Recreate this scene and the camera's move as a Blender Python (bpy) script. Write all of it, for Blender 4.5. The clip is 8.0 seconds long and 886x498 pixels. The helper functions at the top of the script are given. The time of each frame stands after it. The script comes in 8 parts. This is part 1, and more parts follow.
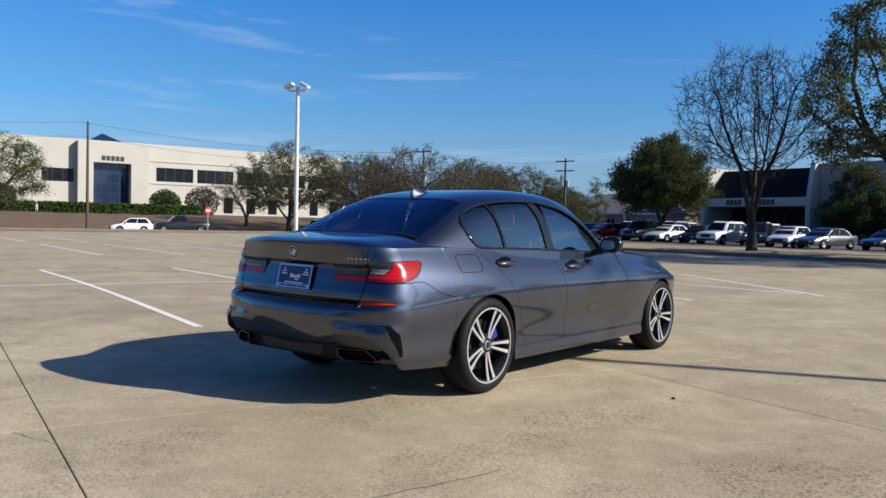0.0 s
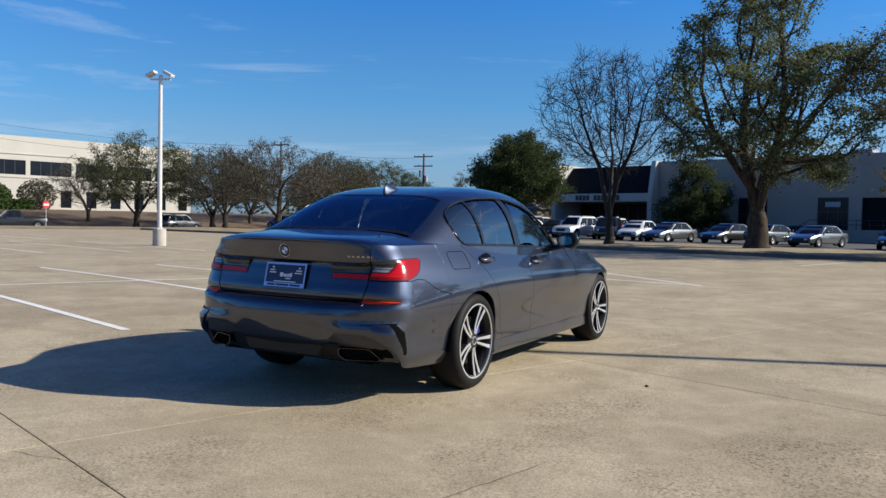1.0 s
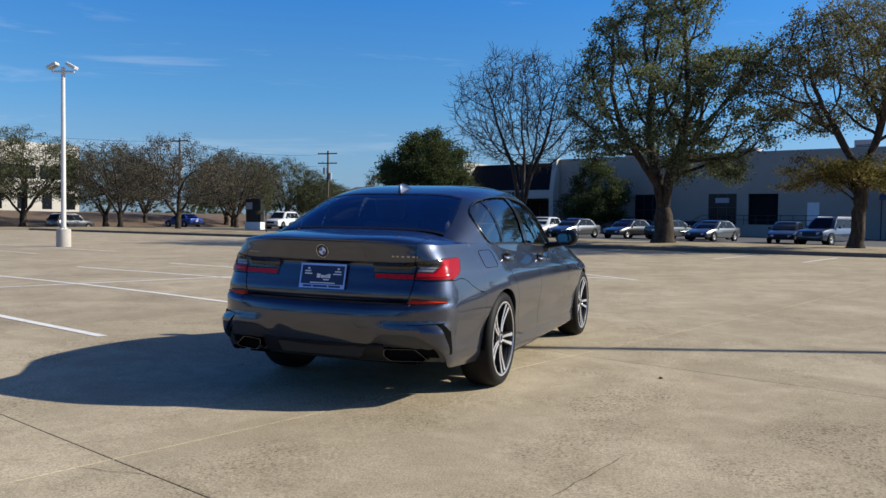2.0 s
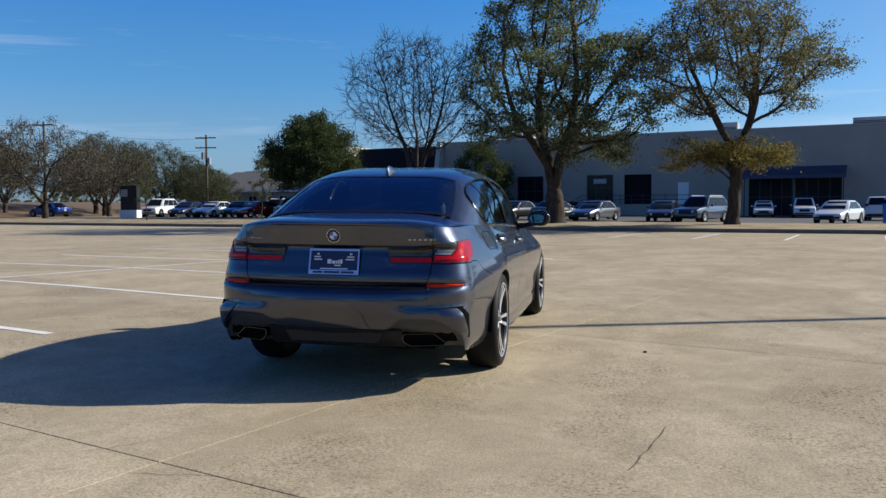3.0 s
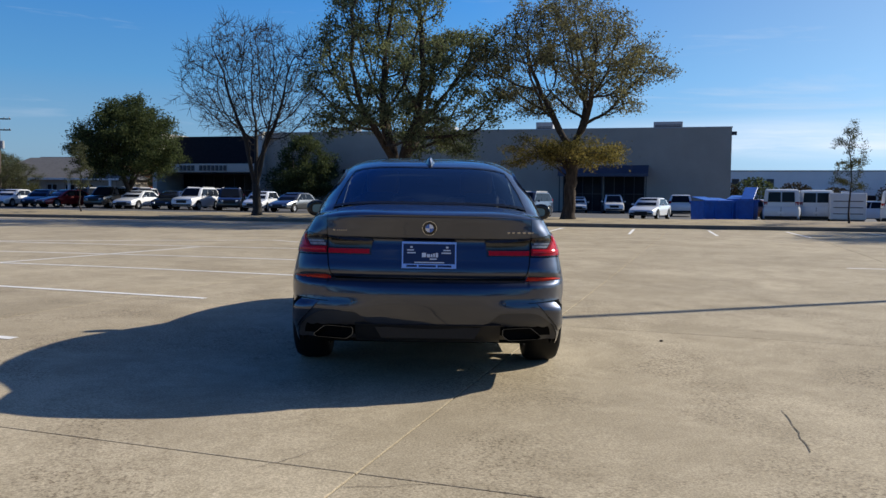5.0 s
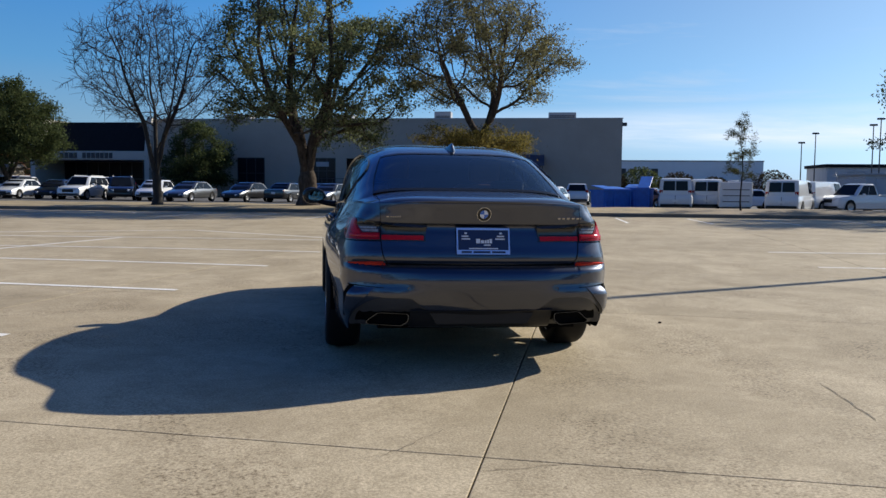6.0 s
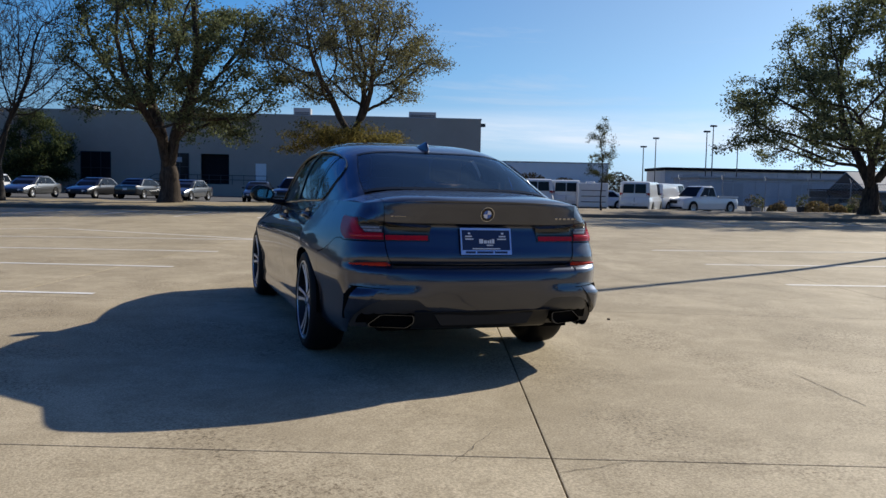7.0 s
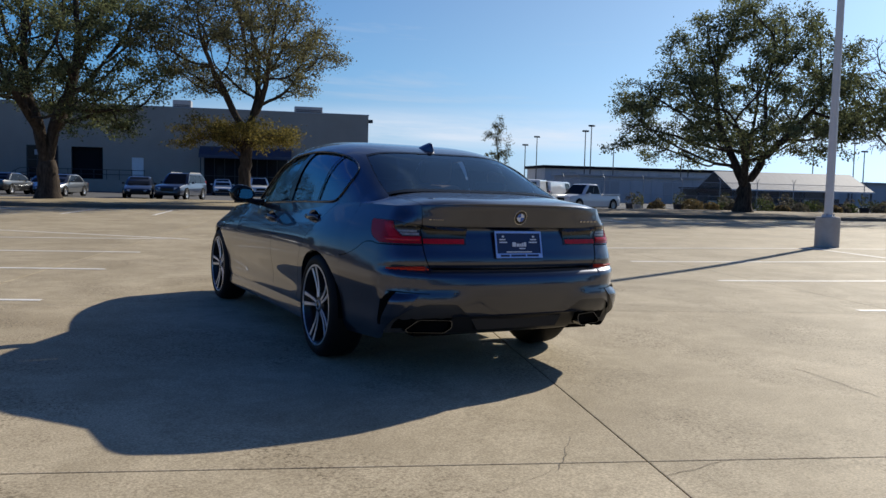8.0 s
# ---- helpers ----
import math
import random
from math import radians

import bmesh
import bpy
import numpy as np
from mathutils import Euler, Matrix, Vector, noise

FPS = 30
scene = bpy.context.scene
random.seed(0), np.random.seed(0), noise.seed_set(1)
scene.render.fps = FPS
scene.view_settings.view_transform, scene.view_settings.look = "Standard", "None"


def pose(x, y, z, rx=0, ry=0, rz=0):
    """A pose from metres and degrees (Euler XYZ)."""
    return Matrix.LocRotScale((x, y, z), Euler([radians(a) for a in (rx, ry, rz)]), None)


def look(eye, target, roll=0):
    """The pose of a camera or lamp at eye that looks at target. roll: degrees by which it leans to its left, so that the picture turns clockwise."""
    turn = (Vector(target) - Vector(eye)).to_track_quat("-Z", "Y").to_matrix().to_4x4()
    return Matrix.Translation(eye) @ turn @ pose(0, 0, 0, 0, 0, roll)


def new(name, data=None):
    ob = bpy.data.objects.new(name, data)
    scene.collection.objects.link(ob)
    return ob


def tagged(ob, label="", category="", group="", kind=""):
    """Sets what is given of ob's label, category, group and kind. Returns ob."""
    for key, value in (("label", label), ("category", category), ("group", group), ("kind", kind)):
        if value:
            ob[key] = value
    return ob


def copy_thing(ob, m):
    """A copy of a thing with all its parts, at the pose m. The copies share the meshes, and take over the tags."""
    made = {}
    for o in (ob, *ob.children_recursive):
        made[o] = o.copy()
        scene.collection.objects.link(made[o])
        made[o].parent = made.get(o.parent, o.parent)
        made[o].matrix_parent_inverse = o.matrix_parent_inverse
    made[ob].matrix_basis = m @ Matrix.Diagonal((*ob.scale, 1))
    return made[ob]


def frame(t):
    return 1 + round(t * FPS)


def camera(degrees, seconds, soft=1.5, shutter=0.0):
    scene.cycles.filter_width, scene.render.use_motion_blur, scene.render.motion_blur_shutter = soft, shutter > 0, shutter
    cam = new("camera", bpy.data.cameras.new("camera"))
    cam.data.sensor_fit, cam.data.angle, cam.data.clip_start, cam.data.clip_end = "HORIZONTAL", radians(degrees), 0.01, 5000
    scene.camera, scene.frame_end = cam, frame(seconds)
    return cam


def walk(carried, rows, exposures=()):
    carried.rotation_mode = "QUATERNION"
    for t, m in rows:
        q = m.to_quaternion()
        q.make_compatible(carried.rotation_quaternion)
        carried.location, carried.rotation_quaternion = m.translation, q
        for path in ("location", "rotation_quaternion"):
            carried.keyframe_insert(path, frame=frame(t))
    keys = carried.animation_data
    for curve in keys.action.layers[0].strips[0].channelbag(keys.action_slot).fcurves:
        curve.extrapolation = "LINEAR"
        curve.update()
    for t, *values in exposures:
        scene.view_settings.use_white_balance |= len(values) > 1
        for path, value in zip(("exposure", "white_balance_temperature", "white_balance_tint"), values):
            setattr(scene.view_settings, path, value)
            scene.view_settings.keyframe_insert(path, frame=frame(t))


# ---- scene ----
import functools

cam = camera(57.2, 8.0)
PATH = [
    (0, (4.072, -4.547, 1.142), (2.831, -2.98, 1.083), 1.2),
    (0.5, (3.722, -4.825, 1.151), (2.607, -3.166, 1.09), 1.2),
    (1, (3.305, -5.066, 1.14), (2.369, -3.3, 1.075), 1.1),
    (1.5, (2.922, -5.249, 1.149), (2.025, -3.463, 1.08), 1.1),
    (2, (2.496, -5.439, 1.138), (1.788, -3.57, 1.07), 0.7),
    (2.2, (2.328, -5.479, 1.137), (1.712, -3.578, 1.061), 0.4),
    (3.3, (1.442, -5.658, 1.121), (1.033, -3.703, 1.011), -0.3),
    (3.5, (1.27, -5.668, 1.121), (0.873, -3.711, 1.01), -0.2),
    (4, (0.846, -5.692, 1.116), (0.682, -3.703, 0.999), 0.2),
    (5.3, (-0.282, -5.683, 1.115), (-0.149, -3.691, 0.991), 0.7),
    (5.5, (-0.476, -5.69, 1.113), (-0.252, -3.706, 0.989), 0.8),
    (6, (-0.952, -5.623, 1.091), (-0.646, -3.652, 0.944), 0.5),
    (6.5, (-1.371, -5.51, 1.097), (-0.875, -3.578, 0.948), 1.0),
    (7, (-1.782, -5.355, 1.086), (-1.126, -3.471, 0.94), 1.1),
    (7.5, (-2.145, -5.172, 1.098), (-1.339, -3.348, 0.952), 1.2),
    (8, (-2.574, -4.948, 1.105), (-1.647, -3.182, 0.956), 1.4),
]
EXPOSURES = ((0.0, 0.38, 6240, 10), (5.0, 0.30, 6270, 10), (6.5, 0.27, 6350, 10), (8.0, 0.09, 6350, 10))      # seconds, stops, kelvin, tint
walk(cam, [(t, look(eye, target, roll)) for t, eye, target, roll in PATH], EXPOSURES)

# ---- light ----
SUN_AZ, SUN_EL = 67.2, 29.5      # degrees from +y towards +x; above the horizon
world = bpy.data.worlds.new("sky")
scene.world = world
world.use_nodes = True


def make_sky():
    nt = world.node_tree
    n, l = nt.nodes, nt.links
    bg = n["Background"]
    sky = n.new("ShaderNodeTexSky")
    sky.sky_type = "NISHITA"
    sky.sun_disc = False
    sky.sun_elevation, sky.sun_rotation = radians(SUN_EL), radians(SUN_AZ)
    sky.air_density, sky.dust_density, sky.ozone_density = 1.0, 0.8, 3.0
    co = n.new("ShaderNodeTexCoord")
    # clear winter blue: the sky's own brightness, with its hue deepened by height
    sep = n.new("ShaderNodeSeparateXYZ")
    hue = n.new("ShaderNodeValToRGB")
    els = hue.color_ramp.elements
    els[0].position, els[0].color = 0.0, (0.56, 0.80, 1.0, 1)
    els[1].position, els[1].color = 0.5, (0.05, 0.225, 1.0, 1)
    for at, c in ((0.06, (0.40, 0.71, 1.0, 1)), (0.14, (0.18, 0.53, 1.0, 1)), (0.26, (0.075, 0.375, 1.0, 1))):
        e = els.new(at)
        e.color = c
    lum = n.new("ShaderNodeRGBToBW")
    hlum = n.new("ShaderNodeRGBToBW")
    div = n.new("ShaderNodeMath")
    div.operation = "DIVIDE"
    mul = n.new("ShaderNodeVectorMath")
    mul.operation = "SCALE"
    blend = n.new("ShaderNodeMixRGB")
    blend.inputs[0].default_value = 0.95
    # the blue pales towards the sun
    a, e = radians(SUN_AZ), radians(SUN_EL)
    near = n.new("ShaderNodeVectorMath")
    near.operation = "DOT_PRODUCT"
    near.inputs[1].default_value = (math.sin(a) * math.cos(e), math.cos(a) * math.cos(e), math.sin(e))
    glow = n.new("ShaderNodeMapRange")
    glow.inputs[1].default_value, glow.inputs[2].default_value = 0.48, 1.0
    glow.inputs[3].default_value, glow.inputs[4].default_value = 0.0, 0.8
    pale = n.new("ShaderNodeMixRGB")
    pale.inputs[2].default_value = (0.58, 0.78, 1.0, 1)
    l.new(co.outputs["Generated"], near.inputs[0])
    l.new(near.outputs["Value"], glow.inputs[0])
    l.new(glow.outputs[0], pale.inputs[0])
    l.new(hue.outputs["Color"], pale.inputs[1])
    l.new(co.outputs["Generated"], sep.inputs[0])
    l.new(sep.outputs["Z"], hue.inputs["Fac"])
    l.new(sky.outputs["Color"], lum.inputs[0])
    l.new(pale.outputs[0], hlum.inputs[0])
    l.new(lum.outputs[0], div.inputs[0])
    l.new(hlum.outputs[0], div.inputs[1])
    l.new(pale.outputs[0], mul.inputs[0])
    l.new(div.outputs[0], mul.inputs["Scale"])
    l.new(sky.outputs["Color"], blend.inputs[1])
    l.new(mul.outputs[0], blend.inputs[2])
    # thin streaks of high cloud
    mp = n.new("ShaderNodeMapping")
    mp.inputs["Scale"].default_value = (1.6, 1.6, 15.0)
    mp.inputs["Rotation"].default_value = (0.06, 0.10, 0.0)
    ns = n.new("ShaderNodeTexNoise")
    ns.inputs["Scale"].default_value, ns.inputs["Detail"].default_value = 1.7, 8.0
    ns.inputs["Roughness"].default_value, ns.inputs["Distortion"].default_value = 0.62, 0.4
    ra = n.new("ShaderNodeValToRGB")
    ra.color_ramp.elements[0].position, ra.color_ramp.elements[1].position = 0.56, 0.85
    ra.color_ramp.elements[0].color, ra.color_ramp.elements[1].color = (0, 0, 0, 1), (0.5, 0.5, 0.5, 1)
    mx = n.new("ShaderNodeMixRGB")
    mx.inputs[2].default_value = (8.0, 8.6, 9.5, 1)
    l.new(co.outputs["Generated"], mp.inputs["Vector"])
    l.new(mp.outputs["Vector"], ns.inputs["Vector"])
    l.new(ns.outputs["Fac"], ra.inputs["Fac"])
    l.new(ra.outputs["Color"], mx.inputs[0])
    l.new(blend.outputs[0], mx.inputs[1])
    # a thin bank of haze low over the yard side
    bank = n.new("ShaderNodeValToRGB")
    for k, (at, g) in enumerate(((0.045, 0.0), (0.062, 0.75), (0.078, 0.6), (0.10, 0.0))):
        e2 = bank.color_ramp.elements[k] if k < 2 else bank.color_ramp.elements.new(at)
        e2.position, e2.color = at, (g, g, g, 1)
    side = n.new("ShaderNodeVectorMath")
    side.operation = "DOT_PRODUCT"
    side.inputs[1].default_value = (math.sin(radians(37)), math.cos(radians(37)), 0.0)
    sr = n.new("ShaderNodeMapRange")
    sr.inputs[1].default_value, sr.inputs[2].default_value = 0.84, 0.97
    nr = n.new("ShaderNodeMapRange")
    nr.inputs[1].default_value, nr.inputs[2].default_value = 0.28, 0.52
    m1 = n.new("ShaderNodeMath")
    m2 = n.new("ShaderNodeMath")
    m1.operation = m2.operation = "MULTIPLY"
    mb = n.new("ShaderNodeMixRGB")
    mb.inputs[2].default_value = (10.5, 11.0, 12.0, 1)
    l.new(sep.outputs["Z"], bank.inputs["Fac"])
    l.new(co.outputs["Generated"], side.inputs[0])
    l.new(side.outputs["Value"], sr.inputs[0])
    l.new(ns.outputs["Fac"], nr.inputs[0])
    l.new(sr.outputs[0], m1.inputs[0])
    l.new(nr.outputs[0], m1.inputs[1])
    l.new(m1.outputs[0], m2.inputs[0])
    l.new(bank.outputs["Color"], m2.inputs[1])
    l.new(m2.outputs[0], mb.inputs[0])
    l.new(mx.outputs["Color"], mb.inputs[1])
    # the sky overhead is much deeper than near the horizon
    deep = n.new("ShaderNodeMapRange")
    deep.inputs[1].default_value, deep.inputs[2].default_value = 0.28, 0.6
    deep.inputs[3].default_value, deep.inputs[4].default_value = 1.0, 0.57
    dim = n.new("ShaderNodeVectorMath")
    dim.operation = "SCALE"
    l.new(sep.outputs["Z"], deep.inputs[0])
    l.new(mb.outputs[0], dim.inputs[0])
    rest = n.new("ShaderNodeMath")
    rest.operation = "SUBTRACT"
    rest.inputs[0].default_value = 1.0
    lift = n.new("ShaderNodeMath")
    lift.operation = "MULTIPLY_ADD"
    l.new(deep.outputs[0], rest.inputs[1])
    l.new(rest.outputs[0], lift.inputs[0])
    l.new(glow.outputs[0], lift.inputs[1])
    l.new(deep.outputs[0], lift.inputs[2])
    l.new(lift.outputs[0], dim.inputs["Scale"])
    l.new(dim.outputs[0], bg.inputs["Color"])
    bg.inputs["Strength"].default_value = 0.073


make_sky()
sun = new("sun", bpy.data.lights.new("sun", "SUN"))
sun.data.energy, sun.data.angle, sun.data.color = 5.4, radians(0.53), (1.0, 0.92, 0.78)
a_, e_ = radians(SUN_AZ), radians(SUN_EL)
sun.matrix_world = look((0, 0, 60), Vector((0, 0, 60)) - Vector((math.sin(a_) * math.cos(e_), math.cos(a_) * math.cos(e_), math.sin(e_))))


# ---- materials ----
def mat(name, color, rough=0.6, metal=0.0, color2=None, scale=4.0, spread=0.5, bump=0.0, bump_scale=60.0, coat=0.0, fine=0.0,
        spec=0.5, rand=0.0, stretch=(1, 1, 1), space="Object"):
    """Procedural surface: two-scale colour variation, grain bump, optional clear coat and variation piece by piece."""
    m = bpy.data.materials.new(name)
    m.use_nodes = True
    n, l = m.node_tree.nodes, m.node_tree.links
    b = n["Principled BSDF"]
    b.inputs["Roughness"].default_value, b.inputs["Metallic"].default_value = rough, metal
    b.inputs["Specular IOR Level"].default_value = spec
    b.inputs["Coat Weight"].default_value, b.inputs["Coat Roughness"].default_value = coat, 0.03
    c1 = (*color, 1)
    c2 = (*(color2 or [c * 0.8 for c in color]), 1)
    co = n.new("ShaderNodeTexCoord")
    mp = n.new("ShaderNodeMapping")
    mp.inputs["Scale"].default_value = stretch
    l.new(co.outputs[space], mp.inputs["Vector"])
    ns = n.new("ShaderNodeTexNoise")
    ns.inputs["Scale"].default_value, ns.inputs["Detail"].default_value, ns.inputs["Roughness"].default_value = scale, 7, 0.62
    l.new(mp.outputs["Vector"], ns.inputs["Vector"])
    ra = n.new("ShaderNodeMapRange")
    ra.inputs[1].default_value, ra.inputs[2].default_value = 0.5 - spread / 2, 0.5 + spread / 2
    l.new(ns.outputs["Fac"], ra.inputs[0])
    mx = n.new("ShaderNodeMixRGB")
    mx.inputs[1].default_value, mx.inputs[2].default_value = c1, c2
    l.new(ra.outputs[0], mx.inputs[0])
    out = mx.outputs[0]
    if fine or bump:
        fn = n.new("ShaderNodeTexNoise")
        fn.inputs["Scale"].default_value, fn.inputs["Detail"].default_value = bump_scale, 4
        l.new(mp.outputs["Vector"], fn.inputs["Vector"])
        if fine:
            hv = n.new("ShaderNodeHueSaturation")
            rr = n.new("ShaderNodeMapRange")
            rr.inputs[1].default_value, rr.inputs[2].default_value = 0.3, 0.7
            rr.inputs[3].default_value, rr.inputs[4].default_value = 1 - fine, 1 + fine
            l.new(fn.outputs["Fac"], rr.inputs[0])
            l.new(rr.outputs[0], hv.inputs["Value"])
            l.new(out, hv.inputs["Color"])
            out = hv.outputs[0]
        if bump:
            bp = n.new("ShaderNodeBump")
            bp.inputs["Strength"].default_value, bp.inputs["Distance"].default_value = bump, 0.01
            l.new(fn.outputs["Fac"], bp.inputs["Height"])
            l.new(bp.outputs["Normal"], b.inputs["Normal"])
    if rand:
        oi = n.new("ShaderNodeObjectInfo")
        hv = n.new("ShaderNodeHueSaturation")
        rr = n.new("ShaderNodeMapRange")
        rr.inputs[3].default_value, rr.inputs[4].default_value = 1 - rand, 1 + rand
        l.new(oi.outputs["Random"], rr.inputs[0])
        l.new(rr.outputs[0], hv.inputs["Value"])
        l.new(out, hv.inputs["Color"])
        out = hv.outputs[0]
    l.new(out, b.inputs["Base Color"])
    return m


def island_leaf(name, dark, light, trans=0.25):
    """Leaves: each clump takes its own shade, and lets some light through."""
    m = bpy.data.materials.new(name)
    m.use_nodes = True
    n, l = m.node_tree.nodes, m.node_tree.links
    b = n["Principled BSDF"]
    g = n.new("ShaderNodeNewGeometry")
    mx = n.new("ShaderNodeMixRGB")
    mx.inputs[1].default_value, mx.inputs[2].default_value = (*dark, 1), (*light, 1)
    l.new(g.outputs["Random Per Island"], mx.inputs[0])
    l.new(mx.outputs[0], b.inputs["Base Color"])
    b.inputs["Roughness"].default_value = 0.8
    b.inputs["Specular IOR Level"].default_value = 0.12
    tr = n.new("ShaderNodeBsdfTranslucent")
    l.new(mx.outputs[0], tr.inputs["Color"])
    ms = n.new("ShaderNodeMixShader")
    ms.inputs[0].default_value = trans
    l.new(b.outputs[0], ms.inputs[1])
    l.new(tr.outputs[0], ms.inputs[2])
    l.new(ms.outputs[0], n["Material Output"].inputs["Surface"])
    return m


def glass_mat(name, tint, rough=0.0, clear=0.5, ior=1.6, gloss=(0.8, 0.8, 0.8)):
    """Tinted pane: part of the light goes straight through, the surface mirrors the sky by Fresnel."""
    m = bpy.data.materials.new(name)
    m.use_nodes = True
    n, l = m.node_tree.nodes, m.node_tree.links
    n.remove(n["Principled BSDF"])
    tr = n.new("ShaderNodeBsdfTransparent")
    tr.inputs["Color"].default_value = (*[c * clear for c in tint], 1)
    gl = n.new("ShaderNodeBsdfGlossy")
    gl.inputs["Roughness"].default_value = rough
    gl.inputs["Color"].default_value = (*gloss, 1)
    fr = n.new("ShaderNodeFresnel")
    fr.inputs["IOR"].default_value = ior
    ms = n.new("ShaderNodeMixShader")
    l.new(fr.outputs[0], ms.inputs[0])
    l.new(tr.outputs[0], ms.inputs[1])
    l.new(gl.outputs[0], ms.inputs[2])
    l.new(ms.outputs[0], n["Material Output"].inputs["Surface"])
    return m


def concrete_mat(name, c1, c2, stain):
    """Broom-finished concrete: wide stains, blotches, fine aggregate and its own shade for each slab."""
    m = bpy.data.materials.new(name)
    m.use_nodes = True
    n, l = m.node_tree.nodes, m.node_tree.links
    b = n["Principled BSDF"]
    b.inputs["Roughness"].default_value = 0.72
    b.inputs["Specular IOR Level"].default_value = 0.15
    g = n.new("ShaderNodeNewGeometry")

    def noise_at(scale, detail, lo, hi, rough=0.6, dist=0.0):
        t = n.new("ShaderNodeTexNoise")
        t.inputs["Scale"].default_value, t.inputs["Detail"].default_value = scale, detail
        t.inputs["Roughness"].default_value, t.inputs["Distortion"].default_value = rough, dist
        l.new(g.outputs["Position"], t.inputs["Vector"])
        r = n.new("ShaderNodeMapRange")
        r.inputs[1].default_value, r.inputs[2].default_value = lo, hi
        l.new(t.outputs["Fac"], r.inputs[0])
        return r.outputs[0], t.outputs["Fac"]

    wide, _ = noise_at(0.5, 8, 0.40, 0.60, 0.70, 0.8)
    blotch, _ = noise_at(2.2, 10, 0.43, 0.66, 0.78, 0.5)
    grit, gritraw = noise_at(95, 3, 0.25, 0.75)
    speck, _ = noise_at(52, 3, 0.50, 0.64)
    mx = n.new("ShaderNodeMixRGB")
    mx.inputs[1].default_value, mx.inputs[2].default_value = (*c1, 1), (*c2, 1)
    l.new(wide, mx.inputs[0])
    m2 = n.new("ShaderNodeMixRGB")
    m2.inputs[2].default_value = (*stain, 1)
    sc = n.new("ShaderNodeMath")
    sc.operation = "MULTIPLY"
    sc.inputs[1].default_value = 0.6
    l.new(blotch, sc.inputs[0])
    l.new(sc.outputs[0], m2.inputs[0])
    l.new(mx.outputs[0], m2.inputs[1])
    hv = n.new("ShaderNodeHueSaturation")
    rr = n.new("ShaderNodeMapRange")
    rr.inputs[3].default_value, rr.inputs[4].default_value = 0.58, 1.36
    l.new(grit, rr.inputs[0])
    oi = n.new("ShaderNodeObjectInfo")
    ro = n.new("ShaderNodeMapRange")
    ro.inputs[3].default_value, ro.inputs[4].default_value = 0.955, 1.045
    l.new(oi.outputs["Random"], ro.inputs[0])
    mu = n.new("ShaderNodeMath")
    mu.operation = "MULTIPLY"
    l.new(rr.outputs[0], mu.inputs[0])
    l.new(ro.outputs[0], mu.inputs[1])
    l.new(mu.outputs[0], hv.inputs["Value"])
    l.new(m2.outputs[0], hv.inputs["Color"])
    m3 = n.new("ShaderNodeMixRGB")
    m3.blend_type = "MULTIPLY"
    m3.inputs[2].default_value = (0.42, 0.39, 0.36, 1)
    worn, _ = noise_at(0.9, 6, 0.44, 0.62, 0.65, 0.6)
    pit = n.new("ShaderNodeMath")
    pit.operation = "MULTIPLY"
    l.new(speck, pit.inputs[0])
    l.new(worn, pit.inputs[1])
    l.new(pit.outputs[0], m3.inputs[0])
    l.new(hv.outputs[0], m3.inputs[1])
    l.new(m3.outputs[0], b.inputs["Base Color"])
    bp = n.new("ShaderNodeBump")
    bp.inputs["Strength"].default_value, bp.inputs["Distance"].default_value = 0.25, 0.006
    l.new(gritraw, bp.inputs["Height"])
    l.new(bp.outputs["Normal"], b.inputs["Normal"])
    return m


CONCRETE = concrete_mat("concrete", (0.475, 0.398, 0.275), (0.375, 0.310, 0.208), (0.27, 0.220, 0.142))
ASPHALT = mat("asphalt", (0.10, 0.098, 0.095), 0.85, color2=(0.065, 0.063, 0.06), scale=0.6, fine=0.15, bump=0.2, bump_scale=40)
GRASS = mat("dry_grass", (0.37, 0.285, 0.16), 0.9, color2=(0.19, 0.15, 0.08), scale=0.9, spread=0.35, fine=0.25, bump=0.3, bump_scale=14)
PAINT = mat("line_paint", (0.86, 0.85, 0.82), 0.6, color2=(0.68, 0.64, 0.57), scale=7, spread=0.5, fine=0.08, bump_scale=40, space="Object")
KERB = mat("kerb_concrete", (0.17, 0.145, 0.11), 0.8, color2=(0.10, 0.085, 0.065), scale=1.5, fine=0.15)
STUCCO = mat("stucco", (0.38, 0.325, 0.265), 0.85, color2=(0.31, 0.265, 0.215), scale=0.35, fine=0.05, bump_scale=12)
WHITE_WALL = mat("white_wall", (0.48, 0.455, 0.40), 0.8, color2=(0.42, 0.395, 0.345), scale=0.3, fine=0.03)
DARK_METAL = mat("dark_metal", (0.035, 0.036, 0.042), 0.45, color2=(0.022, 0.022, 0.026), scale=2)
# for dark roofs, and for panels that paint in unlit interiors
ROOF_SHADE_DARK = mat("dark_roof_and_shade", (0.010, 0.010, 0.012), 0.9, color2=(0.016, 0.016, 0.018), scale=3, fine=0.2, spec=0.1)
WIN_DARK = mat("window_glass_dark", (0.008, 0.011, 0.017), 0.06, color2=(0.014, 0.017, 0.022), scale=0.8, spec=0.12)
WHITE_PAINT = mat("white_paint", (0.78, 0.78, 0.77), 0.45, color2=(0.70, 0.69, 0.66), scale=3)
GREY_PAINT = mat("grey_paint", (0.36, 0.36, 0.37), 0.5, color2=(0.31, 0.31, 0.31), scale=3)
POLE_PAINT = mat("pole_paint", (0.62, 0.61, 0.60), 0.4, color2=(0.54, 0.53, 0.51), scale=2.5, fine=0.04)
BASE_CONC = mat("pole_base_concrete", (0.46, 0.43, 0.39), 0.85, color2=(0.36, 0.33, 0.29), scale=3.5, fine=0.1, bump=0.3, bump_scale=70)
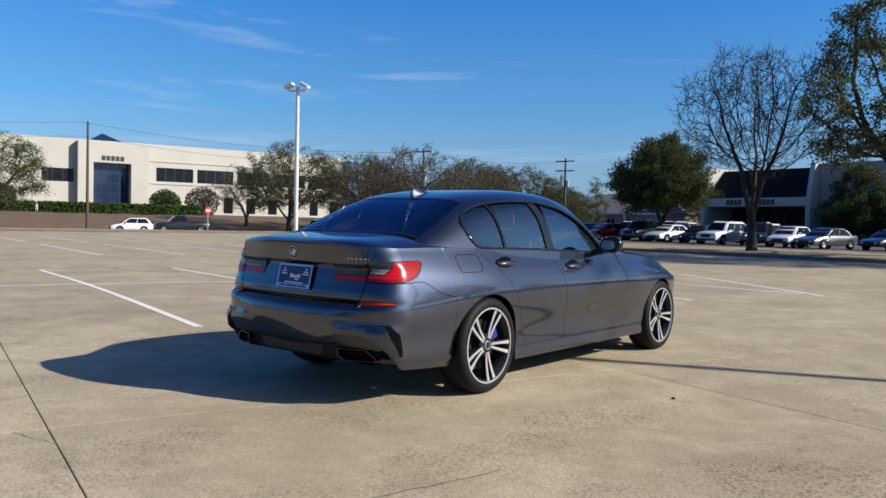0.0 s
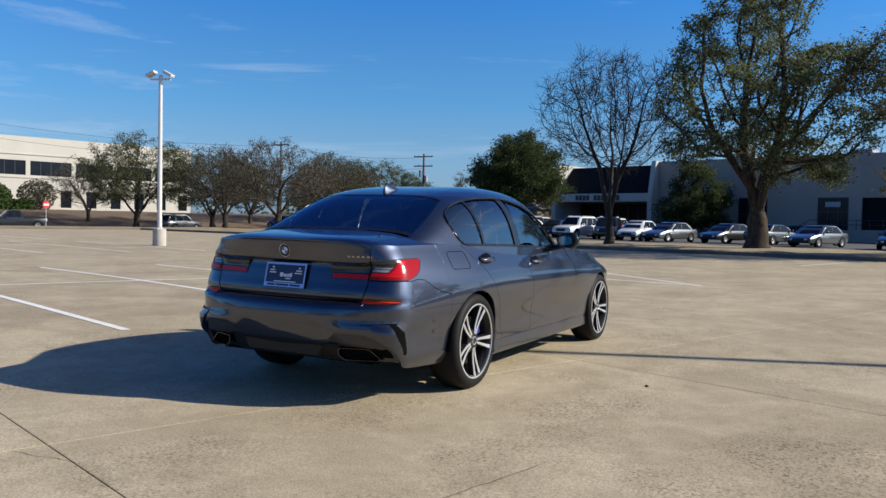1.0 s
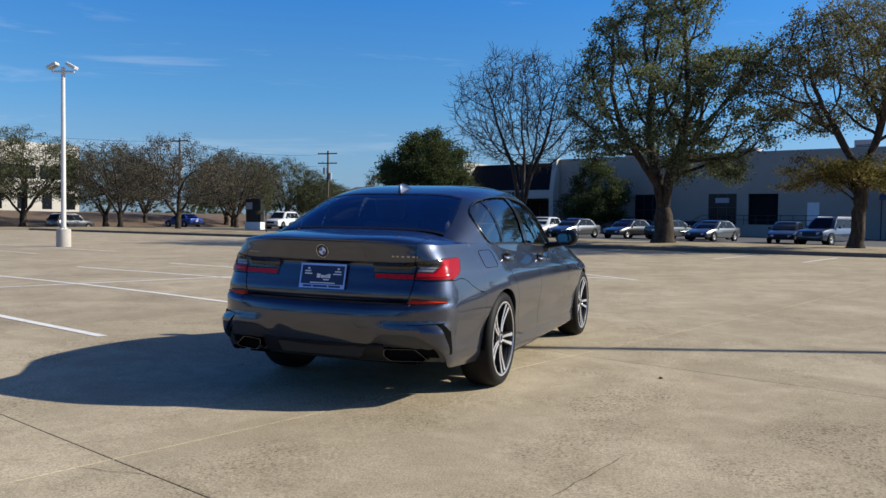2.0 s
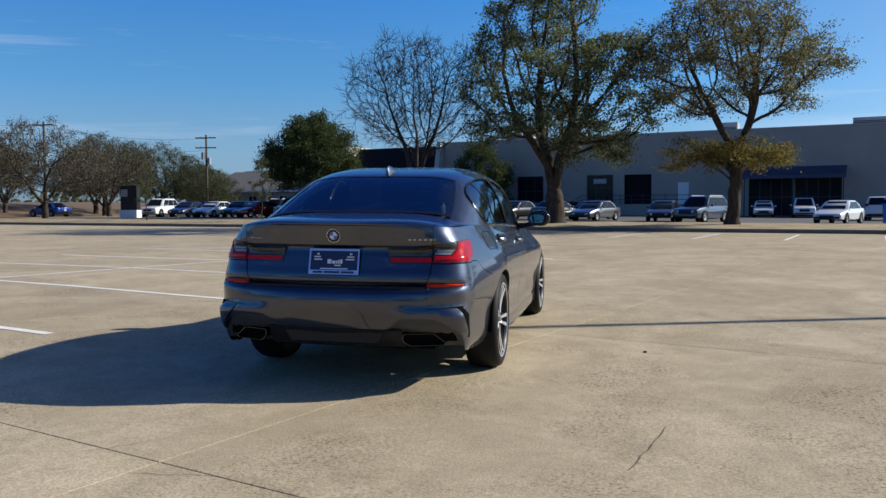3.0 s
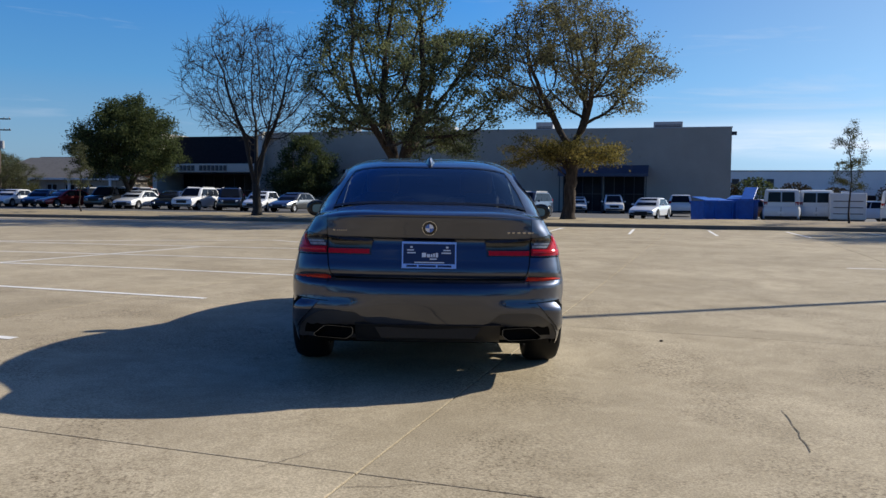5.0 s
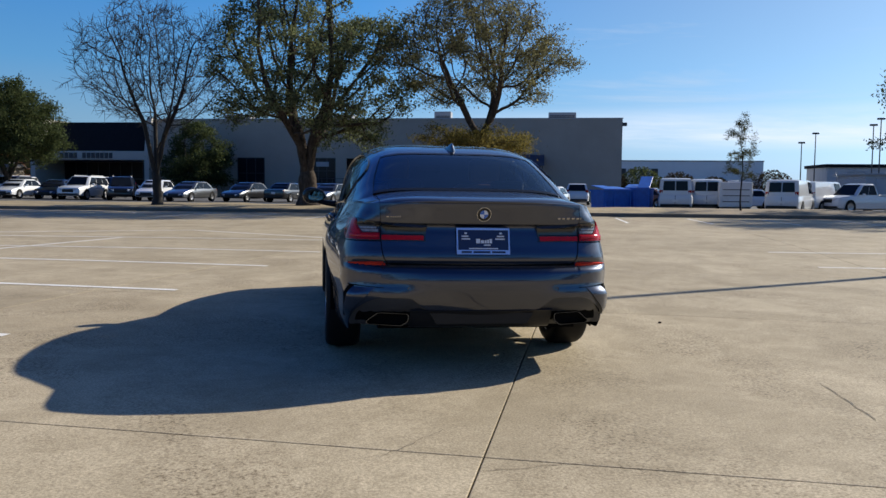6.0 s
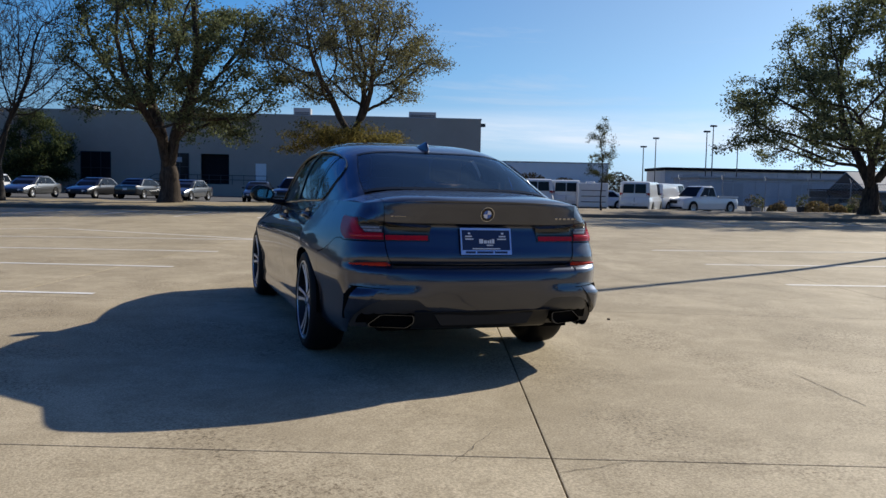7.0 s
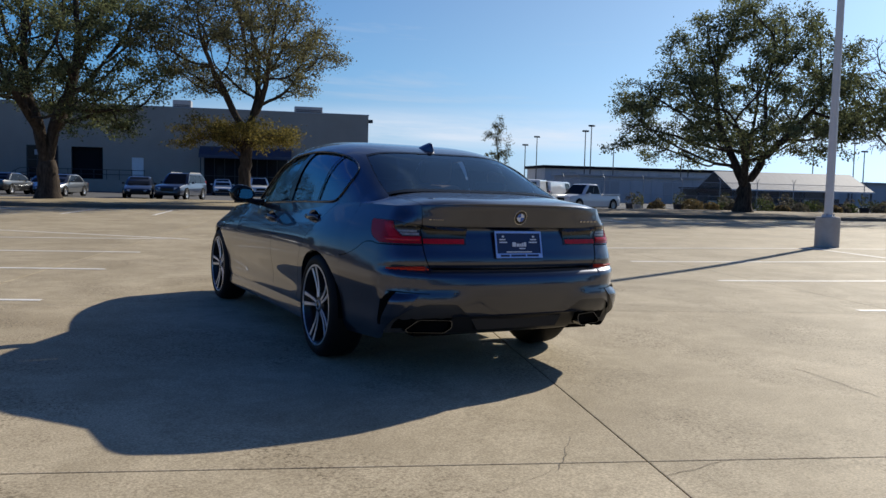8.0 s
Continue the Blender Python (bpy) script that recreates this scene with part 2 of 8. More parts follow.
BARK = mat("bark", (0.080, 0.062, 0.048), 0.95, color2=(0.030, 0.024, 0.020), scale=7, spread=0.3, fine=0.35, bump=1.0, bump_scale=16, stretch=(1, 1, 0.22), spec=0.1)
BARK_GREY = mat("grey_bark", (0.030, 0.024, 0.020), 0.9, color2=(0.018, 0.015, 0.012), scale=6, fine=0.2, bump=0.5, bump_scale=30, stretch=(1, 1, 0.35))
WOOD_POLE = mat("pole_wood", (0.10, 0.075, 0.055), 0.85, color2=(0.06, 0.045, 0.035), scale=3, stretch=(4, 4, 0.3), fine=0.15)
LEAF_OAK = island_leaf("oak_leaves", (0.034, 0.050, 0.026), (0.21, 0.225, 0.105), 0.5)
LEAF_MIX = island_leaf("mixed_oak_leaves", (0.050, 0.052, 0.026), (0.23, 0.21, 0.10), 0.5)
LEAF_GOLD = island_leaf("golden_leaves", (0.06, 0.058, 0.018), (0.24, 0.19, 0.055), 0.45)
LEAF_DULL = island_leaf("dull_leaves", (0.055, 0.050, 0.038), (0.18, 0.16, 0.112), 0.3)
LEAF_DEEP = island_leaf("deep_leaves", (0.018, 0.030, 0.012), (0.105, 0.125, 0.045), 0.4)
LEAF_OLIVE = island_leaf("olive_leaves", (0.034, 0.042, 0.020), (0.135, 0.14, 0.066), 0.3)
HEDGE = island_leaf("hedge_leaves", (0.025, 0.05, 0.012), (0.07, 0.11, 0.03))
BRICK = mat("red_brick", (0.36, 0.10, 0.05), 0.8, color2=(0.28, 0.075, 0.04), scale=2, fine=0.15, bump_scale=9)
BLUE_TARP = mat("blue_bin_paint", (0.016, 0.15, 0.60), 0.5, color2=(0.012, 0.10, 0.42), scale=2.5, bump=0.4, bump_scale=5)

# ---- mesh helpers ----
GRID = -16.0                     # the lot's painted grid, kerbs and walls are turned by this much
TO_WORLD = pose(0, 0, 0, 0, 0, GRID)
CAR_LEAN = 0.5                   # the lot falls to one side where the sedan stands


def ground_z(x, y):
    """Height of the lot: a slight fall across the place where the sedan stands, level farther off."""
    d = max(0.0, min(1.0, (math.hypot(x, y) - 6.0) / 9.0))
    k = 1 - d * d * (3 - 2 * d)
    return -math.tan(radians(CAR_LEAN)) * x * k


def lot(u, v, z=0.0, turn=0.0):
    """A pose in the lot's own grid: u along the far kerb, v towards it."""
    return TO_WORLD @ pose(u, v, z, 0, 0, turn)


def obj(name, bm, material, parent=None, label="", smooth=None):
    """One mesh object out of a bmesh; smooth: the angle in degrees below which edges are shaded smooth."""
    me = bpy.data.meshes.new(name)
    bmesh.ops.recalc_face_normals(bm, faces=bm.faces)
    if smooth is not None:
        for f in bm.faces:
            f.smooth = True
        lim = radians(smooth)
        for e in bm.edges:
            if len(e.link_faces) == 2 and e.calc_face_angle(0) > lim:
                e.smooth = False
    bm.to_mesh(me)
    bm.free()
    for m in (material if isinstance(material, (list, tuple)) else [material]):
        me.materials.append(m)
    ob = new(name, me)
    if parent is not None:
        ob.parent = parent
    if label:
        ob["label"] = label
    return ob


def part(name, bm, material, parent, label="", smooth=None):
    return obj(name, bm, material, parent, label, smooth)


def thing(name, m, label, category, group="", kind=""):
    """An empty at the base of a thing, that its parts hang on."""
    ob = new(name)
    ob.empty_display_size = 0.2
    ob.matrix_world = m
    return tagged(ob, label, category, group, kind)


def box(bm, x0, x1, y0, y1, z0, z1, bevel=0.0, seg=1):
    r = bmesh.ops.create_cube(bm, size=1)
    for v in r["verts"]:
        v.co = Vector(((x0 + x1) / 2 + v.co.x * (x1 - x0), (y0 + y1) / 2 + v.co.y * (y1 - y0), (z0 + z1) / 2 + v.co.z * (z1 - z0)))
    if bevel:
        bmesh.ops.bevel(bm, geom=list({e for v in r["verts"] for e in v.link_edges}), offset=bevel, segments=seg, affect="EDGES", profile=0.5)
    return bm


def boxes(*dims, bevel=0.0, seg=1):
    bm = bmesh.new()
    for d in dims:
        box(bm, *d, bevel=bevel, seg=seg)
    return bm


def tube(bm, pts, radii, sides=8, cap=True):
    """A tapered tube along points."""
    rings = []
    n = len(pts)
    for i, p in enumerate(pts):
        p = Vector(p)
        d = (Vector(pts[min(i + 1, n - 1)]) - Vector(pts[max(i - 1, 0)])).normalized()
        a = d.orthogonal().normalized() if abs(d.z) < 0.95 else Vector((1, 0, 0))
        a = (a - d * a.dot(d)).normalized()
        b = d.cross(a)
        rings.append([bm.verts.new(p + radii[i] * (math.cos(2 * math.pi * k / sides) * a + math.sin(2 * math.pi * k / sides) * b)) for k in range(sides)])
    for r0, r1 in zip(rings, rings[1:]):
        for k in range(sides):
            bm.faces.new((r0[k], r0[(k + 1) % sides], r1[(k + 1) % sides], r1[k]))
    if cap:
        bm.faces.new(rings[0][::-1])
        bm.faces.new(rings[-1])
    return bm


def lathe(bm, profile, sides=32, axis="z"):
    """Turn a profile of (radius, height) pairs round an axis."""
    rings = []
    for r, h in profile:
        ring = []
        for k in range(sides):
            a = 2 * math.pi * k / sides
            c, s = r * math.cos(a), r * math.sin(a)
            ring.append(bm.verts.new((c, s, h) if axis == "z" else (h, c, s)))
        rings.append(ring)
    for r0, r1 in zip(rings, rings[1:]):
        for k in range(sides):
            bm.faces.new((r0[k], r0[(k + 1) % sides], r1[(k + 1) % sides], r1[k]))
    return bm


def sheet(grid, close=False):
    """A surface from rows of points."""
    bm = bmesh.new()
    rows = [[bm.verts.new(p) for p in row] for row in grid]
    for r0, r1 in zip(rows, rows[1:]):
        for a, b, c, d in zip(r0, r0[1:], r1[1:], r1):
            bm.faces.new((a, b, c, d))
    return bm


def interp(keys, t):
    """Smooth (monotone cubic) value through (t, value) keys."""
    if t <= keys[0][0]:
        return keys[0][1]
    if t >= keys[-1][0]:
        return keys[-1][1]
    for i in range(len(keys) - 1):
        (t0, v0), (t1, v1) = keys[i], keys[i + 1]
        if t0 <= t <= t1:
            h = t1 - t0
            d = (v1 - v0) / h
            m0 = m1 = d
            if i > 0:
                dp = (v0 - keys[i - 1][1]) / (t0 - keys[i - 1][0])
                m0 = 0 if dp * d <= 0 else 2 * dp * d / (dp + d)
            if i < len(keys) - 2:
                dn = (keys[i + 2][1] - v1) / (keys[i + 2][0] - t1)
                m1 = 0 if dn * d <= 0 else 2 * dn * d / (dn + d)
            s = (t - t0) / h
            return v0 * (2 * s**3 - 3 * s * s + 1) + m0 * h * (s**3 - 2 * s * s + s) + v1 * (3 * s * s - 2 * s**3) + m1 * h * (s**3 - s * s)


def steps(a, b, n):
    return [a + (b - a) * i / (n - 1) for i in range(n)]

# ---- ground, lot and kerbs ----
def raw(name, verts, faces, material, parent=None, label="", smooth=False):
    me = bpy.data.meshes.new(name)
    me.from_pydata(verts, [], faces)
    if smooth:
        me.polygons.foreach_set("use_smooth", [True] * len(me.polygons))
    me.materials.append(material)
    ob = new(name, me)
    if parent is not None:
        ob.parent = parent
    if label:
        ob["label"] = label
    return ob


def make_ground():
    r = 2600
    raw("ground", [(-r, -r, -0.3), (r, -r, -0.3), (r, r, -0.3), (-r, r, -0.3)], [(0, 1, 2, 3)], ASPHALT)
    tagged(bpy.data.objects["ground"], "dull grey asphalt and hard ground reaching the horizon", "ground", kind="structure")


make_ground()
U_LEFT, U_RIGHT, V_NEAR, V_KERB = -64.0, 58.0, -33.0, 29.0
SLAB_U, SLAB_V, JOINT_U, JOINT_V = 4.57, 4.25, 0.0, 0.0
SLAB_GRID = pose(-0.284, -2.448, 0, 0, 0, -19.0)      # the cast joints lie a little askew to the painted lines


def slab_mesh(u0, u1, v0, v1, verts, faces, n=3):
    """One concrete slab with an eased edge, following the fall of the lot."""
    g, e = 0.0042, 0.004
    base = len(verts)
    ring = []
    us, vs = [u0 + g, u0 + g + e, *steps(u0 + g + e, u1 - g - e, n)[1:-1], u1 - g - e, u1 - g], [v0 + g, v0 + g + e, *steps(v0 + g + e, v1 - g - e, n)[1:-1], v1 - g - e, v1 - g]
    for i, u in enumerate(us):
        for j, v in enumerate(vs):
            p = SLAB_GRID @ Vector((u, v, 0))
            edge = i in (0, len(us) - 1) or j in (0, len(vs) - 1)
            verts.append((p.x, p.y, ground_z(p.x, p.y) - (0.0012 if edge else 0)))
    m = len(vs)
    for i in range(len(us) - 1):
        for j in range(m - 1):
            a = base + i * m + j
            faces.append((a, a + m, a + m + 1, a + 1))
    # skirt
    loop = [base + i * m for i in range(len(us))] + [base + (len(us) - 1) * m + j for j in range(1, m)]
    loop += [base + i * m + m - 1 for i in range(len(us) - 2, -1, -1)] + [base + j for j in range(m - 2, 0, -1)]
    low = len(verts)
    for k in loop:
        x, y, z = verts[k]
        verts.append((x, y, -0.295))
    for k in range(len(loop)):
        k2 = (k + 1) % len(loop)
        faces.append((loop[k2], loop[k], low + k, low + k2))


def make_lot():
    lot_ob = thing("pavement", Matrix(), "tan concrete parking lot of large cast slabs", "pavement", kind="structure")
    far_v, far_f = [], []
    back = TO_WORLD.inverted() @ SLAB_GRID
    for i in range(-17, 17):
        for j in range(-8, 11):
            u0, v0 = i * SLAB_U, j * SLAB_V
            c = back @ Vector((u0 + SLAB_U / 2, v0 + SLAB_V / 2, 0))
            if not (U_LEFT - 1.0 < c.x < U_RIGHT and V_NEAR < c.y < V_KERB + 2.6):
                continue
            if -6 <= i <= 6:
                verts, faces = [], []
                slab_mesh(u0, u0 + SLAB_U, v0, v0 + SLAB_V, verts, faces, 5 if abs(i) < 4 else 3)
                raw("slab", verts, faces, CONCRETE, lot_ob)
            else:
                slab_mesh(u0, u0 + SLAB_U, v0, v0 + SLAB_V, far_v, far_f)
    tagged(raw("slab", far_v, far_f, CONCRETE, lot_ob), kind="stuff")


def stripe(u0, v0, u1, v1, w=0.10, ends=True):
    """A painted line lying 4 mm over the slabs."""
    d = Vector((u1 - u0, v1 - v0))
    n = max(2, int(d.length / 0.8))
    s = Vector((-d.y, d.x)).normalized() * w / 2
    rng = random.Random(round(u0 * 31 + v0 * 17))
    verts, faces = [], []
    for k in range(n + 1):
        c = Vector((u0, v0)) + d * k / n
        for q in (c + s * rng.uniform(0.93, 1.05), c - s * rng.uniform(0.93, 1.05)):
            p = TO_WORLD @ Vector((q.x, q.y, 0))
            verts.append((p.x, p.y, ground_z(p.x, p.y) + 0.004))
        if k:
            a = 2 * k - 2
            faces.append((a, a + 1, a + 3, a + 2))
    ob = raw("road_marking", verts, faces, PAINT)
    tagged(ob, "worn white painted parking line on the concrete", "road marking", "parking lines", kind="structure")


def make_lines():
    for v0, v1 in ((-0.15, -0.39), (2.66, 2.30), (5.32, 5.07), (7.75, 7.71), (10.55, 10.92)):
        stripe(-13.9, v0, -3.15, v1)
    stripe(-9.44, -9.0, -8.31, 10.6)
    stripe(-2.75, 10.92, -8.2, 13.9)
    stripe(-14.4, 10.6, -8.2, 13.9)
    for v in (2.75, 5.3, 8.0, 10.7):
        stripe(-32.0, v, -21.1, v)
        stripe(-48.0, v, -35.2, v)
    for v in (-0.1, -2.8):
        stripe(-32.0, v, -21.1, v)
    for v in (1.77, 4.47, 7.22, 10.0):
        stripe(4.75, v, 15.6, v + 0.1)
    stripe(10.25, 1.77, 10.25, 10.3)
    for k in range(-14, 14):
        stripe(0.6 + 2.8 * k, 22.3, 0.6 + 2.8 * k, 27.4)


def strip(name, prof, a0, a1, n, material, along="u", rough=0.0, seed=3):
    """A long strip of ground: prof is (distance, height) across, a0..a1 along."""
    rng = random.Random(seed)
    grid = []
    for k in range(n + 1):
        a = a0 + (a1 - a0) * k / n
        row = []
        for i, (d, z) in enumerate(prof):
            dz = 0 if i in (0, len(prof) - 1) else rough * (noise.noise((a * 0.35, d * 0.4, seed)) + 0.35 * noise.noise((a * 1.3, d * 1.3, seed)))
            p = TO_WORLD @ (Vector((a, d, z + dz)) if along == "u" else Vector((d, a, z + dz)))
            row.append(p)
        grid.append(row)
    return obj(name, sheet(grid), material, smooth=60 if rough else None)


DRY_MULCH = mat("bare_verge_soil", (0.27, 0.205, 0.125), 0.95, color2=(0.15, 0.115, 0.07), scale=1.1, spread=0.35, fine=0.3, bump=0.3, bump_scale=12)


def make_strips():
    k = strip("kerb", [(28.93, -0.29), (28.93, 0.12), (28.96, 0.15), (29.12, 0.155), (29.14, 0.12)], U_LEFT - 2, 75, 60, KERB)
    tagged(k, "dirty grey concrete kerb along the grass verge", "kerb", kind="structure")
    g = strip("verge", [(29.12, 0.13), (29.8, 0.17), (30.8, 0.20), (32.0, 0.235), (33.2, 0.26), (34.6, 0.28), (36.2, 0.22), (38.0, 0.02), (39.6, -0.12), (40.4, -0.32)],
              U_LEFT - 2, 6, 110, GRASS, rough=0.06)
    tagged(g, "mounded verge of dry winter grass", "grass verge", kind="structure")
    g = strip("verge", [(29.12, 0.13), (29.8, 0.17), (30.8, 0.20), (32.0, 0.235), (33.2, 0.26), (34.6, 0.28), (36.2, 0.22), (38.0, 0.02), (39.6, -0.12), (40.4, -0.32)],
              6, 75, 80, DRY_MULCH, rough=0.06)
    tagged(g, "verge of bare soil and thin dead grass by the yard", "verge", kind="structure")
    k = strip("kerb", [(-63.93, -0.29), (-63.93, 0.12), (-63.96, 0.15), (-64.12, 0.155), (-64.14, 0.12)], -40, 29, 40, KERB, along="v")
    tagged(k, "dirty grey concrete kerb along the grass verge", "kerb", kind="structure")
    g = strip("verge", [(-64.1, 0.13), (-66, 0.16), (-69, 0.2), (-72, 0.1), (-75, -0.1), (-76, -0.31)], -40, 62, 60, GRASS, along="v", rough=0.05)
    tagged(g, "flat verge of dry winter grass", "grass verge", kind="structure")
    g = strip("bank", [(-87, -0.31), (-88, -0.1), (-92, 0.5), (-97, 1.1), (-103, 1.7), (-118, 2.0), (-150, 2.0), (-152, -0.3)], -60, 130, 90, MULCH, along="v", rough=0.12)
    tagged(g, "brown mulch bank below an office building", "bank", kind="structure")


MULCH = mat("mulch", (0.16, 0.105, 0.06), 0.95, color2=(0.085, 0.058, 0.034), scale=0.8, fine=0.25, bump_scale=5)
make_strips()


# ---- trees ----
def crown_marks(rng, shape, lumps, per, lump_r, shell, offset):
    """Where the crown's twigs want to be: lumps scattered in an envelope of (height, radius) keys, fuller towards its outside."""
    z0, z1 = shape[0][0], shape[-1][0]
    top = max(r for _, r in shape)
    marks, centres = [], []
    while len(centres) < lumps:
        z = rng.uniform(z0, z1)
        r = interp(shape, z)
        if rng.random() > (r / top) ** 1.2:
            continue
        a = rng.uniform(0, 2 * math.pi)
        d = r * rng.random() ** shell
        c = Vector((offset[0] + d * math.cos(a), offset[1] + d * math.sin(a), z))
        if any((c - q).length < lump_r * 0.85 for q in centres) and rng.random() < 0.85:
            continue
        centres.append(c)
        for _ in range(per):
            marks.append((c.x + rng.gauss(0, lump_r * 0.5), c.y + rng.gauss(0, lump_r * 0.5), c.z + rng.gauss(0, lump_r * 0.34)))
    return np.array(marks)


def grow_to(rng, marks, trunk, limbs, spread, step, kill, wander, lift):
    """Branches grow step by step from the trunk's fork towards the marks nearest to them."""
    pos = np.zeros((20000, 3))
    pos[:len(trunk)] = trunk
    parent, n = list(range(-1, len(trunk) - 1)), len(trunk)
    fresh = [n - 1]
    turn = rng.uniform(0, 6.28)
    for k in range(limbs):                # the first main limbs leave the fork
        a, at = turn + 6.28 * k / limbs + rng.uniform(-0.35, 0.35), len(trunk) - 1 - (k % 2)
        tilt = spread * rng.uniform(0.7, 1.25)
        for q in range(4):
            w = tilt * (1 - 0.12 * q)
            pos[n] = pos[at] + step * 1.25 * np.array([math.sin(w) * math.cos(a), math.sin(w) * math.sin(a), math.cos(w)])
            parent.append(at)
            fresh.append(n)
            at = n
            n += 1
    near = np.full(len(marks), 1e9)
    which = np.zeros(len(marks), int)
    alive = np.ones(len(marks), bool)
    for _ in range(150):
        for k in fresh:
            d = np.linalg.norm(marks - pos[k], axis=1)
            hit = d < near
            near[hit], which[hit] = d[hit], k
        alive &= near > kill
        if not alive.any() or n > 19000:
            break
        fresh = []
        live = np.nonzero(alive)[0]
        order = live[np.argsort(which[live], kind="stable")]
        cuts = np.nonzero(np.diff(which[order]))[0] + 1
        for group in np.split(order, cuts):
            k = which[group[0]]
            pull = marks[group] - pos[k]
            d = (pull / np.linalg.norm(pull, axis=1)[:, None]).sum(axis=0)
            d = d / (np.linalg.norm(d) + 1e-9)
            if parent[k] >= 0:
                back = pos[k] - pos[parent[k]]
                d = d + 0.5 * back / (np.linalg.norm(back) + 1e-9)
            d = d + np.array([rng.gauss(0, wander), rng.gauss(0, wander), rng.gauss(0, wander) + lift])
            q = pos[k] + d / np.linalg.norm(d) * step
            if np.min(np.abs(pos[:n] - q).sum(axis=1)) < step * 0.3:
                alive[group[np.argmin(near[group])]] = False
                continue
            pos[n] = q
            parent.append(int(k))
            fresh.append(n)
            n += 1
        if not fresh:
            break
    return pos[:n], parent


def tube_raw(verts, faces, pts, radii, sides):
    base = len(verts)
    n = len(pts)
    for i, p in enumerate(pts):
        d = (pts[min(i + 1, n - 1)] - pts[max(i - 1, 0)]).normalized()
        a = Vector((1, 0, 0)) if abs(d.z) > 0.8 else Vector((0, 0, 1))
        a = (a - d * a.dot(d)).normalized()
        b = d.cross(a)
        for k in range(sides):
            w = 2 * math.pi * k / sides
            q = p + radii[i] * (math.cos(w) * a + math.sin(w) * b)
            verts.append((q.x, q.y, q.z))
        if i:
            for k in range(sides):
                k2 = (k + 1) % sides
                r0, r1 = base + (i - 1) * sides, base + i * sides
                faces.append((r0 + k, r0 + k2, r1 + k2, r1 + k))


def add_leaf(rng, verts, faces, c, s):
    a = Vector((rng.gauss(0, 1), rng.gauss(0, 1), rng.gauss(0, 1) + 0.5)).normalized()
    b = a.orthogonal().normalized()
    b.rotate(Matrix.Rotation(rng.uniform(0, 6.28), 3, a))
    c2 = a.cross(b)
    n = len(verts)
    verts += [tuple(c - b * s), tuple(c + c2 * s * 0.48), tuple(c + b * s + a * s * 0.25), tuple(c - c2 * s * 0.48)]
    faces.append((n, n + 1, n + 2, n + 3))


def tree(name, m, label, seed, shape, fork, trunk_r, bark, leaf_mat, lumps=60, per=16, lump_r=0.9, shell=0.42, offset=(0, 0), step=0.34, kill=0.5, wander=0.10, lift=0.02,
         leaves=30, leaf=0.075, tuft=0.17, limbs=4, spread=0.5, leafy=6, thick=1.95, twig=0.008, bald=0.0, twigs=0, lean=(0.0, 0.0), twig_len=0.5):
    """A tree: flared trunk, limbs and twigs as one mesh, and a crown of many small leaves gathered in clumps."""
    rng = random.Random(seed)
    marks = crown_marks(rng, shape, lumps, per, lump_r, shell, offset)
    n = max(4, int(fork / 0.22))
    trunk = [(lean[0] * k / n + rng.gauss(0, 0.03) * min(k, 1), lean[1] * k / n + rng.gauss(0, 0.03) * min(k, 1), -0.25 + (fork + 0.25) * k / n) for k in range(n + 1)]
    pos, parent = grow_to(rng, marks, trunk, limbs, spread, step, kill, wander, lift)
    pos = [Vector(p) for p in pos]
    tips = [0] * len(pos)
    kids = [[] for _ in pos]
    for k, p in enumerate(parent):
        if p >= 0:
            kids[p].append(k)
    for k in range(len(pos) - 1, -1, -1):
        tips[k] = max(1, sum(tips[c] for c in kids[k]))
    rad = [max(twig, trunk_r * (tips[k] / tips[0]) ** (1 / thick)) for k in range(len(pos))]
    for k in range(n + 1):                # root flare
        z = pos[k].z
        rad[k] *= 1 + 0.75 * math.exp(-max(0.0, z + 0.1) / 0.26)
    verts, faces = [], []
    starts = [(0, None)]
    while starts:
        k, before = starts.pop()
        chain, radii = ([pos[before]], [min(rad[before], rad[k] * 1.25)]) if before is not None else ([], [])
        while True:
            chain.append(pos[k])
            radii.append(rad[k])
            if not kids[k]:
                break
            main = max(kids[k], key=lambda c: tips[c])
            starts += [(c, k) for c in kids[k] if c != main]
            k = main
        if len(chain) > 1:
            radii[-1] = min(radii[-1], twig)
            tube_raw(verts, faces, chain, radii, 12 if radii[0] > 0.15 else 7 if radii[0] > 0.05 else 4 if radii[0] > 0.018 else 3)
    ends = [k for k in range(n + 1, len(pos)) if tips[k] <= leafy]
    for k in ends:                        # fine side twigs
        for _ in range(twigs):
            d = Vector((rng.gauss(0, 1), rng.gauss(0, 1), rng.gauss(0, 0.8) + 0.5)).normalized()
            if parent[k] >= 0:
                d = (d + (pos[k] - pos[parent[k]]).normalized() * 1.1).normalized()
            mid = pos[k] + d * twig_len * rng.uniform(0.3, 0.6)
            tube_raw(verts, faces, [pos[k], mid, mid + (d + Vector((rng.gauss(0, 0.25), rng.gauss(0, 0.25), rng.gauss(0, 0.25)))) * twig_len * rng.uniform(0.3, 0.6)], [twig, twig * 0.8, twig * 0.5], 3)
    root = thing(name, m, label, "tree")
    raw("trunk", verts, faces, bark, root, smooth=True)
    if leaves:
        lv, lf = [], []
        for k in ends:
            if rng.random() < bald:
                continue
            for _ in range(int(leaves * rng.uniform(0.4, 1.6))):
                c = pos[k] + Vector((rng.gauss(0, tuft), rng.gauss(0, tuft), rng.gauss(0, tuft * 0.65)))
                add_leaf(rng, lv, lf, c, leaf * rng.uniform(0.6, 1.35))
        raw("crown", lv, lf, leaf_mat, root)
    return root


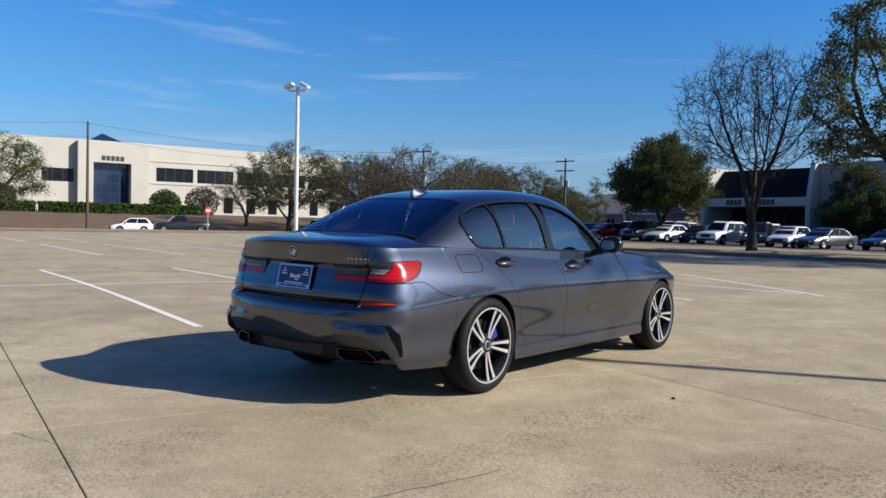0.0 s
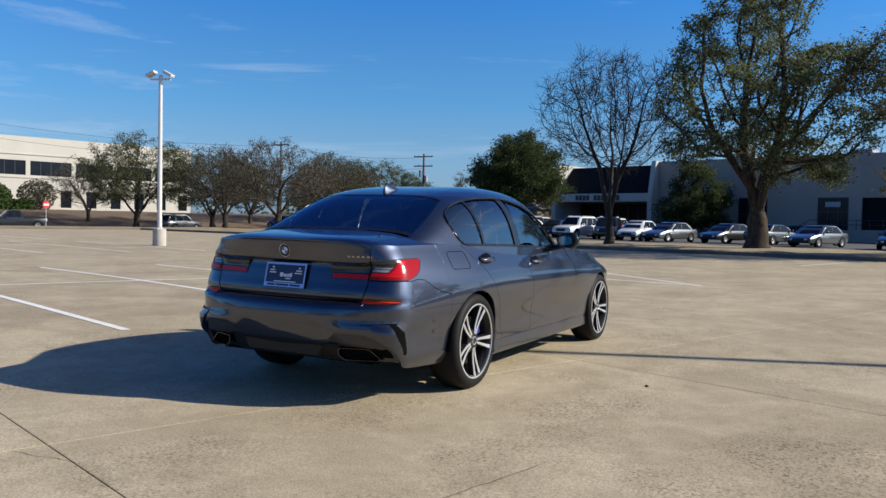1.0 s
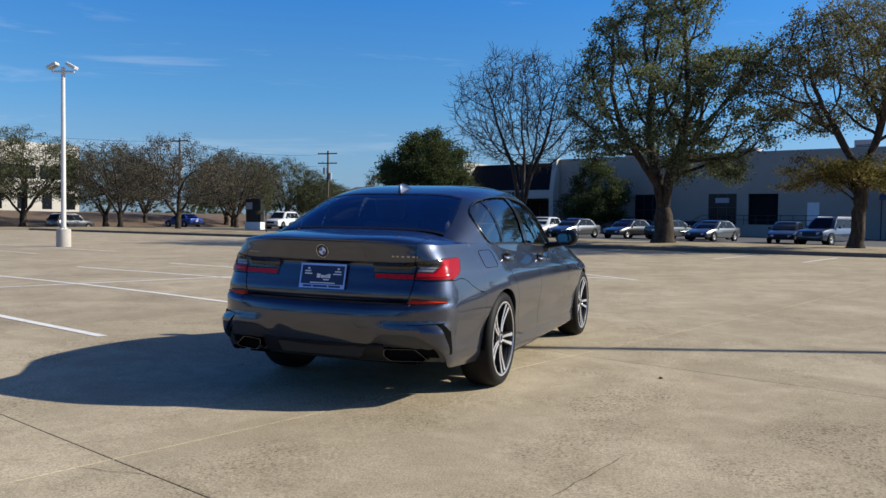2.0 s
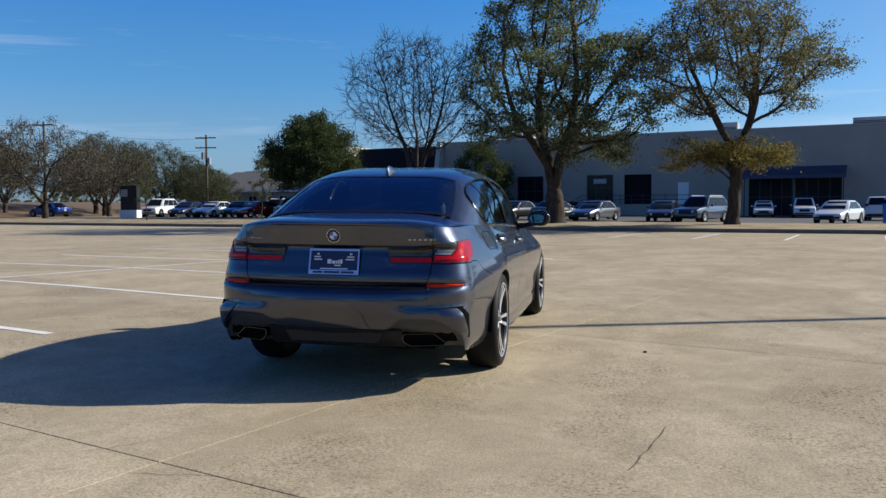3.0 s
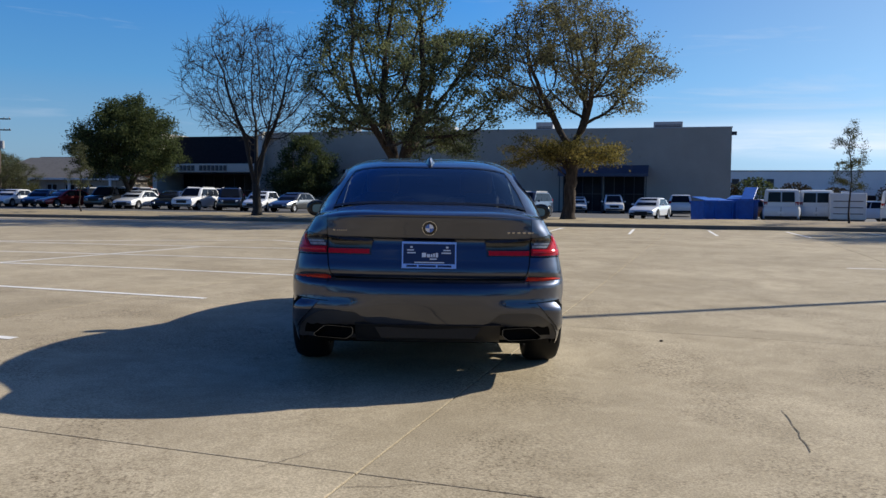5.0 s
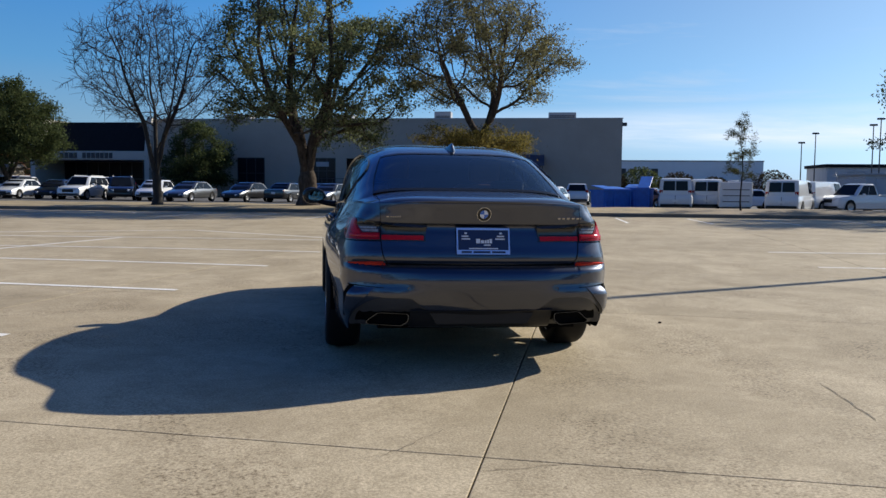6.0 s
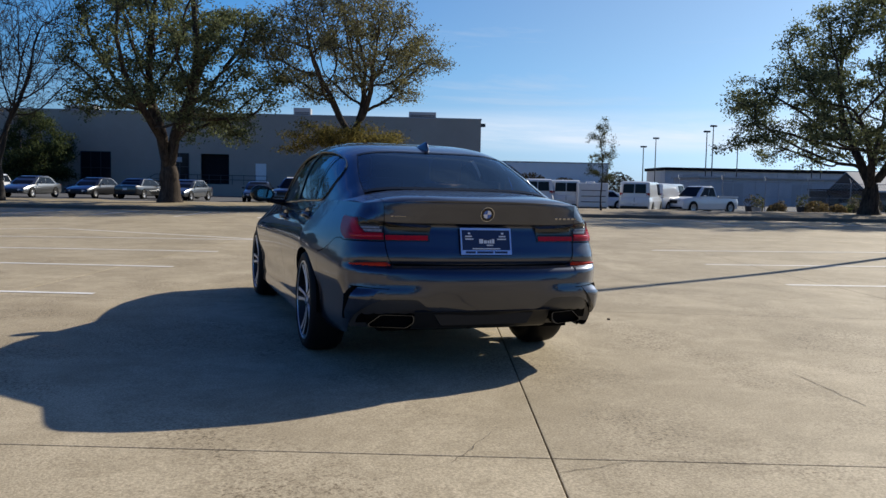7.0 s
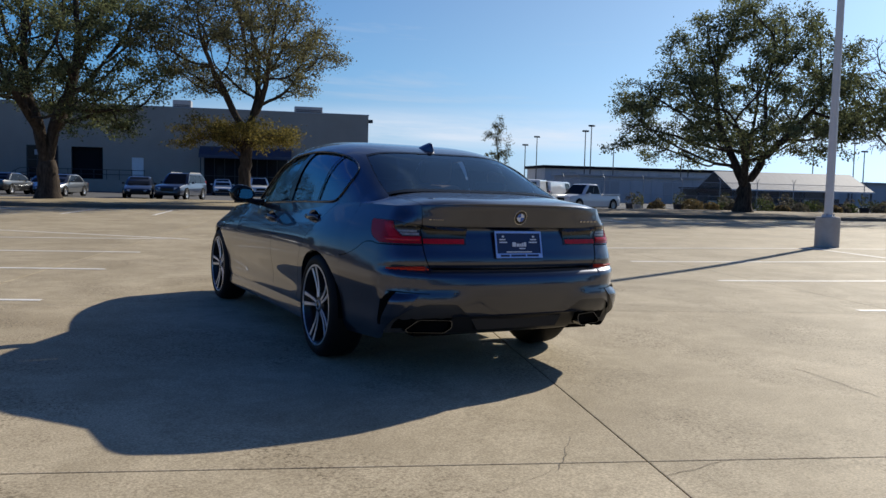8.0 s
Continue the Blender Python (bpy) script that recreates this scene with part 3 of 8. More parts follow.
def low_clumps(root, rng, n, z, reach, r, per, size, material):
    """Leafy shoots low on the trunk and limbs, as flat clumps of small leaves."""
    verts, faces = [], []
    bv, bf = [], []
    for k in range(n):
        a, d = rng.choice((0.0, 3.14)) + rng.gauss(0, 0.75), reach * rng.uniform(0.25, 1.0)
        c = Vector((math.cos(a) * d, math.sin(a) * d, z + rng.gauss(0, 0.40) + 0.05 * d))
        mid = Vector((c.x * 0.45, c.y * 0.45, z - 0.15 + rng.gauss(0, 0.08)))
        tube_raw(bv, bf, [Vector((0, 0, z - 0.7 + rng.gauss(0, 0.2))), mid, c], [0.032, 0.020, 0.008], 4)
        for _ in range(per):
            q = c.lerp(mid, rng.random() ** 2 * 0.7) + Vector((rng.gauss(0, r), rng.gauss(0, r), rng.gauss(0, r * 0.5)))
            add_leaf(rng, verts, faces, q, size * rng.uniform(0.6, 1.3))
    raw("crown", verts, faces, material, root, "low golden side shoots")
    raw("side_limb", bv, bf, BARK, root, smooth=True)


def make_trees():
    tree("oak_tree", lot(-10.75, 32.5, 0.2), "tall live oak with a forked trunk and dark green crown", 12, [(3.0, 2.4), (3.7, 4.2), (5.2, 5.0), (7.0, 4.9), (9.0, 4.0), (11.0, 2.8), (12.8, 1.3)], 1.6, 0.44, BARK, LEAF_OAK,
         lumps=140, per=17, lump_r=0.74, leaves=31, leaf=0.073, tuft=0.20, shell=0.44, step=0.3, kill=0.36, spread=0.42, lift=0.04)
    t = tree("oak_tree", lot(-2.6, 32.9, 0.2), "thin-crowned oak with golden green winter leaves", 27, [(5.0, 1.8), (5.6, 3.5), (7.0, 4.4), (8.2, 4.1), (9.3, 2.8), (10.2, 1.0)], 3.5, 0.27, BARK, LEAF_MIX,
             lumps=110, per=17, lump_r=0.74, leaves=30, leaf=0.060, tuft=0.20, shell=0.42, step=0.3, kill=0.36, lean=(0.25, 0.1), spread=0.6, limbs=3, twigs=1, twig_len=0.35, wander=0.16)
    low_clumps(t, random.Random(5), 50, 3.15, 3.2, 0.26, 250, 0.058, LEAF_GOLD)
    tree("bare_tree", lot(-18.0, 31.6, 0.2), "bare winter tree with fine upright branches", 5, [(3.8, 1.6), (5.0, 2.8), (6.6, 3.6), (8.1, 3.2), (9.2, 1.6)], 1.5, 0.20, BARK_GREY, LEAF_DULL,
         lumps=170, per=11, lump_r=0.7, leaves=1, leaf=0.04, tuft=0.12, step=0.27, kill=0.28, lift=0.08, thick=1.9, twig=0.010, twigs=3, bald=0.4, shell=0.55, twig_len=0.5, limbs=5, spread=0.34, leafy=4)
    tree("oak_tree", lot(22.8, 33.0, 0.25), "broad live oak with long low limbs beside a fenced yard", 36, [(2.7, 4.6), (3.2, 6.2), (4.6, 7.1), (6.4, 6.2), (8.2, 4.7), (9.8, 3.0), (11.0, 1.1)], 1.4, 0.38, BARK, LEAF_OAK,
         lumps=165, per=16, lump_r=0.82, leaves=33, leaf=0.078, tuft=0.21, shell=0.42, step=0.3, kill=0.38, spread=0.62)
    tree("oak_tree", lot(33.8, 31.8, 0.22), "sparse winter oak with crooked bare limbs", 44, [(3.6, 3.0), (5.0, 6.8), (7.0, 6.0), (9.2, 2.4)], 2.0, 0.24, BARK, LEAF_DULL,
         lumps=95, per=10, lump_r=0.9, leaves=3, leaf=0.07, tuft=0.2, wander=0.24, twigs=2, twig=0.020, thick=2.3, twig_len=0.6, shell=0.6, spread=0.9)
    tree("round_tree", lot(-40.6, 52.5, 0.0), "dense round evergreen tree beside the parked cars", 8, [(3.0, 2.6), (3.7, 3.6), (5.0, 4.0), (6.4, 3.6), (7.7, 2.4), (8.7, 0.9)], 1.8, 0.26, BARK, LEAF_DEEP,
         lumps=150, per=12, lump_r=0.85, step=0.36, kill=0.45, leaves=58, leaf=0.095, tuft=0.30, shell=0.42, spread=0.6)
    tree("evergreen_tree", lot(-35.5, 75.5, -0.05), "dark evergreen tree in front of the warehouse wall", 14, [(1.2, 2.2), (2.4, 3.2), (4.4, 3.4), (6.2, 2.2), (7.7, 0.8)], 1.0, 0.2, BARK, LEAF_DEEP,
         lumps=75, per=10, lump_r=0.9, step=0.42, kill=0.5, leaves=60, leaf=0.11, tuft=0.32)
    # winter oaks along the street: two grown once, then repeated
    a = tree("street_tree", lot(-61.6, 41.6, -0.2), "spreading winter oak with thin dull foliage", 61, [(2.8, 3.2), (4.0, 5.4), (5.6, 5.8), (7.2, 4.8), (8.6, 2.4)], 1.6, 0.26, BARK, LEAF_DULL,
             lumps=125, per=11, lump_r=0.95, step=0.38, kill=0.45, leaves=11, leaf=0.080, tuft=0.26, twigs=2, twig=0.012, twig_len=0.5, shell=0.45, spread=0.7)
    b = tree("street_tree", lot(-80.8, 36.6, 0.1), "broad street oak with dull green foliage", 67, [(2.6, 3.6), (3.8, 5.8), (6.0, 6.1), (8.0, 4.8), (9.8, 2.2)], 1.5, 0.32, BARK, LEAF_OLIVE,
             lumps=130, per=11, lump_r=1.0, step=0.40, kill=0.5, leaves=28, leaf=0.088, tuft=0.28, shell=0.42, spread=0.7)
    for ob, u, v, z, turn, size in ((a, -71, 41.5, 0.0, 80, 0.95), (a, -92, 36, 0.4, 140, 0.8), (a, -66, 52, 0.0, 200, 0.9), (b, -79, 5.4, 0.0, 30, 0.92), (a, -92, 58, 0.2, 300, 0.95),
                                    (b, -90.5, 70, 0.0, 60, 1.0), (b, -74, 71.5, 0.0, 20, 0.70), (b, -84, 83.5, 0.0, 250, 0.72), (b, -70, 96, 0.0, 110, 0.95), (a, -98, 62, 1.2, 150, 0.85),
                                    (b, -60, 88, 0.0, 200, 0.72), (b, -64, 64.8, 0.0, 260, 0.50), (b, -74, 58, 0.0, 330, 0.92), (b, -83, 47, 0.0, 45, 0.95), (b, -78, 69.5, 0.0, 15, 0.92), (a, -84, -14, 0.0, 90, 0.95), (b, -78, -34, 0.0, 10, 1.0), (b, -52, -58, -0.3, 100, 1.05), (a, -38, -60, -0.3, 220, 1.0), (b, -24, -57, -0.3, 310, 1.1),
                                    (b, -8, -61, -0.3, 40, 1.15), (a, 8, -58, -0.3, 130, 1.0), (b, 22, -60, -0.3, 190, 1.05), (b, 40, -56, -0.3, 260, 1.1), (b, 62, -40, -0.3, 320, 1.1), (b, 66, -14, -0.3, 20, 1.05)):
        copy_thing(ob, lot(u, v, z, turn) @ Matrix.Scale(size, 4))
    s = tree("sapling", lot(9.5, 33.0, 0.28), "staked young tree with a thin leafy crown", 74, [(1.4, 0.45), (2.2, 0.65), (3.2, 0.55), (4.3, 0.2)], 1.1, 0.035, BARK_GREY, LEAF_OLIVE,
             lumps=26, per=6, lump_r=0.3, step=0.16, kill=0.2, lift=0.25, limbs=0, leaves=34, leaf=0.036, tuft=0.09, twig=0.005, twigs=1, twig_len=0.3)
    copy_thing(s, lot(-29.5, 33.0, 0.28, 100) @ Matrix.Scale(0.9, 4))
    copy_thing(s, lot(-39.6, 33.2, 0.28, 200) @ Matrix.Scale(0.85, 4))


make_trees()

# ---- the sedan ----
# Own frame: x to its right side, y ahead, z up, the rear axle over the origin; wheelbase 2.851 m.
def paint_mat(name, color, metal=0.75, rough=0.32, coat_ior=1.5):
    """Metallic car paint under clear coat, with fine flake."""
    m = mat(name, color, rough, metal=metal, color2=[c * 0.88 for c in color], scale=900, spread=0.6, coat=1.0)
    b = m.node_tree.nodes["Principled BSDF"]
    b.inputs["Coat Roughness"].default_value = 0.02
    b.inputs["Coat IOR"].default_value = coat_ior
    return m


CAR_PAINT = paint_mat("graphite_paint", (0.034, 0.042, 0.069), metal=0.9, rough=0.40, coat_ior=1.70)
BLACK_GLOSS = mat("black_gloss_trim", (0.008, 0.008, 0.009), 0.12, color2=(0.011, 0.011, 0.012), scale=30)
BLACK_PLASTIC = mat("black_plastic", (0.013, 0.013, 0.0135), 0.40, color2=(0.018, 0.018, 0.0185), scale=60, fine=0.1, bump_scale=400, spec=0.25)
LINER = mat("dark_liner", (0.004, 0.004, 0.004), 0.95, color2=(0.006, 0.006, 0.006), scale=10, spec=0.03)
RUBBER = mat("tyre_rubber", (0.006, 0.006, 0.0063), 0.6, color2=(0.011, 0.0105, 0.010), scale=25, fine=0.12, bump_scale=150, spec=0.15)
MACHINED = mat("machined_alloy", (0.74, 0.74, 0.75), 0.28, metal=0.7, color2=(0.62, 0.62, 0.64), scale=14)
RIM_DARK = mat("dark_rim", (0.010, 0.010, 0.011), 0.35, color2=(0.014, 0.014, 0.015), scale=14, spec=0.3)
POD_GREY = mat("pod_grey", (0.050, 0.050, 0.052), 0.34, color2=(0.040, 0.040, 0.042), scale=20, spec=0.4)
EXHAUST = mat("dark_chrome", (0.085, 0.09, 0.10), 0.16, metal=1.0, color2=(0.06, 0.065, 0.075), scale=9)
BADGE_CHROME = mat("badge_chrome", (0.34, 0.34, 0.35), 0.2, metal=1.0, color2=(0.40, 0.40, 0.41), scale=9)
CHROME = mat("chrome", (0.78, 0.78, 0.80), 0.10, metal=1.0, color2=(0.70, 0.70, 0.72), scale=9)
DISC_IRON = mat("brake_iron", (0.10, 0.098, 0.095), 0.4, metal=0.9, color2=(0.07, 0.068, 0.065), scale=20)
CALIPER_BLUE = mat("blue_caliper", (0.008, 0.03, 0.22), 0.3, color2=(0.006, 0.025, 0.18), scale=20, coat=0.6)
RED_LENS = mat("red_lens", (0.27, 0.003, 0.006), 0.16, color2=(0.28, 0.002, 0.005), scale=16, coat=0.0, spec=0.3)
GUIDE_RED = mat("red_light_guide", (0.50, 0.006, 0.010), 0.12, color2=(0.38, 0.003, 0.006), scale=20, spec=0.4)
REFLECTOR_RED = mat("orange_red_reflector", (0.70, 0.050, 0.022), 0.18, color2=(0.55, 0.03, 0.014), scale=40, spec=0.3)
DEEP_RED = mat("deep_red_lens", (0.50, 0.008, 0.010), 0.15, color2=(0.36, 0.004, 0.007), scale=30, coat=0.1, spec=0.25)
SMOKED = mat("smoked_lens", (0.020, 0.018, 0.014), 0.10, color2=(0.030, 0.027, 0.021), scale=25, coat=0.3)
CLEAR_LENS = mat("clear_lamp_bar", (0.34, 0.345, 0.36), 0.16, color2=(0.16, 0.165, 0.175), scale=60, coat=0.0)
LEATHER = mat("cognac_leather", (0.20, 0.10, 0.05), 0.55, color2=(0.15, 0.075, 0.04), scale=9, bump=0.15, bump_scale=200)
CABIN_BLACK = mat("cabin_black", (0.012, 0.012, 0.013), 0.7, color2=(0.018, 0.018, 0.019), scale=12)
CAR_GLASS = glass_mat("car_glass", (0.62, 0.78, 0.92), clear=0.86, ior=3.2, gloss=(0.76, 0.92, 1.0))
REAR_TINT = glass_mat("rear_window_glass", (0.60, 0.74, 0.88), clear=0.85, ior=2.45, gloss=(0.60, 0.82, 1.0))
PLATE_NAVY = mat("navy_plate", (0.008, 0.016, 0.07), 0.35, color2=(0.016, 0.024, 0.07), scale=8)
PLATE_BLUE = mat("light_blue_frame", (0.30, 0.50, 0.95), 0.45, color2=(0.24, 0.42, 0.85), scale=8)
PLATE_WHITE = mat("white_print", (0.75, 0.77, 0.80), 0.5, color2=(0.68, 0.70, 0.74), scale=20)
BADGE_BLUE = mat("badge_blue", (0.02, 0.14, 0.5), 0.25, color2=(0.015, 0.11, 0.42), scale=20, coat=1.0)

sedan = thing("sedan", pose(0, 0, 0, 0, CAR_LEAN, 0), "dark graphite metallic four-door sedan parked on the open lot", "car")

YC, N_FRONT, X_TURN, S_TURN = 1.0, 6.0, 0.60, 0.66      # the tail's face runs to x = X_TURN, then turns the corner
W_Z = [(0.19, 0.805), (0.25, 0.858), (0.32, 0.876), (0.42, 0.877), (0.52, 0.892), (0.60, 0.904), (0.66, 0.908), (0.71, 0.9065), (0.76, 0.899), (0.81, 0.884), (0.84, 0.869), (0.89, 0.838), (0.94, 0.808), (0.99, 0.777), (1.03, 0.752)]
TAPER = [(0.2, 0.070), (0.34, 0.070), (0.58, 0.074), (0.66, 0.088), (0.76, 0.104), (0.82, 0.100), (0.90, 0.084), (1.0, 0.080)]      # how much the tail narrows in plan
Y_REAR = [(0.22, -0.87), (0.30, -0.94), (0.36, -0.99), (0.39, -1.008), (0.45, -1.032), (0.52, -1.052), (0.56, -1.056), (0.60, -1.048), (0.632, -1.026), (0.645, -0.990),
          (0.651, -0.974), (0.680, -0.985), (0.686, -0.985), (0.76, -0.966), (0.82, -0.950), (0.868, -0.938), (0.876, -0.940), (0.888, -0.964), (0.92, -0.974), (0.96, -0.985), (0.99, -0.994), (1.006, -0.997), (1.018, -0.994), (1.03, -0.986)]
BOW = [(0.25, 0.05), (0.56, 0.062), (0.64, 0.046), (0.70, 0.040), (0.86, 0.050), (0.92, 0.058), (0.98, 0.080), (1.03, 0.10)]
BOW_P = [(0.56, 2.6), (0.66, 2.4), (0.86, 2.4), (0.98, 3.0)]
Z_TOP = [(-1.02, 1.012), (-0.90, 1.004), (-0.75, 0.996), (-0.4, 1.000), (0.0, 0.993), (0.6, 0.978), (1.7, 0.943), (2.3, 0.921), (2.9, 0.868), (3.3, 0.793), (3.5, 0.725), (3.7, 0.60)]
Y_FRONT = [(0.2, 3.50), (0.35, 3.62), (0.5, 3.65), (0.62, 3.645), (0.75, 3.57), (0.85, 3.42), (1.0, 3.1)]
ARCH_R, AXLES, TYRE_R = 0.354, (0.0, 2.851), 0.333


def ease(a, b, t):
    t = max(0.0, min(1.0, (t - a) / (b - a)))
    return t * t * (3 - 2 * t)


def taper_at(y):
    return (max(0.0, 0.15 - y) / 0.9) ** 1.6


def side_w(y, z):
    drop = interp([(0.0, 0.0), (0.6, 0.018), (1.7, 0.050), (2.3, 0.072), (2.9, 0.125), (3.3, 0.20), (3.7, 0.38)], y)
    zz = z + drop * ease(0.62, 0.99 - drop, z)          # the shoulder falls with the belt line
    w = sum(interp(W_Z, zz + d) * k for d, k in ((-0.05, 0.2), (-0.025, 0.2), (0.0, 0.2), (0.025, 0.2), (0.05, 0.2)))
    for a in AXLES:                       # flared haunches
        w += 0.006 * math.exp(-((y - a) / 0.42) ** 2) * math.exp(-((z - 0.62) / 0.16) ** 2)
    k = ease(0.30, 0.70, y) * ease(2.75, 2.25, y)
    w -= 0.006 * math.exp(-((z - 0.43) / 0.09) ** 2) * k   # hollow door sides
    return w - sum(interp(TAPER, z + d) for d in (-0.05, 0.0, 0.05)) / 3 * taper_at(y)


@functools.lru_cache(maxsize=None)
def tail_plan(z):
    """The corner of the tail at a height: rear centre, bow, its power, and the four points of the turning curve."""
    y0, b, p = interp(Y_REAR, z), interp(BOW, z), interp(BOW_P, z)
    ys, slope = y0 + b, b * p / X_TURN
    xe, ye = side_w(-0.75, z), -0.75
    lean = (side_w(-0.74, z) - side_w(-0.75, z)) / 0.01
    # where the two tangents meet
    dy = (ye - ys - slope * (xe - X_TURN)) / (1 - slope * lean)
    px, py = xe - lean * dy, ye - dy
    k = interp([(0.4, 0.62), (0.58, 0.62), (0.70, 0.72), (0.88, 0.72), (0.98, 0.55)], z)
    return y0, b, p, (X_TURN, ys), (X_TURN + k * (px - X_TURN), ys + k * (py - ys)), (xe + k * (px - xe), ye + k * (py - ye)), (xe, ye)


def tail_at(s, z):
    y0, b, p, q0, q1, q2, q3 = tail_plan(round(z, 5))
    if s <= S_TURN:
        x = X_TURN * s / S_TURN
        return x, y0 + b * (x / X_TURN) ** p
    t = (s - S_TURN) / (1 - S_TURN)
    u = 1 - t
    return tuple(u**3 * q0[i] + 3 * u * u * t * q1[i] + 3 * u * t * t * q2[i] + t**3 * q3[i] for i in (0, 1))


def tail_find(value, z, axis):
    lo, hi = 0.0, 1.0
    for _ in range(24):
        mid = (lo + hi) / 2
        if tail_at(mid, z)[axis] < value:
            lo = mid
        else:
            hi = mid
    return tail_at(lo, z)


def rear_y(x, z):
    return tail_find(x, z, 0)[1]


def wall_x(y, z):
    """Half width of the body at y and height z."""
    if y >= -0.75:
        w = side_w(y, z)
        if y >= YC:
            r = min(1.0, (y - YC) / (interp(Y_FRONT, z) - YC))
            w *= (1 - r**N_FRONT) ** (1 / N_FRONT)
        return w
    return tail_find(y, z, 1)[0]


def brow(s, z):
    """How far the bumper swells out over the exhausts."""
    return 0.024 * ease(0.31, 0.54, s) * ease(0.99, 0.82, s) * ease(0.552, 0.468, z)


def skin(s, z, off=0.0, side=1):
    """The body's outer skin: s from 0 (rear centre) to 1 (rear corner, y = -0.75), then y = s - 1.75 along the flank."""
    def at(s, z):
        if s <= 1:
            x, y = tail_at(s, z)
            o = brow(s, z) if z < 0.54 else 0.0
            if o:
                turn = 1.1 * ease(0.62, 0.98, s)
                x, y = x + o * math.sin(turn), y - o * math.cos(turn)
            return Vector((x, y, z))
        return Vector((wall_x(s - 1.75, z), s - 1.75, z))
    p = at(s, z)
    if off:
        h = 0.004
        n = (at(s + h, z) - at(max(0, s - h), z)).cross(at(s, z + h) - at(s, z - h)).normalized()
        if n.dot(p - Vector((0, 1.2, z))) < 0:
            n.negate()
        p = p + n * off
    return Vector((p.x * side, p.y, p.z))


def patch(name, s0, s1, z0, z1, ns, nz, material, parent=None, off=0.0, side=1, depth=0.0, label="", smooth=50):
    """A panel of the skin: s0, s1 are numbers or functions of z; z0, z1 numbers or functions of s. depth: its edges turn in by this."""
    f = lambda v: v if callable(v) else (lambda _: v)
    s0, s1, z0, z1 = f(s0), f(s1), f(z0), f(z1)
    grid = []
    for i in range(ns + 1):
        row = []
        for j in range(nz + 1):
            a, b = i / ns, j / nz
            s = s0(0.6) + (s1(0.6) - s0(0.6)) * a
            for _ in range(3):
                z = z0(s) + (z1(s) - z0(s)) * b
                s = s0(z) + (s1(z) - s0(z)) * a
            row.append((s, z))
        grid.append(row)
    lift = off if callable(off) else (lambda s, z: off)
    pts = [[skin(s, z, lift(s, z), side) for s, z in row] for row in grid]
    bm = sheet(pts)
    if depth:
        rim = [(i, 0) for i in range(ns + 1)] + [(ns, j) for j in range(1, nz + 1)] + [(i, nz) for i in range(ns - 1, -1, -1)] + [(0, j) for j in range(nz - 1, 0, -1)]
        outer = [bm.verts.new(pts[i][j]) for i, j in rim]
        inner = [bm.verts.new(skin(*grid[i][j], lift(*grid[i][j]) - depth, side)) for i, j in rim]
        for k in range(len(rim)):
            k2 = (k + 1) % len(rim)
            bm.faces.new((outer[k], outer[k2], inner[k2], inner[k]))
        bmesh.ops.remove_doubles(bm, verts=bm.verts, dist=0.0002)
    return part(name, bm, material, parent or sedan, label, smooth=smooth)


GAP = 0.0022
REAR_CUT = [(0.25, 0.50), (0.33, 0.465), (0.45, 0.42), (0.55, 0.37), (0.65, 0.31), (0.75, 0.23), (0.85, 0.125), (0.95, 0.01), (1.01, -0.07)]
B_CUT = [(0.25, 1.045), (0.45, 1.04), (0.65, 1.02), (0.80, 0.97), (1.0, 0.885)]
LID_S = [(0.648, 0.590), (0.662, 0.612), (0.69, 0.634), (0.74, 0.647), (0.80, 0.652), (1.02, 0.660)]      # the boot lid's side cut
BUMPER_TOP = [(0.0, 0.648), (0.590, 0.648), (0.612, 0.662), (0.634, 0.69), (0.647, 0.74), (0.653, 0.782), (1.02, 0.782), (1.06, 0.790), (1.13, 0.785), (1.22, 0.735), (1.32, 0.698), (1.42, 0.68)]
CUT_BY_Y = [(y, z) for z, y in REAR_CUT][::-1]


def arch_z(y, a):
    d = abs(y - a)
    return 0.33 + math.sqrt(max(0.0, ARCH_R**2 - d * d)) if d < ARCH_R else 0.2


def column_panel(name, ys, zlo, zhi, nz, side, label="", depth=0.012):
    """A flank panel built column by column, for the panels round the wheel arches; its edges turn in."""
    pts, low = [], []
    for y in ys:
        a, b = zlo(y), zhi(y)
        pts.append([skin(y + 1.75, a + (b - a) * j / nz, 0, side) for j in range(nz + 1)])
    bm = sheet(pts)
    rim = [p[0] for p in pts]
    r0 = [bm.verts.new(p) for p in rim]
    r1 = [bm.verts.new((p.x - side * 0.035, p.y, p.z + 0.004)) for p in rim]
    for k in range(len(rim) - 1):
        bm.faces.new((r0[k], r0[k + 1], r1[k + 1], r1[k]))
    for cols in (pts[0], pts[-1]):
        q0 = [bm.verts.new(p) for p in cols]
        q1 = [bm.verts.new((p.x - side * depth, p.y, p.z)) for p in cols]
        for k in range(nz):
            bm.faces.new((q0[k], q0[k + 1], q1[k + 1], q1[k]))
    bmesh.ops.remove_doubles(bm, verts=bm.verts, dist=0.0002)
    return part(name, bm, CAR_PAINT, sedan, label, smooth=40)


def arch_ys(a, lo, hi, n=26):
    e = 0.0005
    inner = [a - ARCH_R * math.cos(math.pi * k / n) for k in range(n + 1)]
    inner[0] += e
    inner[-1] -= e
    return [y for y in [*steps(lo, a - ARCH_R - e, 16), *inner, *steps(a + ARCH_R + e, hi, 8)] if lo <= y <= hi]


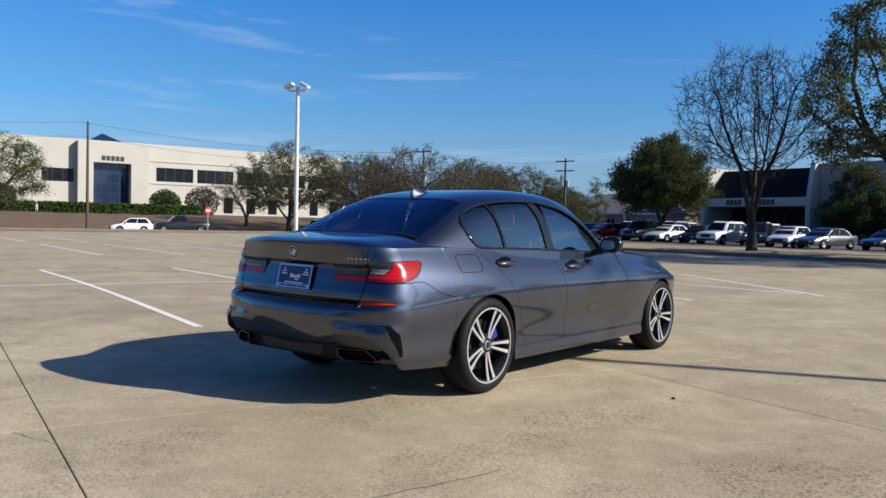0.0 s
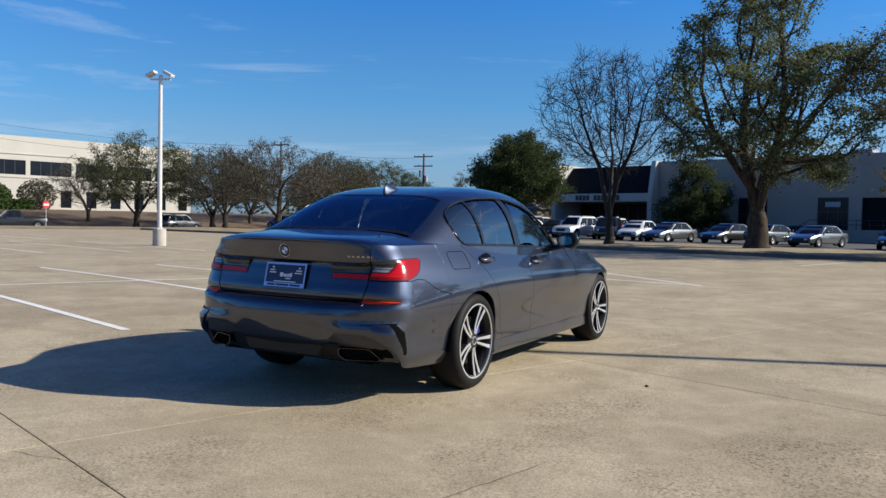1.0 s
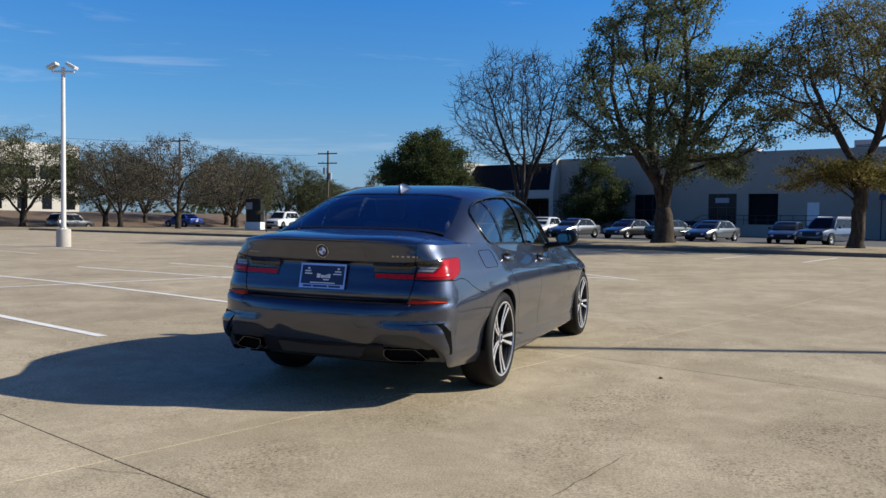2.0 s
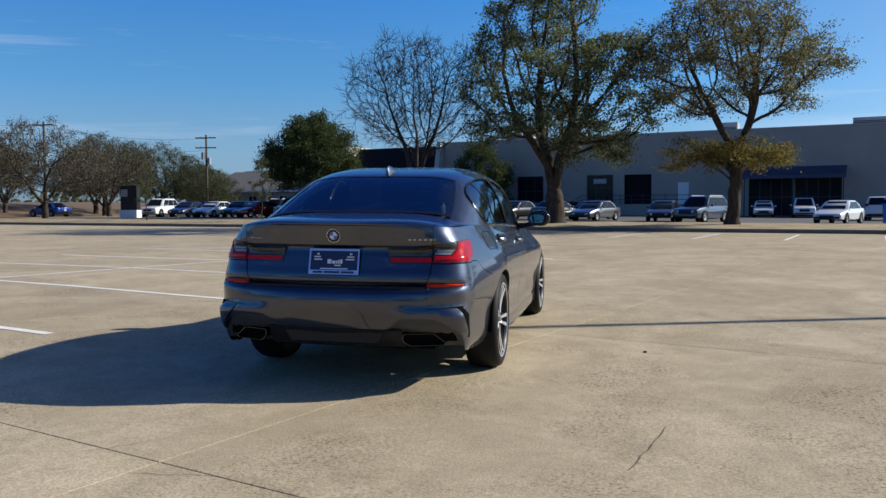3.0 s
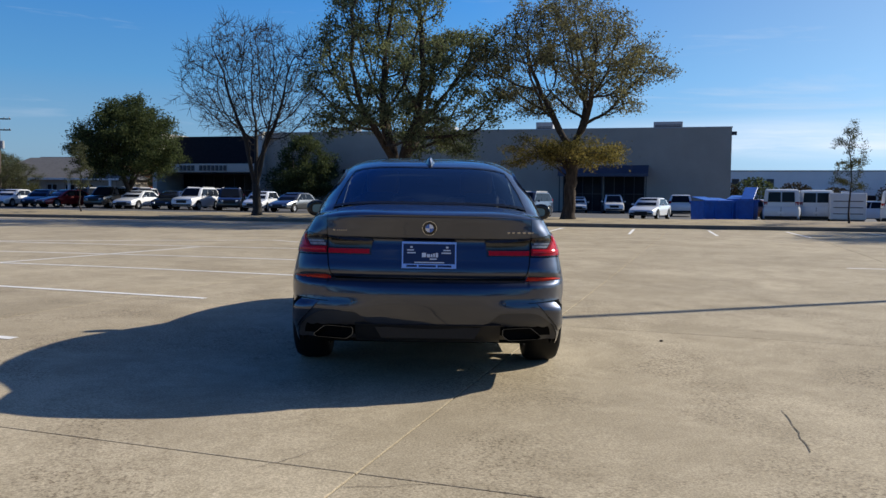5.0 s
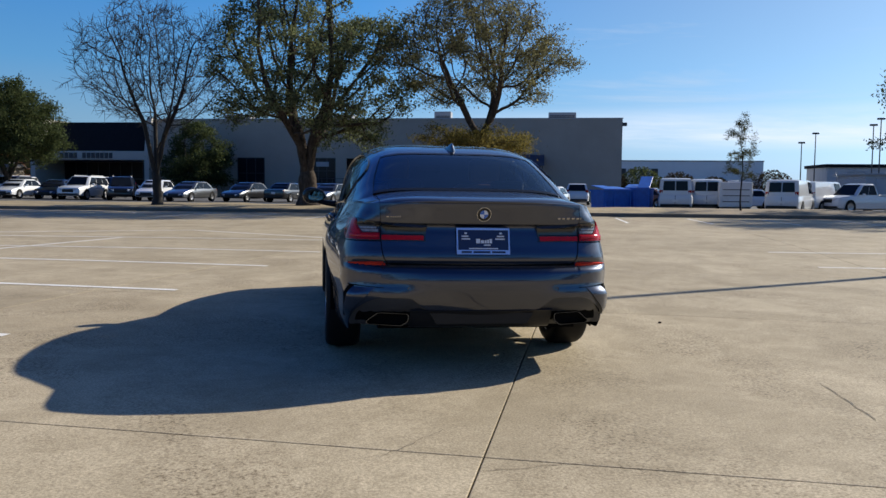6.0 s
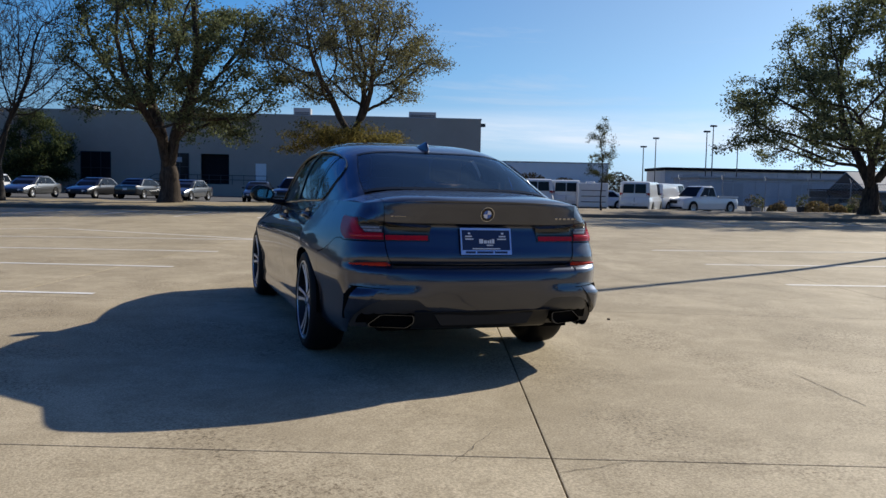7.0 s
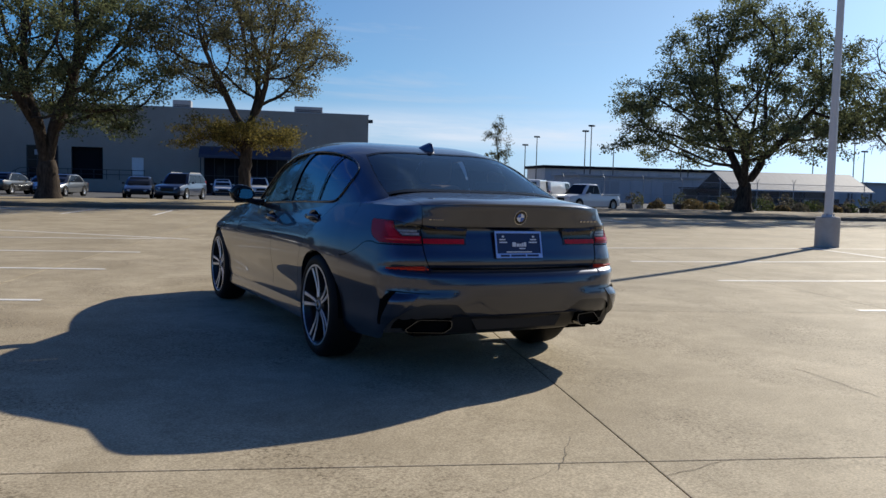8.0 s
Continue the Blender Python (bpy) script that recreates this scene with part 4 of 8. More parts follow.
def make_body():
    # painted outer panels
    grid = []
    for s in sorted([k / 26 for k in range(27)] + [0.83, 0.84, 0.855, 0.862, 0.87, 0.88, 0.89, 0.59, 0.60, 0.612, 0.622, 0.634, 0.640, 0.647, 0.650, 0.653, 0.66]) + steps(1.02, 1.75 - ARCH_R - 0.001, 20):
        zt = interp(BUMPER_TOP, s) - GAP
        zb = interp([(0, 0.388), (0.36, 0.388), (0.40, 0.412), (0.46, 0.456), (0.50, 0.462), (0.64, 0.462), (0.70, 0.45), (0.76, 0.415), (0.82, 0.37), (0.84, 0.345), (0.86, 0.31), (0.875, 0.272), (0.90, 0.253), (1.0, 0.243), (1.40, 0.225)], s)
        grid.append((s, zb, zt))
    rows = 34
    full = [[skin(s, zb + (zt - zb) * j / rows, 0, -1) for j in range(rows + 1)] for s, zb, zt in grid[:0:-1]]
    full += [[skin(s, zb + (zt - zb) * j / rows) for j in range(rows + 1)] for s, zb, zt in grid]
    bumper = part("rear_bumper", sheet(full), CAR_PAINT, sedan, smooth=35)
    # boot lid: upright face and deck in one skin
    zs = steps(0.648 + GAP, 0.690, 8) + steps(0.70, 0.864, 14) + steps(0.868, 0.892, 9) + steps(0.90, 0.985, 12) + [0.992, 0.999, 1.004, 1.008]
    rows_z = [[(interp(LID_S, z) * k / 24, z) for k in range(25)] for z in zs]
    pts = [[skin(q, z, 0, -1) for q, z in row[:0:-1]] + [skin(q, z) for q, z in row] for row in rows_z]
    bm = sheet(pts)
    part("boot_lid", bm, CAR_PAINT, sedan, smooth=35)
    for side in (1, -1):
        # quarter panel behind, round the arch and up to the door cut
        zlo = lambda y: interp(BUMPER_TOP, y + 1.75) + GAP if y < -ARCH_R else (arch_z(y, 0.0) if y < ARCH_R else 0.295)
        zhi = lambda y: interp(Z_TOP, y) if y < -0.075 else max(zlo(y) + 0.002, min(interp(Z_TOP, y), interp(CUT_BY_Y, y) - GAP))
        column_panel("quarter_panel", arch_ys(0.0, -0.75, 0.475, 30), zlo, zhi, 22, side)
        patch("lamp_surround", lambda z: interp(LID_S, z) + 0.004, 1.0, lambda s: max(0.782, interp(BUMPER_TOP, s)) + GAP, lambda s: interp(Z_TOP, skin(s, 1.0).y), 10, 14, CAR_PAINT, side=side)
        patch("rear_door", lambda z: 1.75 + interp(REAR_CUT, z) + GAP, lambda z: 1.75 + interp(B_CUT, z) - GAP, 0.297, lambda s: interp(Z_TOP, s - 1.75), 14, 26, CAR_PAINT, side=side, depth=0.02)
        patch("front_door", lambda z: 1.75 + interp(B_CUT, z) + GAP, lambda z: 1.75 + 2.065 - 0.05 * max(0, z - 0.6), 0.297, lambda s: interp(Z_TOP, s - 1.75), 16, 26, CAR_PAINT, side=side, depth=0.02)
        zlo = lambda y: arch_z(y, AXLES[1]) if abs(y - AXLES[1]) < ARCH_R else (0.295 if y < AXLES[1] else 0.24)
        column_panel("front_fender", [2.0655, 2.15, 2.3, 2.4] + arch_ys(AXLES[1], 2.42, 3.25, 26), zlo, lambda y: interp(Z_TOP, y), 20, side)
        # side skirt with a turned-out lower lip
        sk = []
        for y in steps(ARCH_R + 0.004, AXLES[1] - ARCH_R - 0.004, 16):
            x = skin(y + 1.75, 0.29).x
            sk.append([Vector((side * a, y, z)) for a, z in ((x - 0.006, 0.293), (x - 0.001, 0.266), (x - 0.001, 0.232), (x + 0.002, 0.208), (x - 0.004, 0.192), (x - 0.05, 0.182))])
        part("side_skirt", sheet(sk), CAR_PAINT, sedan, smooth=40)
    # front end, closed
    for side in (1, -1):
        cols = []
        for k in range(13):
            y = 3.251 + 0.385 * (1 - (1 - k / 12) ** 2)
            zt = interp(Z_TOP, y)
            cols.append([Vector((side * wall_x(min(y, interp(Y_FRONT, 0.24 + (zt - 0.24) * j / 16) - 1e-4), 0.24 + (zt - 0.24) * j / 16), min(y, interp(Y_FRONT, 0.24 + (zt - 0.24) * j / 16)), 0.24 + (zt - 0.24) * j / 16)) for j in range(17)])
        part("front_bumper", sheet(cols), CAR_PAINT, sedan, smooth=40)
    bm = boxes((-0.62, 0.62, 3.40, 3.62, 0.24, 0.70), bevel=0.03)
    part("grille", bm, BLACK_PLASTIC, sedan)
    # dark inner shell behind the gaps, and the floor
    for side in (1, -1):
        inner = []
        for s in [k / 14 for k in range(15)] + [1.75 + y for y in arch_ys(0, -0.74, 1.0, 20) + [1.2, 1.6, 2.0] + arch_ys(AXLES[1], 2.3, 3.3, 20)]:
            y = s - 1.75
            lo = max(arch_z(y, 0.0), arch_z(y, AXLES[1])) + 0.03 if s > 1 else 0.30
            hi = interp(Z_TOP, skin(s, 0.9).y) - 0.02
            inner.append([skin(s, lo + (hi - lo) * j / 10, -0.024, side) for j in range(11)])
        part("inner_shell", sheet(inner), LINER, sedan)
    bm = boxes((-0.76, 0.76, 0.36, 2.48, 0.19, 0.24), (-0.60, 0.60, -0.86, 0.37, 0.26, 0.32), (-0.60, 0.60, 2.47, 3.4, 0.22, 0.3))
    part("floor_pan", bm, LINER, sedan)
    for a in AXLES:                      # wheel housings
        for side in (1, -1):
            bm = bmesh.new()
            grid = [[Vector((side * x, a - 0.362 * math.cos(math.pi * k / 16), 0.30 + 0.362 * math.sin(math.pi * k / 16))) for x in (0.60, 0.872)] for k in range(17)]
            part("wheel_housing", sheet(grid), LINER, sedan)
            bm = sheet([[Vector((side * 0.60, a - 0.37, 0.26)), Vector((side * 0.60, a + 0.37, 0.26))], [Vector((side * 0.60, a - 0.37, 0.72)), Vector((side * 0.60, a + 0.37, 0.72))]])
            part("wheel_housing", bm, LINER, sedan)


ROOF = [(-0.76, 0.95), (-0.62, 1.02), (-0.52, 1.062), (-0.47, 1.086), (-0.30, 1.168), (-0.10, 1.262), (0.06, 1.326), (0.16, 1.356), (0.40, 1.400), (0.70, 1.428), (0.95, 1.436), (1.2, 1.428), (1.42, 1.395), (1.60, 1.325), (1.80, 1.215),
        (2.0, 1.095), (2.15, 1.0), (2.3, 0.90)]
CABIN_A = [(-0.76, 0.60), (-0.62, 0.675), (-0.52, 0.735), (-0.40, 0.777), (-0.25, 0.804), (0.0, 0.817), (0.4, 0.819), (1.0, 0.822), (1.6, 0.815), (2.0, 0.785), (2.3, 0.75)]
WIN_LO = [(-0.075, 1.142), (-0.066, 1.095), (-0.042, 1.042), (-0.005, 1.008), (0.06, 0.996), (0.64, 0.983), (1.2, 0.963), (1.80, 0.945), (1.86, 0.945)]
WIN_HI = [(-0.075, 1.146), (-0.055, 1.186), (0.01, 1.230), (0.14, 1.278), (0.28, 1.306), (0.5, 1.331), (0.75, 1.341), (0.95, 1.336), (1.15, 1.312), (1.35, 1.257), (1.55, 1.165), (1.72, 1.06), (1.86, 0.952)]
REAR_GLASS = [(-0.475, 0.615), (-0.3, 0.60), (-0.1, 0.57), (0.115, 0.525)]
SHIELD = [(1.36, 0.52), (1.6, 0.57), (1.9, 0.63), (2.15, 0.66)]
CABIN_M, CABIN_Z = [(-0.52, 5.0), (1.2, 5.0), (2.3, 4.0)], 0.88
CABIN_T = [(-0.52, 0.065), (-0.3, 0.175), (0.0, 0.210), (0.5, 0.185), (2.3, 0.165)]      # how far the sides lean in


def cabin(y, phi, off=0.0):
    """The cabin's outer skin: phi 0 at the belt, 90 degrees on the roof's centre line."""
    def at(y, phi):
        a, h, m = interp(CABIN_A, y), interp(ROOF, y) - CABIN_Z, interp(CABIN_M, y)
        up = max(0.0, math.sin(phi)) ** (2 / m)
        return Vector((a * max(0.0, math.cos(phi)) ** (2 / m) * (1 - interp(CABIN_T, y) * up), y, CABIN_Z + h * up))
    p = at(y, phi)
    if off:
        q = min(max(phi, 0.02), math.pi / 2 - 0.02)
        n = (at(y + 0.01, q) - at(y - 0.01, q)).cross(at(y, q + 0.01) - at(y, q - 0.01)).normalized()
        if n.dot(Vector((p.x, 0, p.z - 0.9))) < 0:
            n.negate()
        p = p + n * off
    return p


def phi_z(y, z):
    r = max(0.0, min(1.0, (z - CABIN_Z) / (interp(ROOF, y) - CABIN_Z)))
    return math.asin(min(1.0, r ** (interp(CABIN_M, y) / 2)))


def phi_x(y, x):
    lo, hi = 0.0, math.pi / 2
    for _ in range(34):
        mid = (lo + hi) / 2
        if cabin(y, mid).x > x:
            lo = mid
        else:
            hi = mid
    return lo


def cabin_patch(name, ys, p0, p1, n, material, parent=None, off=0.0, sides=(1, -1), label="", smooth=50):
    """A strip of the cabin between the angles p0(y) and p1(y)."""
    made = []
    for side in sides:
        grid = []
        for y in ys:
            a, b = p0(y), p1(y)
            grid.append([Vector((p.x * side, p.y, p.z)) for p in (cabin(y, a + (b - a) * j / n, off) for j in range(n + 1))])
        made.append(part(name, sheet(grid), material, parent or sedan, label, smooth))
    return made


def across(name, ys, p0, n, material, off=0.0, label="", lift=0.0):
    """A pane or panel over the centre line, from p0(y) on one side to p0(y) on the other."""
    grid = []
    for y in ys:
        a = p0(y)
        half = [cabin(y, a + (math.pi / 2 - a) * j / n, off) for j in range(n + 1)]
        grid.append([Vector((p.x, p.y, p.z + lift)) for p in half] + [Vector((-p.x, p.y, p.z + lift)) for p in half[-2::-1]])
    return part(name, sheet(grid), material, sedan, label, smooth=50)


def make_cabin():
    half_pi = math.pi / 2
    y0, y1 = WIN_LO[0][0], WIN_LO[-1][0]
    lo = lambda y: phi_z(y, interp(WIN_LO, y))
    hi = lambda y: phi_z(y, interp(WIN_HI, y))
    edge = lambda y: phi_x(y, interp(REAR_GLASS, y) if y <= 0.12 else (interp(SHIELD, y) if y >= 1.36 else 0.525 + (y - 0.12) / 1.24 * (-0.005)))
    front = steps(y0, 0.03, 10) + steps(0.07, 1.8, 34) + [1.83, y1]
    cabin_patch("belt_panel", front, lambda y: 0.0, lo, 5, CAR_PAINT)
    cabin_patch("roof_rail", front, hi, edge, 10, CAR_PAINT)
    cabin_patch("rear_pillar", steps(-0.74, y0, 20), lambda y: 0.0, edge, 22, CAR_PAINT)
    cabin_patch("front_pillar", steps(y1, 2.3, 8), lambda y: 0.0, edge, 12, CAR_PAINT)
    across("roof", steps(0.118, 1.357, 26), edge, 14, CAR_PAINT, label="roof panel in body colour")
    glass = across("rear_window", steps(-0.478, 0.112, 16), lambda y: edge(y) + 0.004, 14, REAR_TINT, off=-0.004, label="tinted rear window")
    shield = across("windscreen", steps(1.364, 2.2, 16), lambda y: edge(y) + 0.004, 14, CAR_GLASS, off=-0.004)
    # black frit and seals round the rear window
    cabin_patch("seal", steps(-0.478, 0.112, 16), lambda y: edge(y), lambda y: edge(y) + 0.022, 2, BLACK_GLOSS, off=-0.002)
    across("seal", [0.092, 0.104, 0.117], lambda y: edge(y), 14, BLACK_GLOSS, off=-0.001)
    across("seal", [-0.478, -0.462, -0.447], lambda y: edge(y), 14, BLACK_GLOSS, off=0.0)
    # side glass: quarter light, rear and front door panes
    for name, a, b in (("quarter_light", y0 + 0.004, 0.318), ("side_window", 0.33, 0.885), ("side_window", 0.97, y1)):
        ys = [y for y in steps(a, b, 16)]
        for g in cabin_patch(name, ys, lo, hi, 10, CAR_GLASS, off=-0.010):
            g.visible_shadow = False
    for a0, a1, b0, b1 in ((0.315, 0.340, 0.275, 0.300), (0.880, 0.985, 0.800, 0.895)):   # slanting pillars
        for side in (1, -1):
            grid = []
            for j in range(11):
                t = j / 10
                ya, yb = a0 + (b0 - a0) * t, a1 + (b1 - a1) * t
                row = []
                for k in range(4):
                    y = ya + (yb - ya) * k / 3
                    p = cabin(y, lo(y) + (hi(y) - lo(y)) * t, -0.002)
                    row.append(Vector((p.x * side, p.y, p.z)))
                grid.append(row)
            part("window_pillar", sheet(grid), BLACK_GLOSS, sedan, smooth=40)
    # black trim line round the side windows
    for side in (1, -1):
        loop = [(y, lo(y)) for y in front] + [(y, hi(y)) for y in front[::-1]]
        pts = [cabin(y, p, 0.002) for y, p in loop]
        bm = bmesh.new()
        tube(bm, [Vector((p.x * side, p.y, p.z)) for p in pts + pts[:1]], [0.0085] * (len(pts) + 1), 6, cap=False)
        part("window_trim", bm, BLACK_GLOSS, sedan, smooth=60)
    # boot deck, shoulders, scuttle and bonnet
    ys = [skin(k / 20, 1.02).y for k in range(1, 21)] + steps(-0.72, 3.62, 60)

    def top_z(y, x):
        zt = interp(Z_TOP, y)
        zc = interp([(-1.02, 1.016), (-0.98, 1.027), (-0.93, 1.039), (-0.7, 1.064), (-0.47, 1.080), (-0.2, 1.06), (0.3, 1.02), (1.8, 0.98), (2.1, 1.0), (2.5, 0.980), (3.0, 0.925), (3.35, 0.835), (3.6, 0.68)], y)
        xm = wall_x(max(y, -0.99), zt)
        return zt + (zc - zt) * (1 - min(1, x / max(xm, 0.01)) ** interp([(-0.5, 4.6), (0.0, 2.6)], y))

    def top_panel(name, ys, f0, f1, n, smooth=40):
        for side in (1, -1):
            grid = []
            for y in ys:
                zt = interp(Z_TOP, y)
                xm = wall_x(y, zt)
                x0, x1 = f0(xm), f1(xm)
                grid.append([Vector((side * (x0 + (x1 - x0) * j / n), y, top_z(y, x0 + (x1 - x0) * j / n))) for j in range(n + 1)])
            part(name, sheet(grid), CAR_PAINT, sedan, smooth=smooth)
    rear_ys = [-0.9945, -0.993, -0.990, -0.986, -0.980, -0.972, -0.96, -0.93, -0.9, -0.86, -0.82, -0.78, -0.74, -0.68, -0.6, -0.52, -0.47, -0.44]
    cut = lambda xm: min(xm, 0.598)
    top_panel("boot_deck", rear_ys, lambda xm: 0.0, cut, 16)
    top_panel("shoulder", [y for y in rear_ys if y > -0.985], lambda xm: min(xm, 0.602), lambda xm: xm, 8)
    top_panel("shoulder", steps(-0.44, 2.1, 30), lambda xm: xm - 0.24, lambda xm: xm, 8)
    top_panel("bonnet", steps(2.1, 3.62, 20), lambda xm: 0.0, lambda xm: xm, 16)
    # shark fin aerial
    grid = []
    for y, h, w in ((0.165, 0.004, 0.003), (0.168, 0.026, 0.008), (0.176, 0.042, 0.011), (0.190, 0.052, 0.014), (0.210, 0.055, 0.018), (0.235, 0.050, 0.022), (0.265, 0.041, 0.026), (0.30, 0.028, 0.029), (0.335, 0.015, 0.026), (0.36, 0.006, 0.018), (0.372, 0.002, 0.008)):
        base = interp(ROOF, y) - 0.006
        grid.append([Vector((math.cos(a) * w * (1.45 - 0.75 * math.sin(a)), y, base + (h + 0.006) * math.sin(a) ** 0.85)) for a in steps(0, math.pi, 19)])
    part("roof_aerial", sheet(grid), CAR_PAINT, sedan, "shark fin aerial", smooth=80)


def ring(pts, width, depth, axis_y):
    """A closed frame round a polygon in the x-z plane."""
    bm = bmesh.new()
    c = sum((Vector(p) for p in pts), Vector((0, 0))) / len(pts)
    loops = []
    for scale_out, y in ((1, axis_y + depth), (1, axis_y), (0, axis_y), (0, axis_y + depth * 1.2)):
        loop = []
        for p in pts:
            v = Vector(p) - c
            q = c + v * (1 if scale_out else (v.length - width) / v.length)
            loop.append(bm.verts.new((q.x, y + 0.42 * (abs(q.x) - 0.43), q.y)))
        loops.append(loop)
    for l0, l1 in zip(loops, loops[1:]):
        for k in range(len(pts)):
            bm.faces.new((l0[k], l0[(k + 1) % len(pts)], l1[(k + 1) % len(pts)], l1[k]))
    return bm


def prism(pts, y0, y1, slant=0.0):
    bm = bmesh.new()
    a = [bm.verts.new((x, y0 + slant * abs(x), z)) for x, z in pts]
    b = [bm.verts.new((x, y1 + slant * abs(x), z)) for x, z in pts]
    bm.faces.new(a)
    bm.faces.new(b[::-1])
    for k in range(len(pts)):
        k2 = (k + 1) % len(pts)
        bm.faces.new((a[k], b[k], b[k2], a[k2]))
    return bm


def make_rear():
    for side in (1, -1):
        # tail lamps: smoked housing, clear bars, red light guides
        s_end = lambda z: interp([(0.784, 0.970), (0.795, 1.015), (0.815, 1.070), (0.845, 1.110), (0.88, 1.135), (0.905, 1.150), (0.914, 1.145), (0.921, 1.125)], z)
        lamp_top = lambda s: interp([(0.37, 0.880), (0.65, 0.892), (0.75, 0.901), (0.9, 0.915), (1.2, 0.921)], s)
        lamp_in = lambda z: 0.372 - abs(z - 0.800) * 0.16
        split = lambda z: 0.775 + (z - 0.826) * 1.75
        proud = lambda d: (lambda s, z: d + 0.016 * ease(0.815, 0.885, z) * ease(0.66, 0.62, s))     # the inner half leans out to meet the ledge above
        housing = patch("tail_lamp", lamp_in, s_end, 0.784, lamp_top, 50, 14, SMOKED, off=proud(0.004), side=side, depth=0.03, label="smoked tail lamp with a red light guide", smooth=40)
        patch("red_lens", lambda z: lamp_in(z) + 0.012, 0.648, 0.790, 0.816, 16, 4, DEEP_RED, housing, off=0.007, side=side, depth=0.004, smooth=40)
        patch("red_lens", 0.660, lambda z: s_end(z) - 0.016, 0.790, 0.828, 24, 5, RED_LENS, housing, off=0.008, side=side, depth=0.005, smooth=40)
        patch("red_lens", split, lambda z: s_end(z) - 0.016, 0.8282, lambda s: lamp_top(s) - 0.007, 18, 9, RED_LENS, housing, off=0.008, side=side, depth=0.005, smooth=40)
        # the brighter light guide: along the foot, then up beside the clear part
        patch("light_guide", 0.668, lambda z: 0.90 + (z - 0.80) * 1.9, 0.803, 0.824, 18, 3, GUIDE_RED, housing, off=lambda s, z: 0.0095 + 0.003 * (1 - ((z - 0.8135) / 0.0105) ** 2), side=side, depth=0.004, smooth=60)
        patch("light_guide", lambda z: split(z) + 0.022, lambda z: split(z) + 0.115 - 0.2 * (z - 0.824), 0.8242, lambda s: lamp_top(s) - 0.016, 8, 8, GUIDE_RED, housing, off=0.0105, side=side, depth=0.004, smooth=60)
        for k, (a, b) in enumerate(((0.834, 0.848), (0.852, 0.864), (0.868, 0.880))):
            patch("lamp_bar", 0.668 + 0.012 * k, lambda z: split(z) - 0.010, a, b, 10, 2, CLEAR_LENS if k < 2 else POD_GREY, housing, off=0.007, side=side, depth=0.003)
        patch("lamp_bar", lambda z: lamp_in(z) + 0.01, 0.648, 0.820, 0.823, 14, 2, LINER, housing, off=proud(0.0065), side=side, depth=0.003)
        # the cut line of the boot lid: down across the lamp and round its lower corner
        patch("seam", lambda z: interp(LID_S, z) - 0.001, lambda z: interp(LID_S, z) + 0.005, 0.784, 0.900, 2, 10, LINER, off=lambda s, z: 0.0095 + 0.016 * ease(0.815, 0.885, z) * ease(0.66, 0.62, s), side=side)
        patch("seam", lambda z: interp(LID_S, z) - 0.002, lambda z: interp(LID_S, z) + 0.0045, 0.652, 0.7835, 2, 18, LINER, off=0.0012, side=side)
        # reflector in the bumper's upper edge
        patch("reflector", lambda z: 0.628 + (z - 0.648) * 0.6, lambda z: 0.885 - abs(z - 0.652) * 3.0, lambda s: 0.644 + 0.004 * ease(0.62, 0.9, s), lambda s: 0.666 - 0.008 * ease(0.66, 0.9, s), 18, 3, REFLECTOR_RED, off=0.010, side=side, depth=0.03, label="narrow orange-red reflector strip")
        # dark pod round the exhaust under the swollen brow, with its deep lower lip
        pod_top = lambda s: interp([(0.36, 0.389), (0.40, 0.413), (0.46, 0.457), (0.50, 0.463), (0.64, 0.463), (0.70, 0.451), (0.76, 0.416), (0.82, 0.371), (0.84, 0.346), (0.862, 0.306)], s) + 0.001
        patch("bumper_pod", 0.355, 0.862, lambda s: interp([(0.355, 0.30), (0.45, 0.262), (0.74, 0.262), (0.80, 0.266), (0.862, 0.285)], s), pod_top, 30, 10, POD_GREY, side=side, depth=0.03,
              off=lambda s, z: -0.004 - 0.030 * ease(0.47, 0.30, z) * ease(0.355, 0.42, s) * ease(0.862, 0.80, s))
        # corner duct: a black slot that runs out along the brow and turns down behind the blade
        leg = lambda z: 0.905 - (z - 0.34) * 0.42
        patch("air_duct", lambda z: leg(z) - 0.004, lambda z: leg(z) + interp([(0.33, 0.018), (0.37, 0.046), (0.43, 0.062), (0.50, 0.072), (0.53, 0.062)], z), 0.335, lambda s: 0.530 - 0.05 * ease(0.84, 0.91, s), 8, 16, LINER, off=0.007, side=side, depth=0.012)
        patch("air_duct", 0.64, 0.87, lambda s: 0.5185 + 0.006 * ease(0.64, 0.8, s), lambda s: 0.5215 + 0.010 * ease(0.64, 0.84, s), 14, 3, LINER, off=0.005, side=side, depth=0.01)
        patch("blade", lambda z: 0.862 - (z - 0.336) * 0.95, lambda z: leg(z) - 0.002, 0.337, lambda s: 0.519, 12, 16, CAR_PAINT, side=side, depth=0.03, label="painted bumper blade beside the exhaust",
              off=lambda s, z: 0.003 + 0.022 * ease(0.522, 0.47, z) * ease(0.66, 0.84, s) * ease(0.325, 0.40, z))
        # exhaust tip
        tip = [(0.433, 0.344), (0.442, 0.352), (0.600, 0.352), (0.616, 0.346), (0.674, 0.298), (0.676, 0.288), (0.662, 0.279), (0.482, 0.279), (0.468, 0.283), (0.440, 0.305), (0.433, 0.318)]
        tip = [(x * side, z + 0.014) for x, z in tip]
        ex = part("exhaust_tip", ring(tip, 0.0058, 0.09, -1.000), EXHAUST, sedan, "chrome trapezoid exhaust tip", smooth=20)
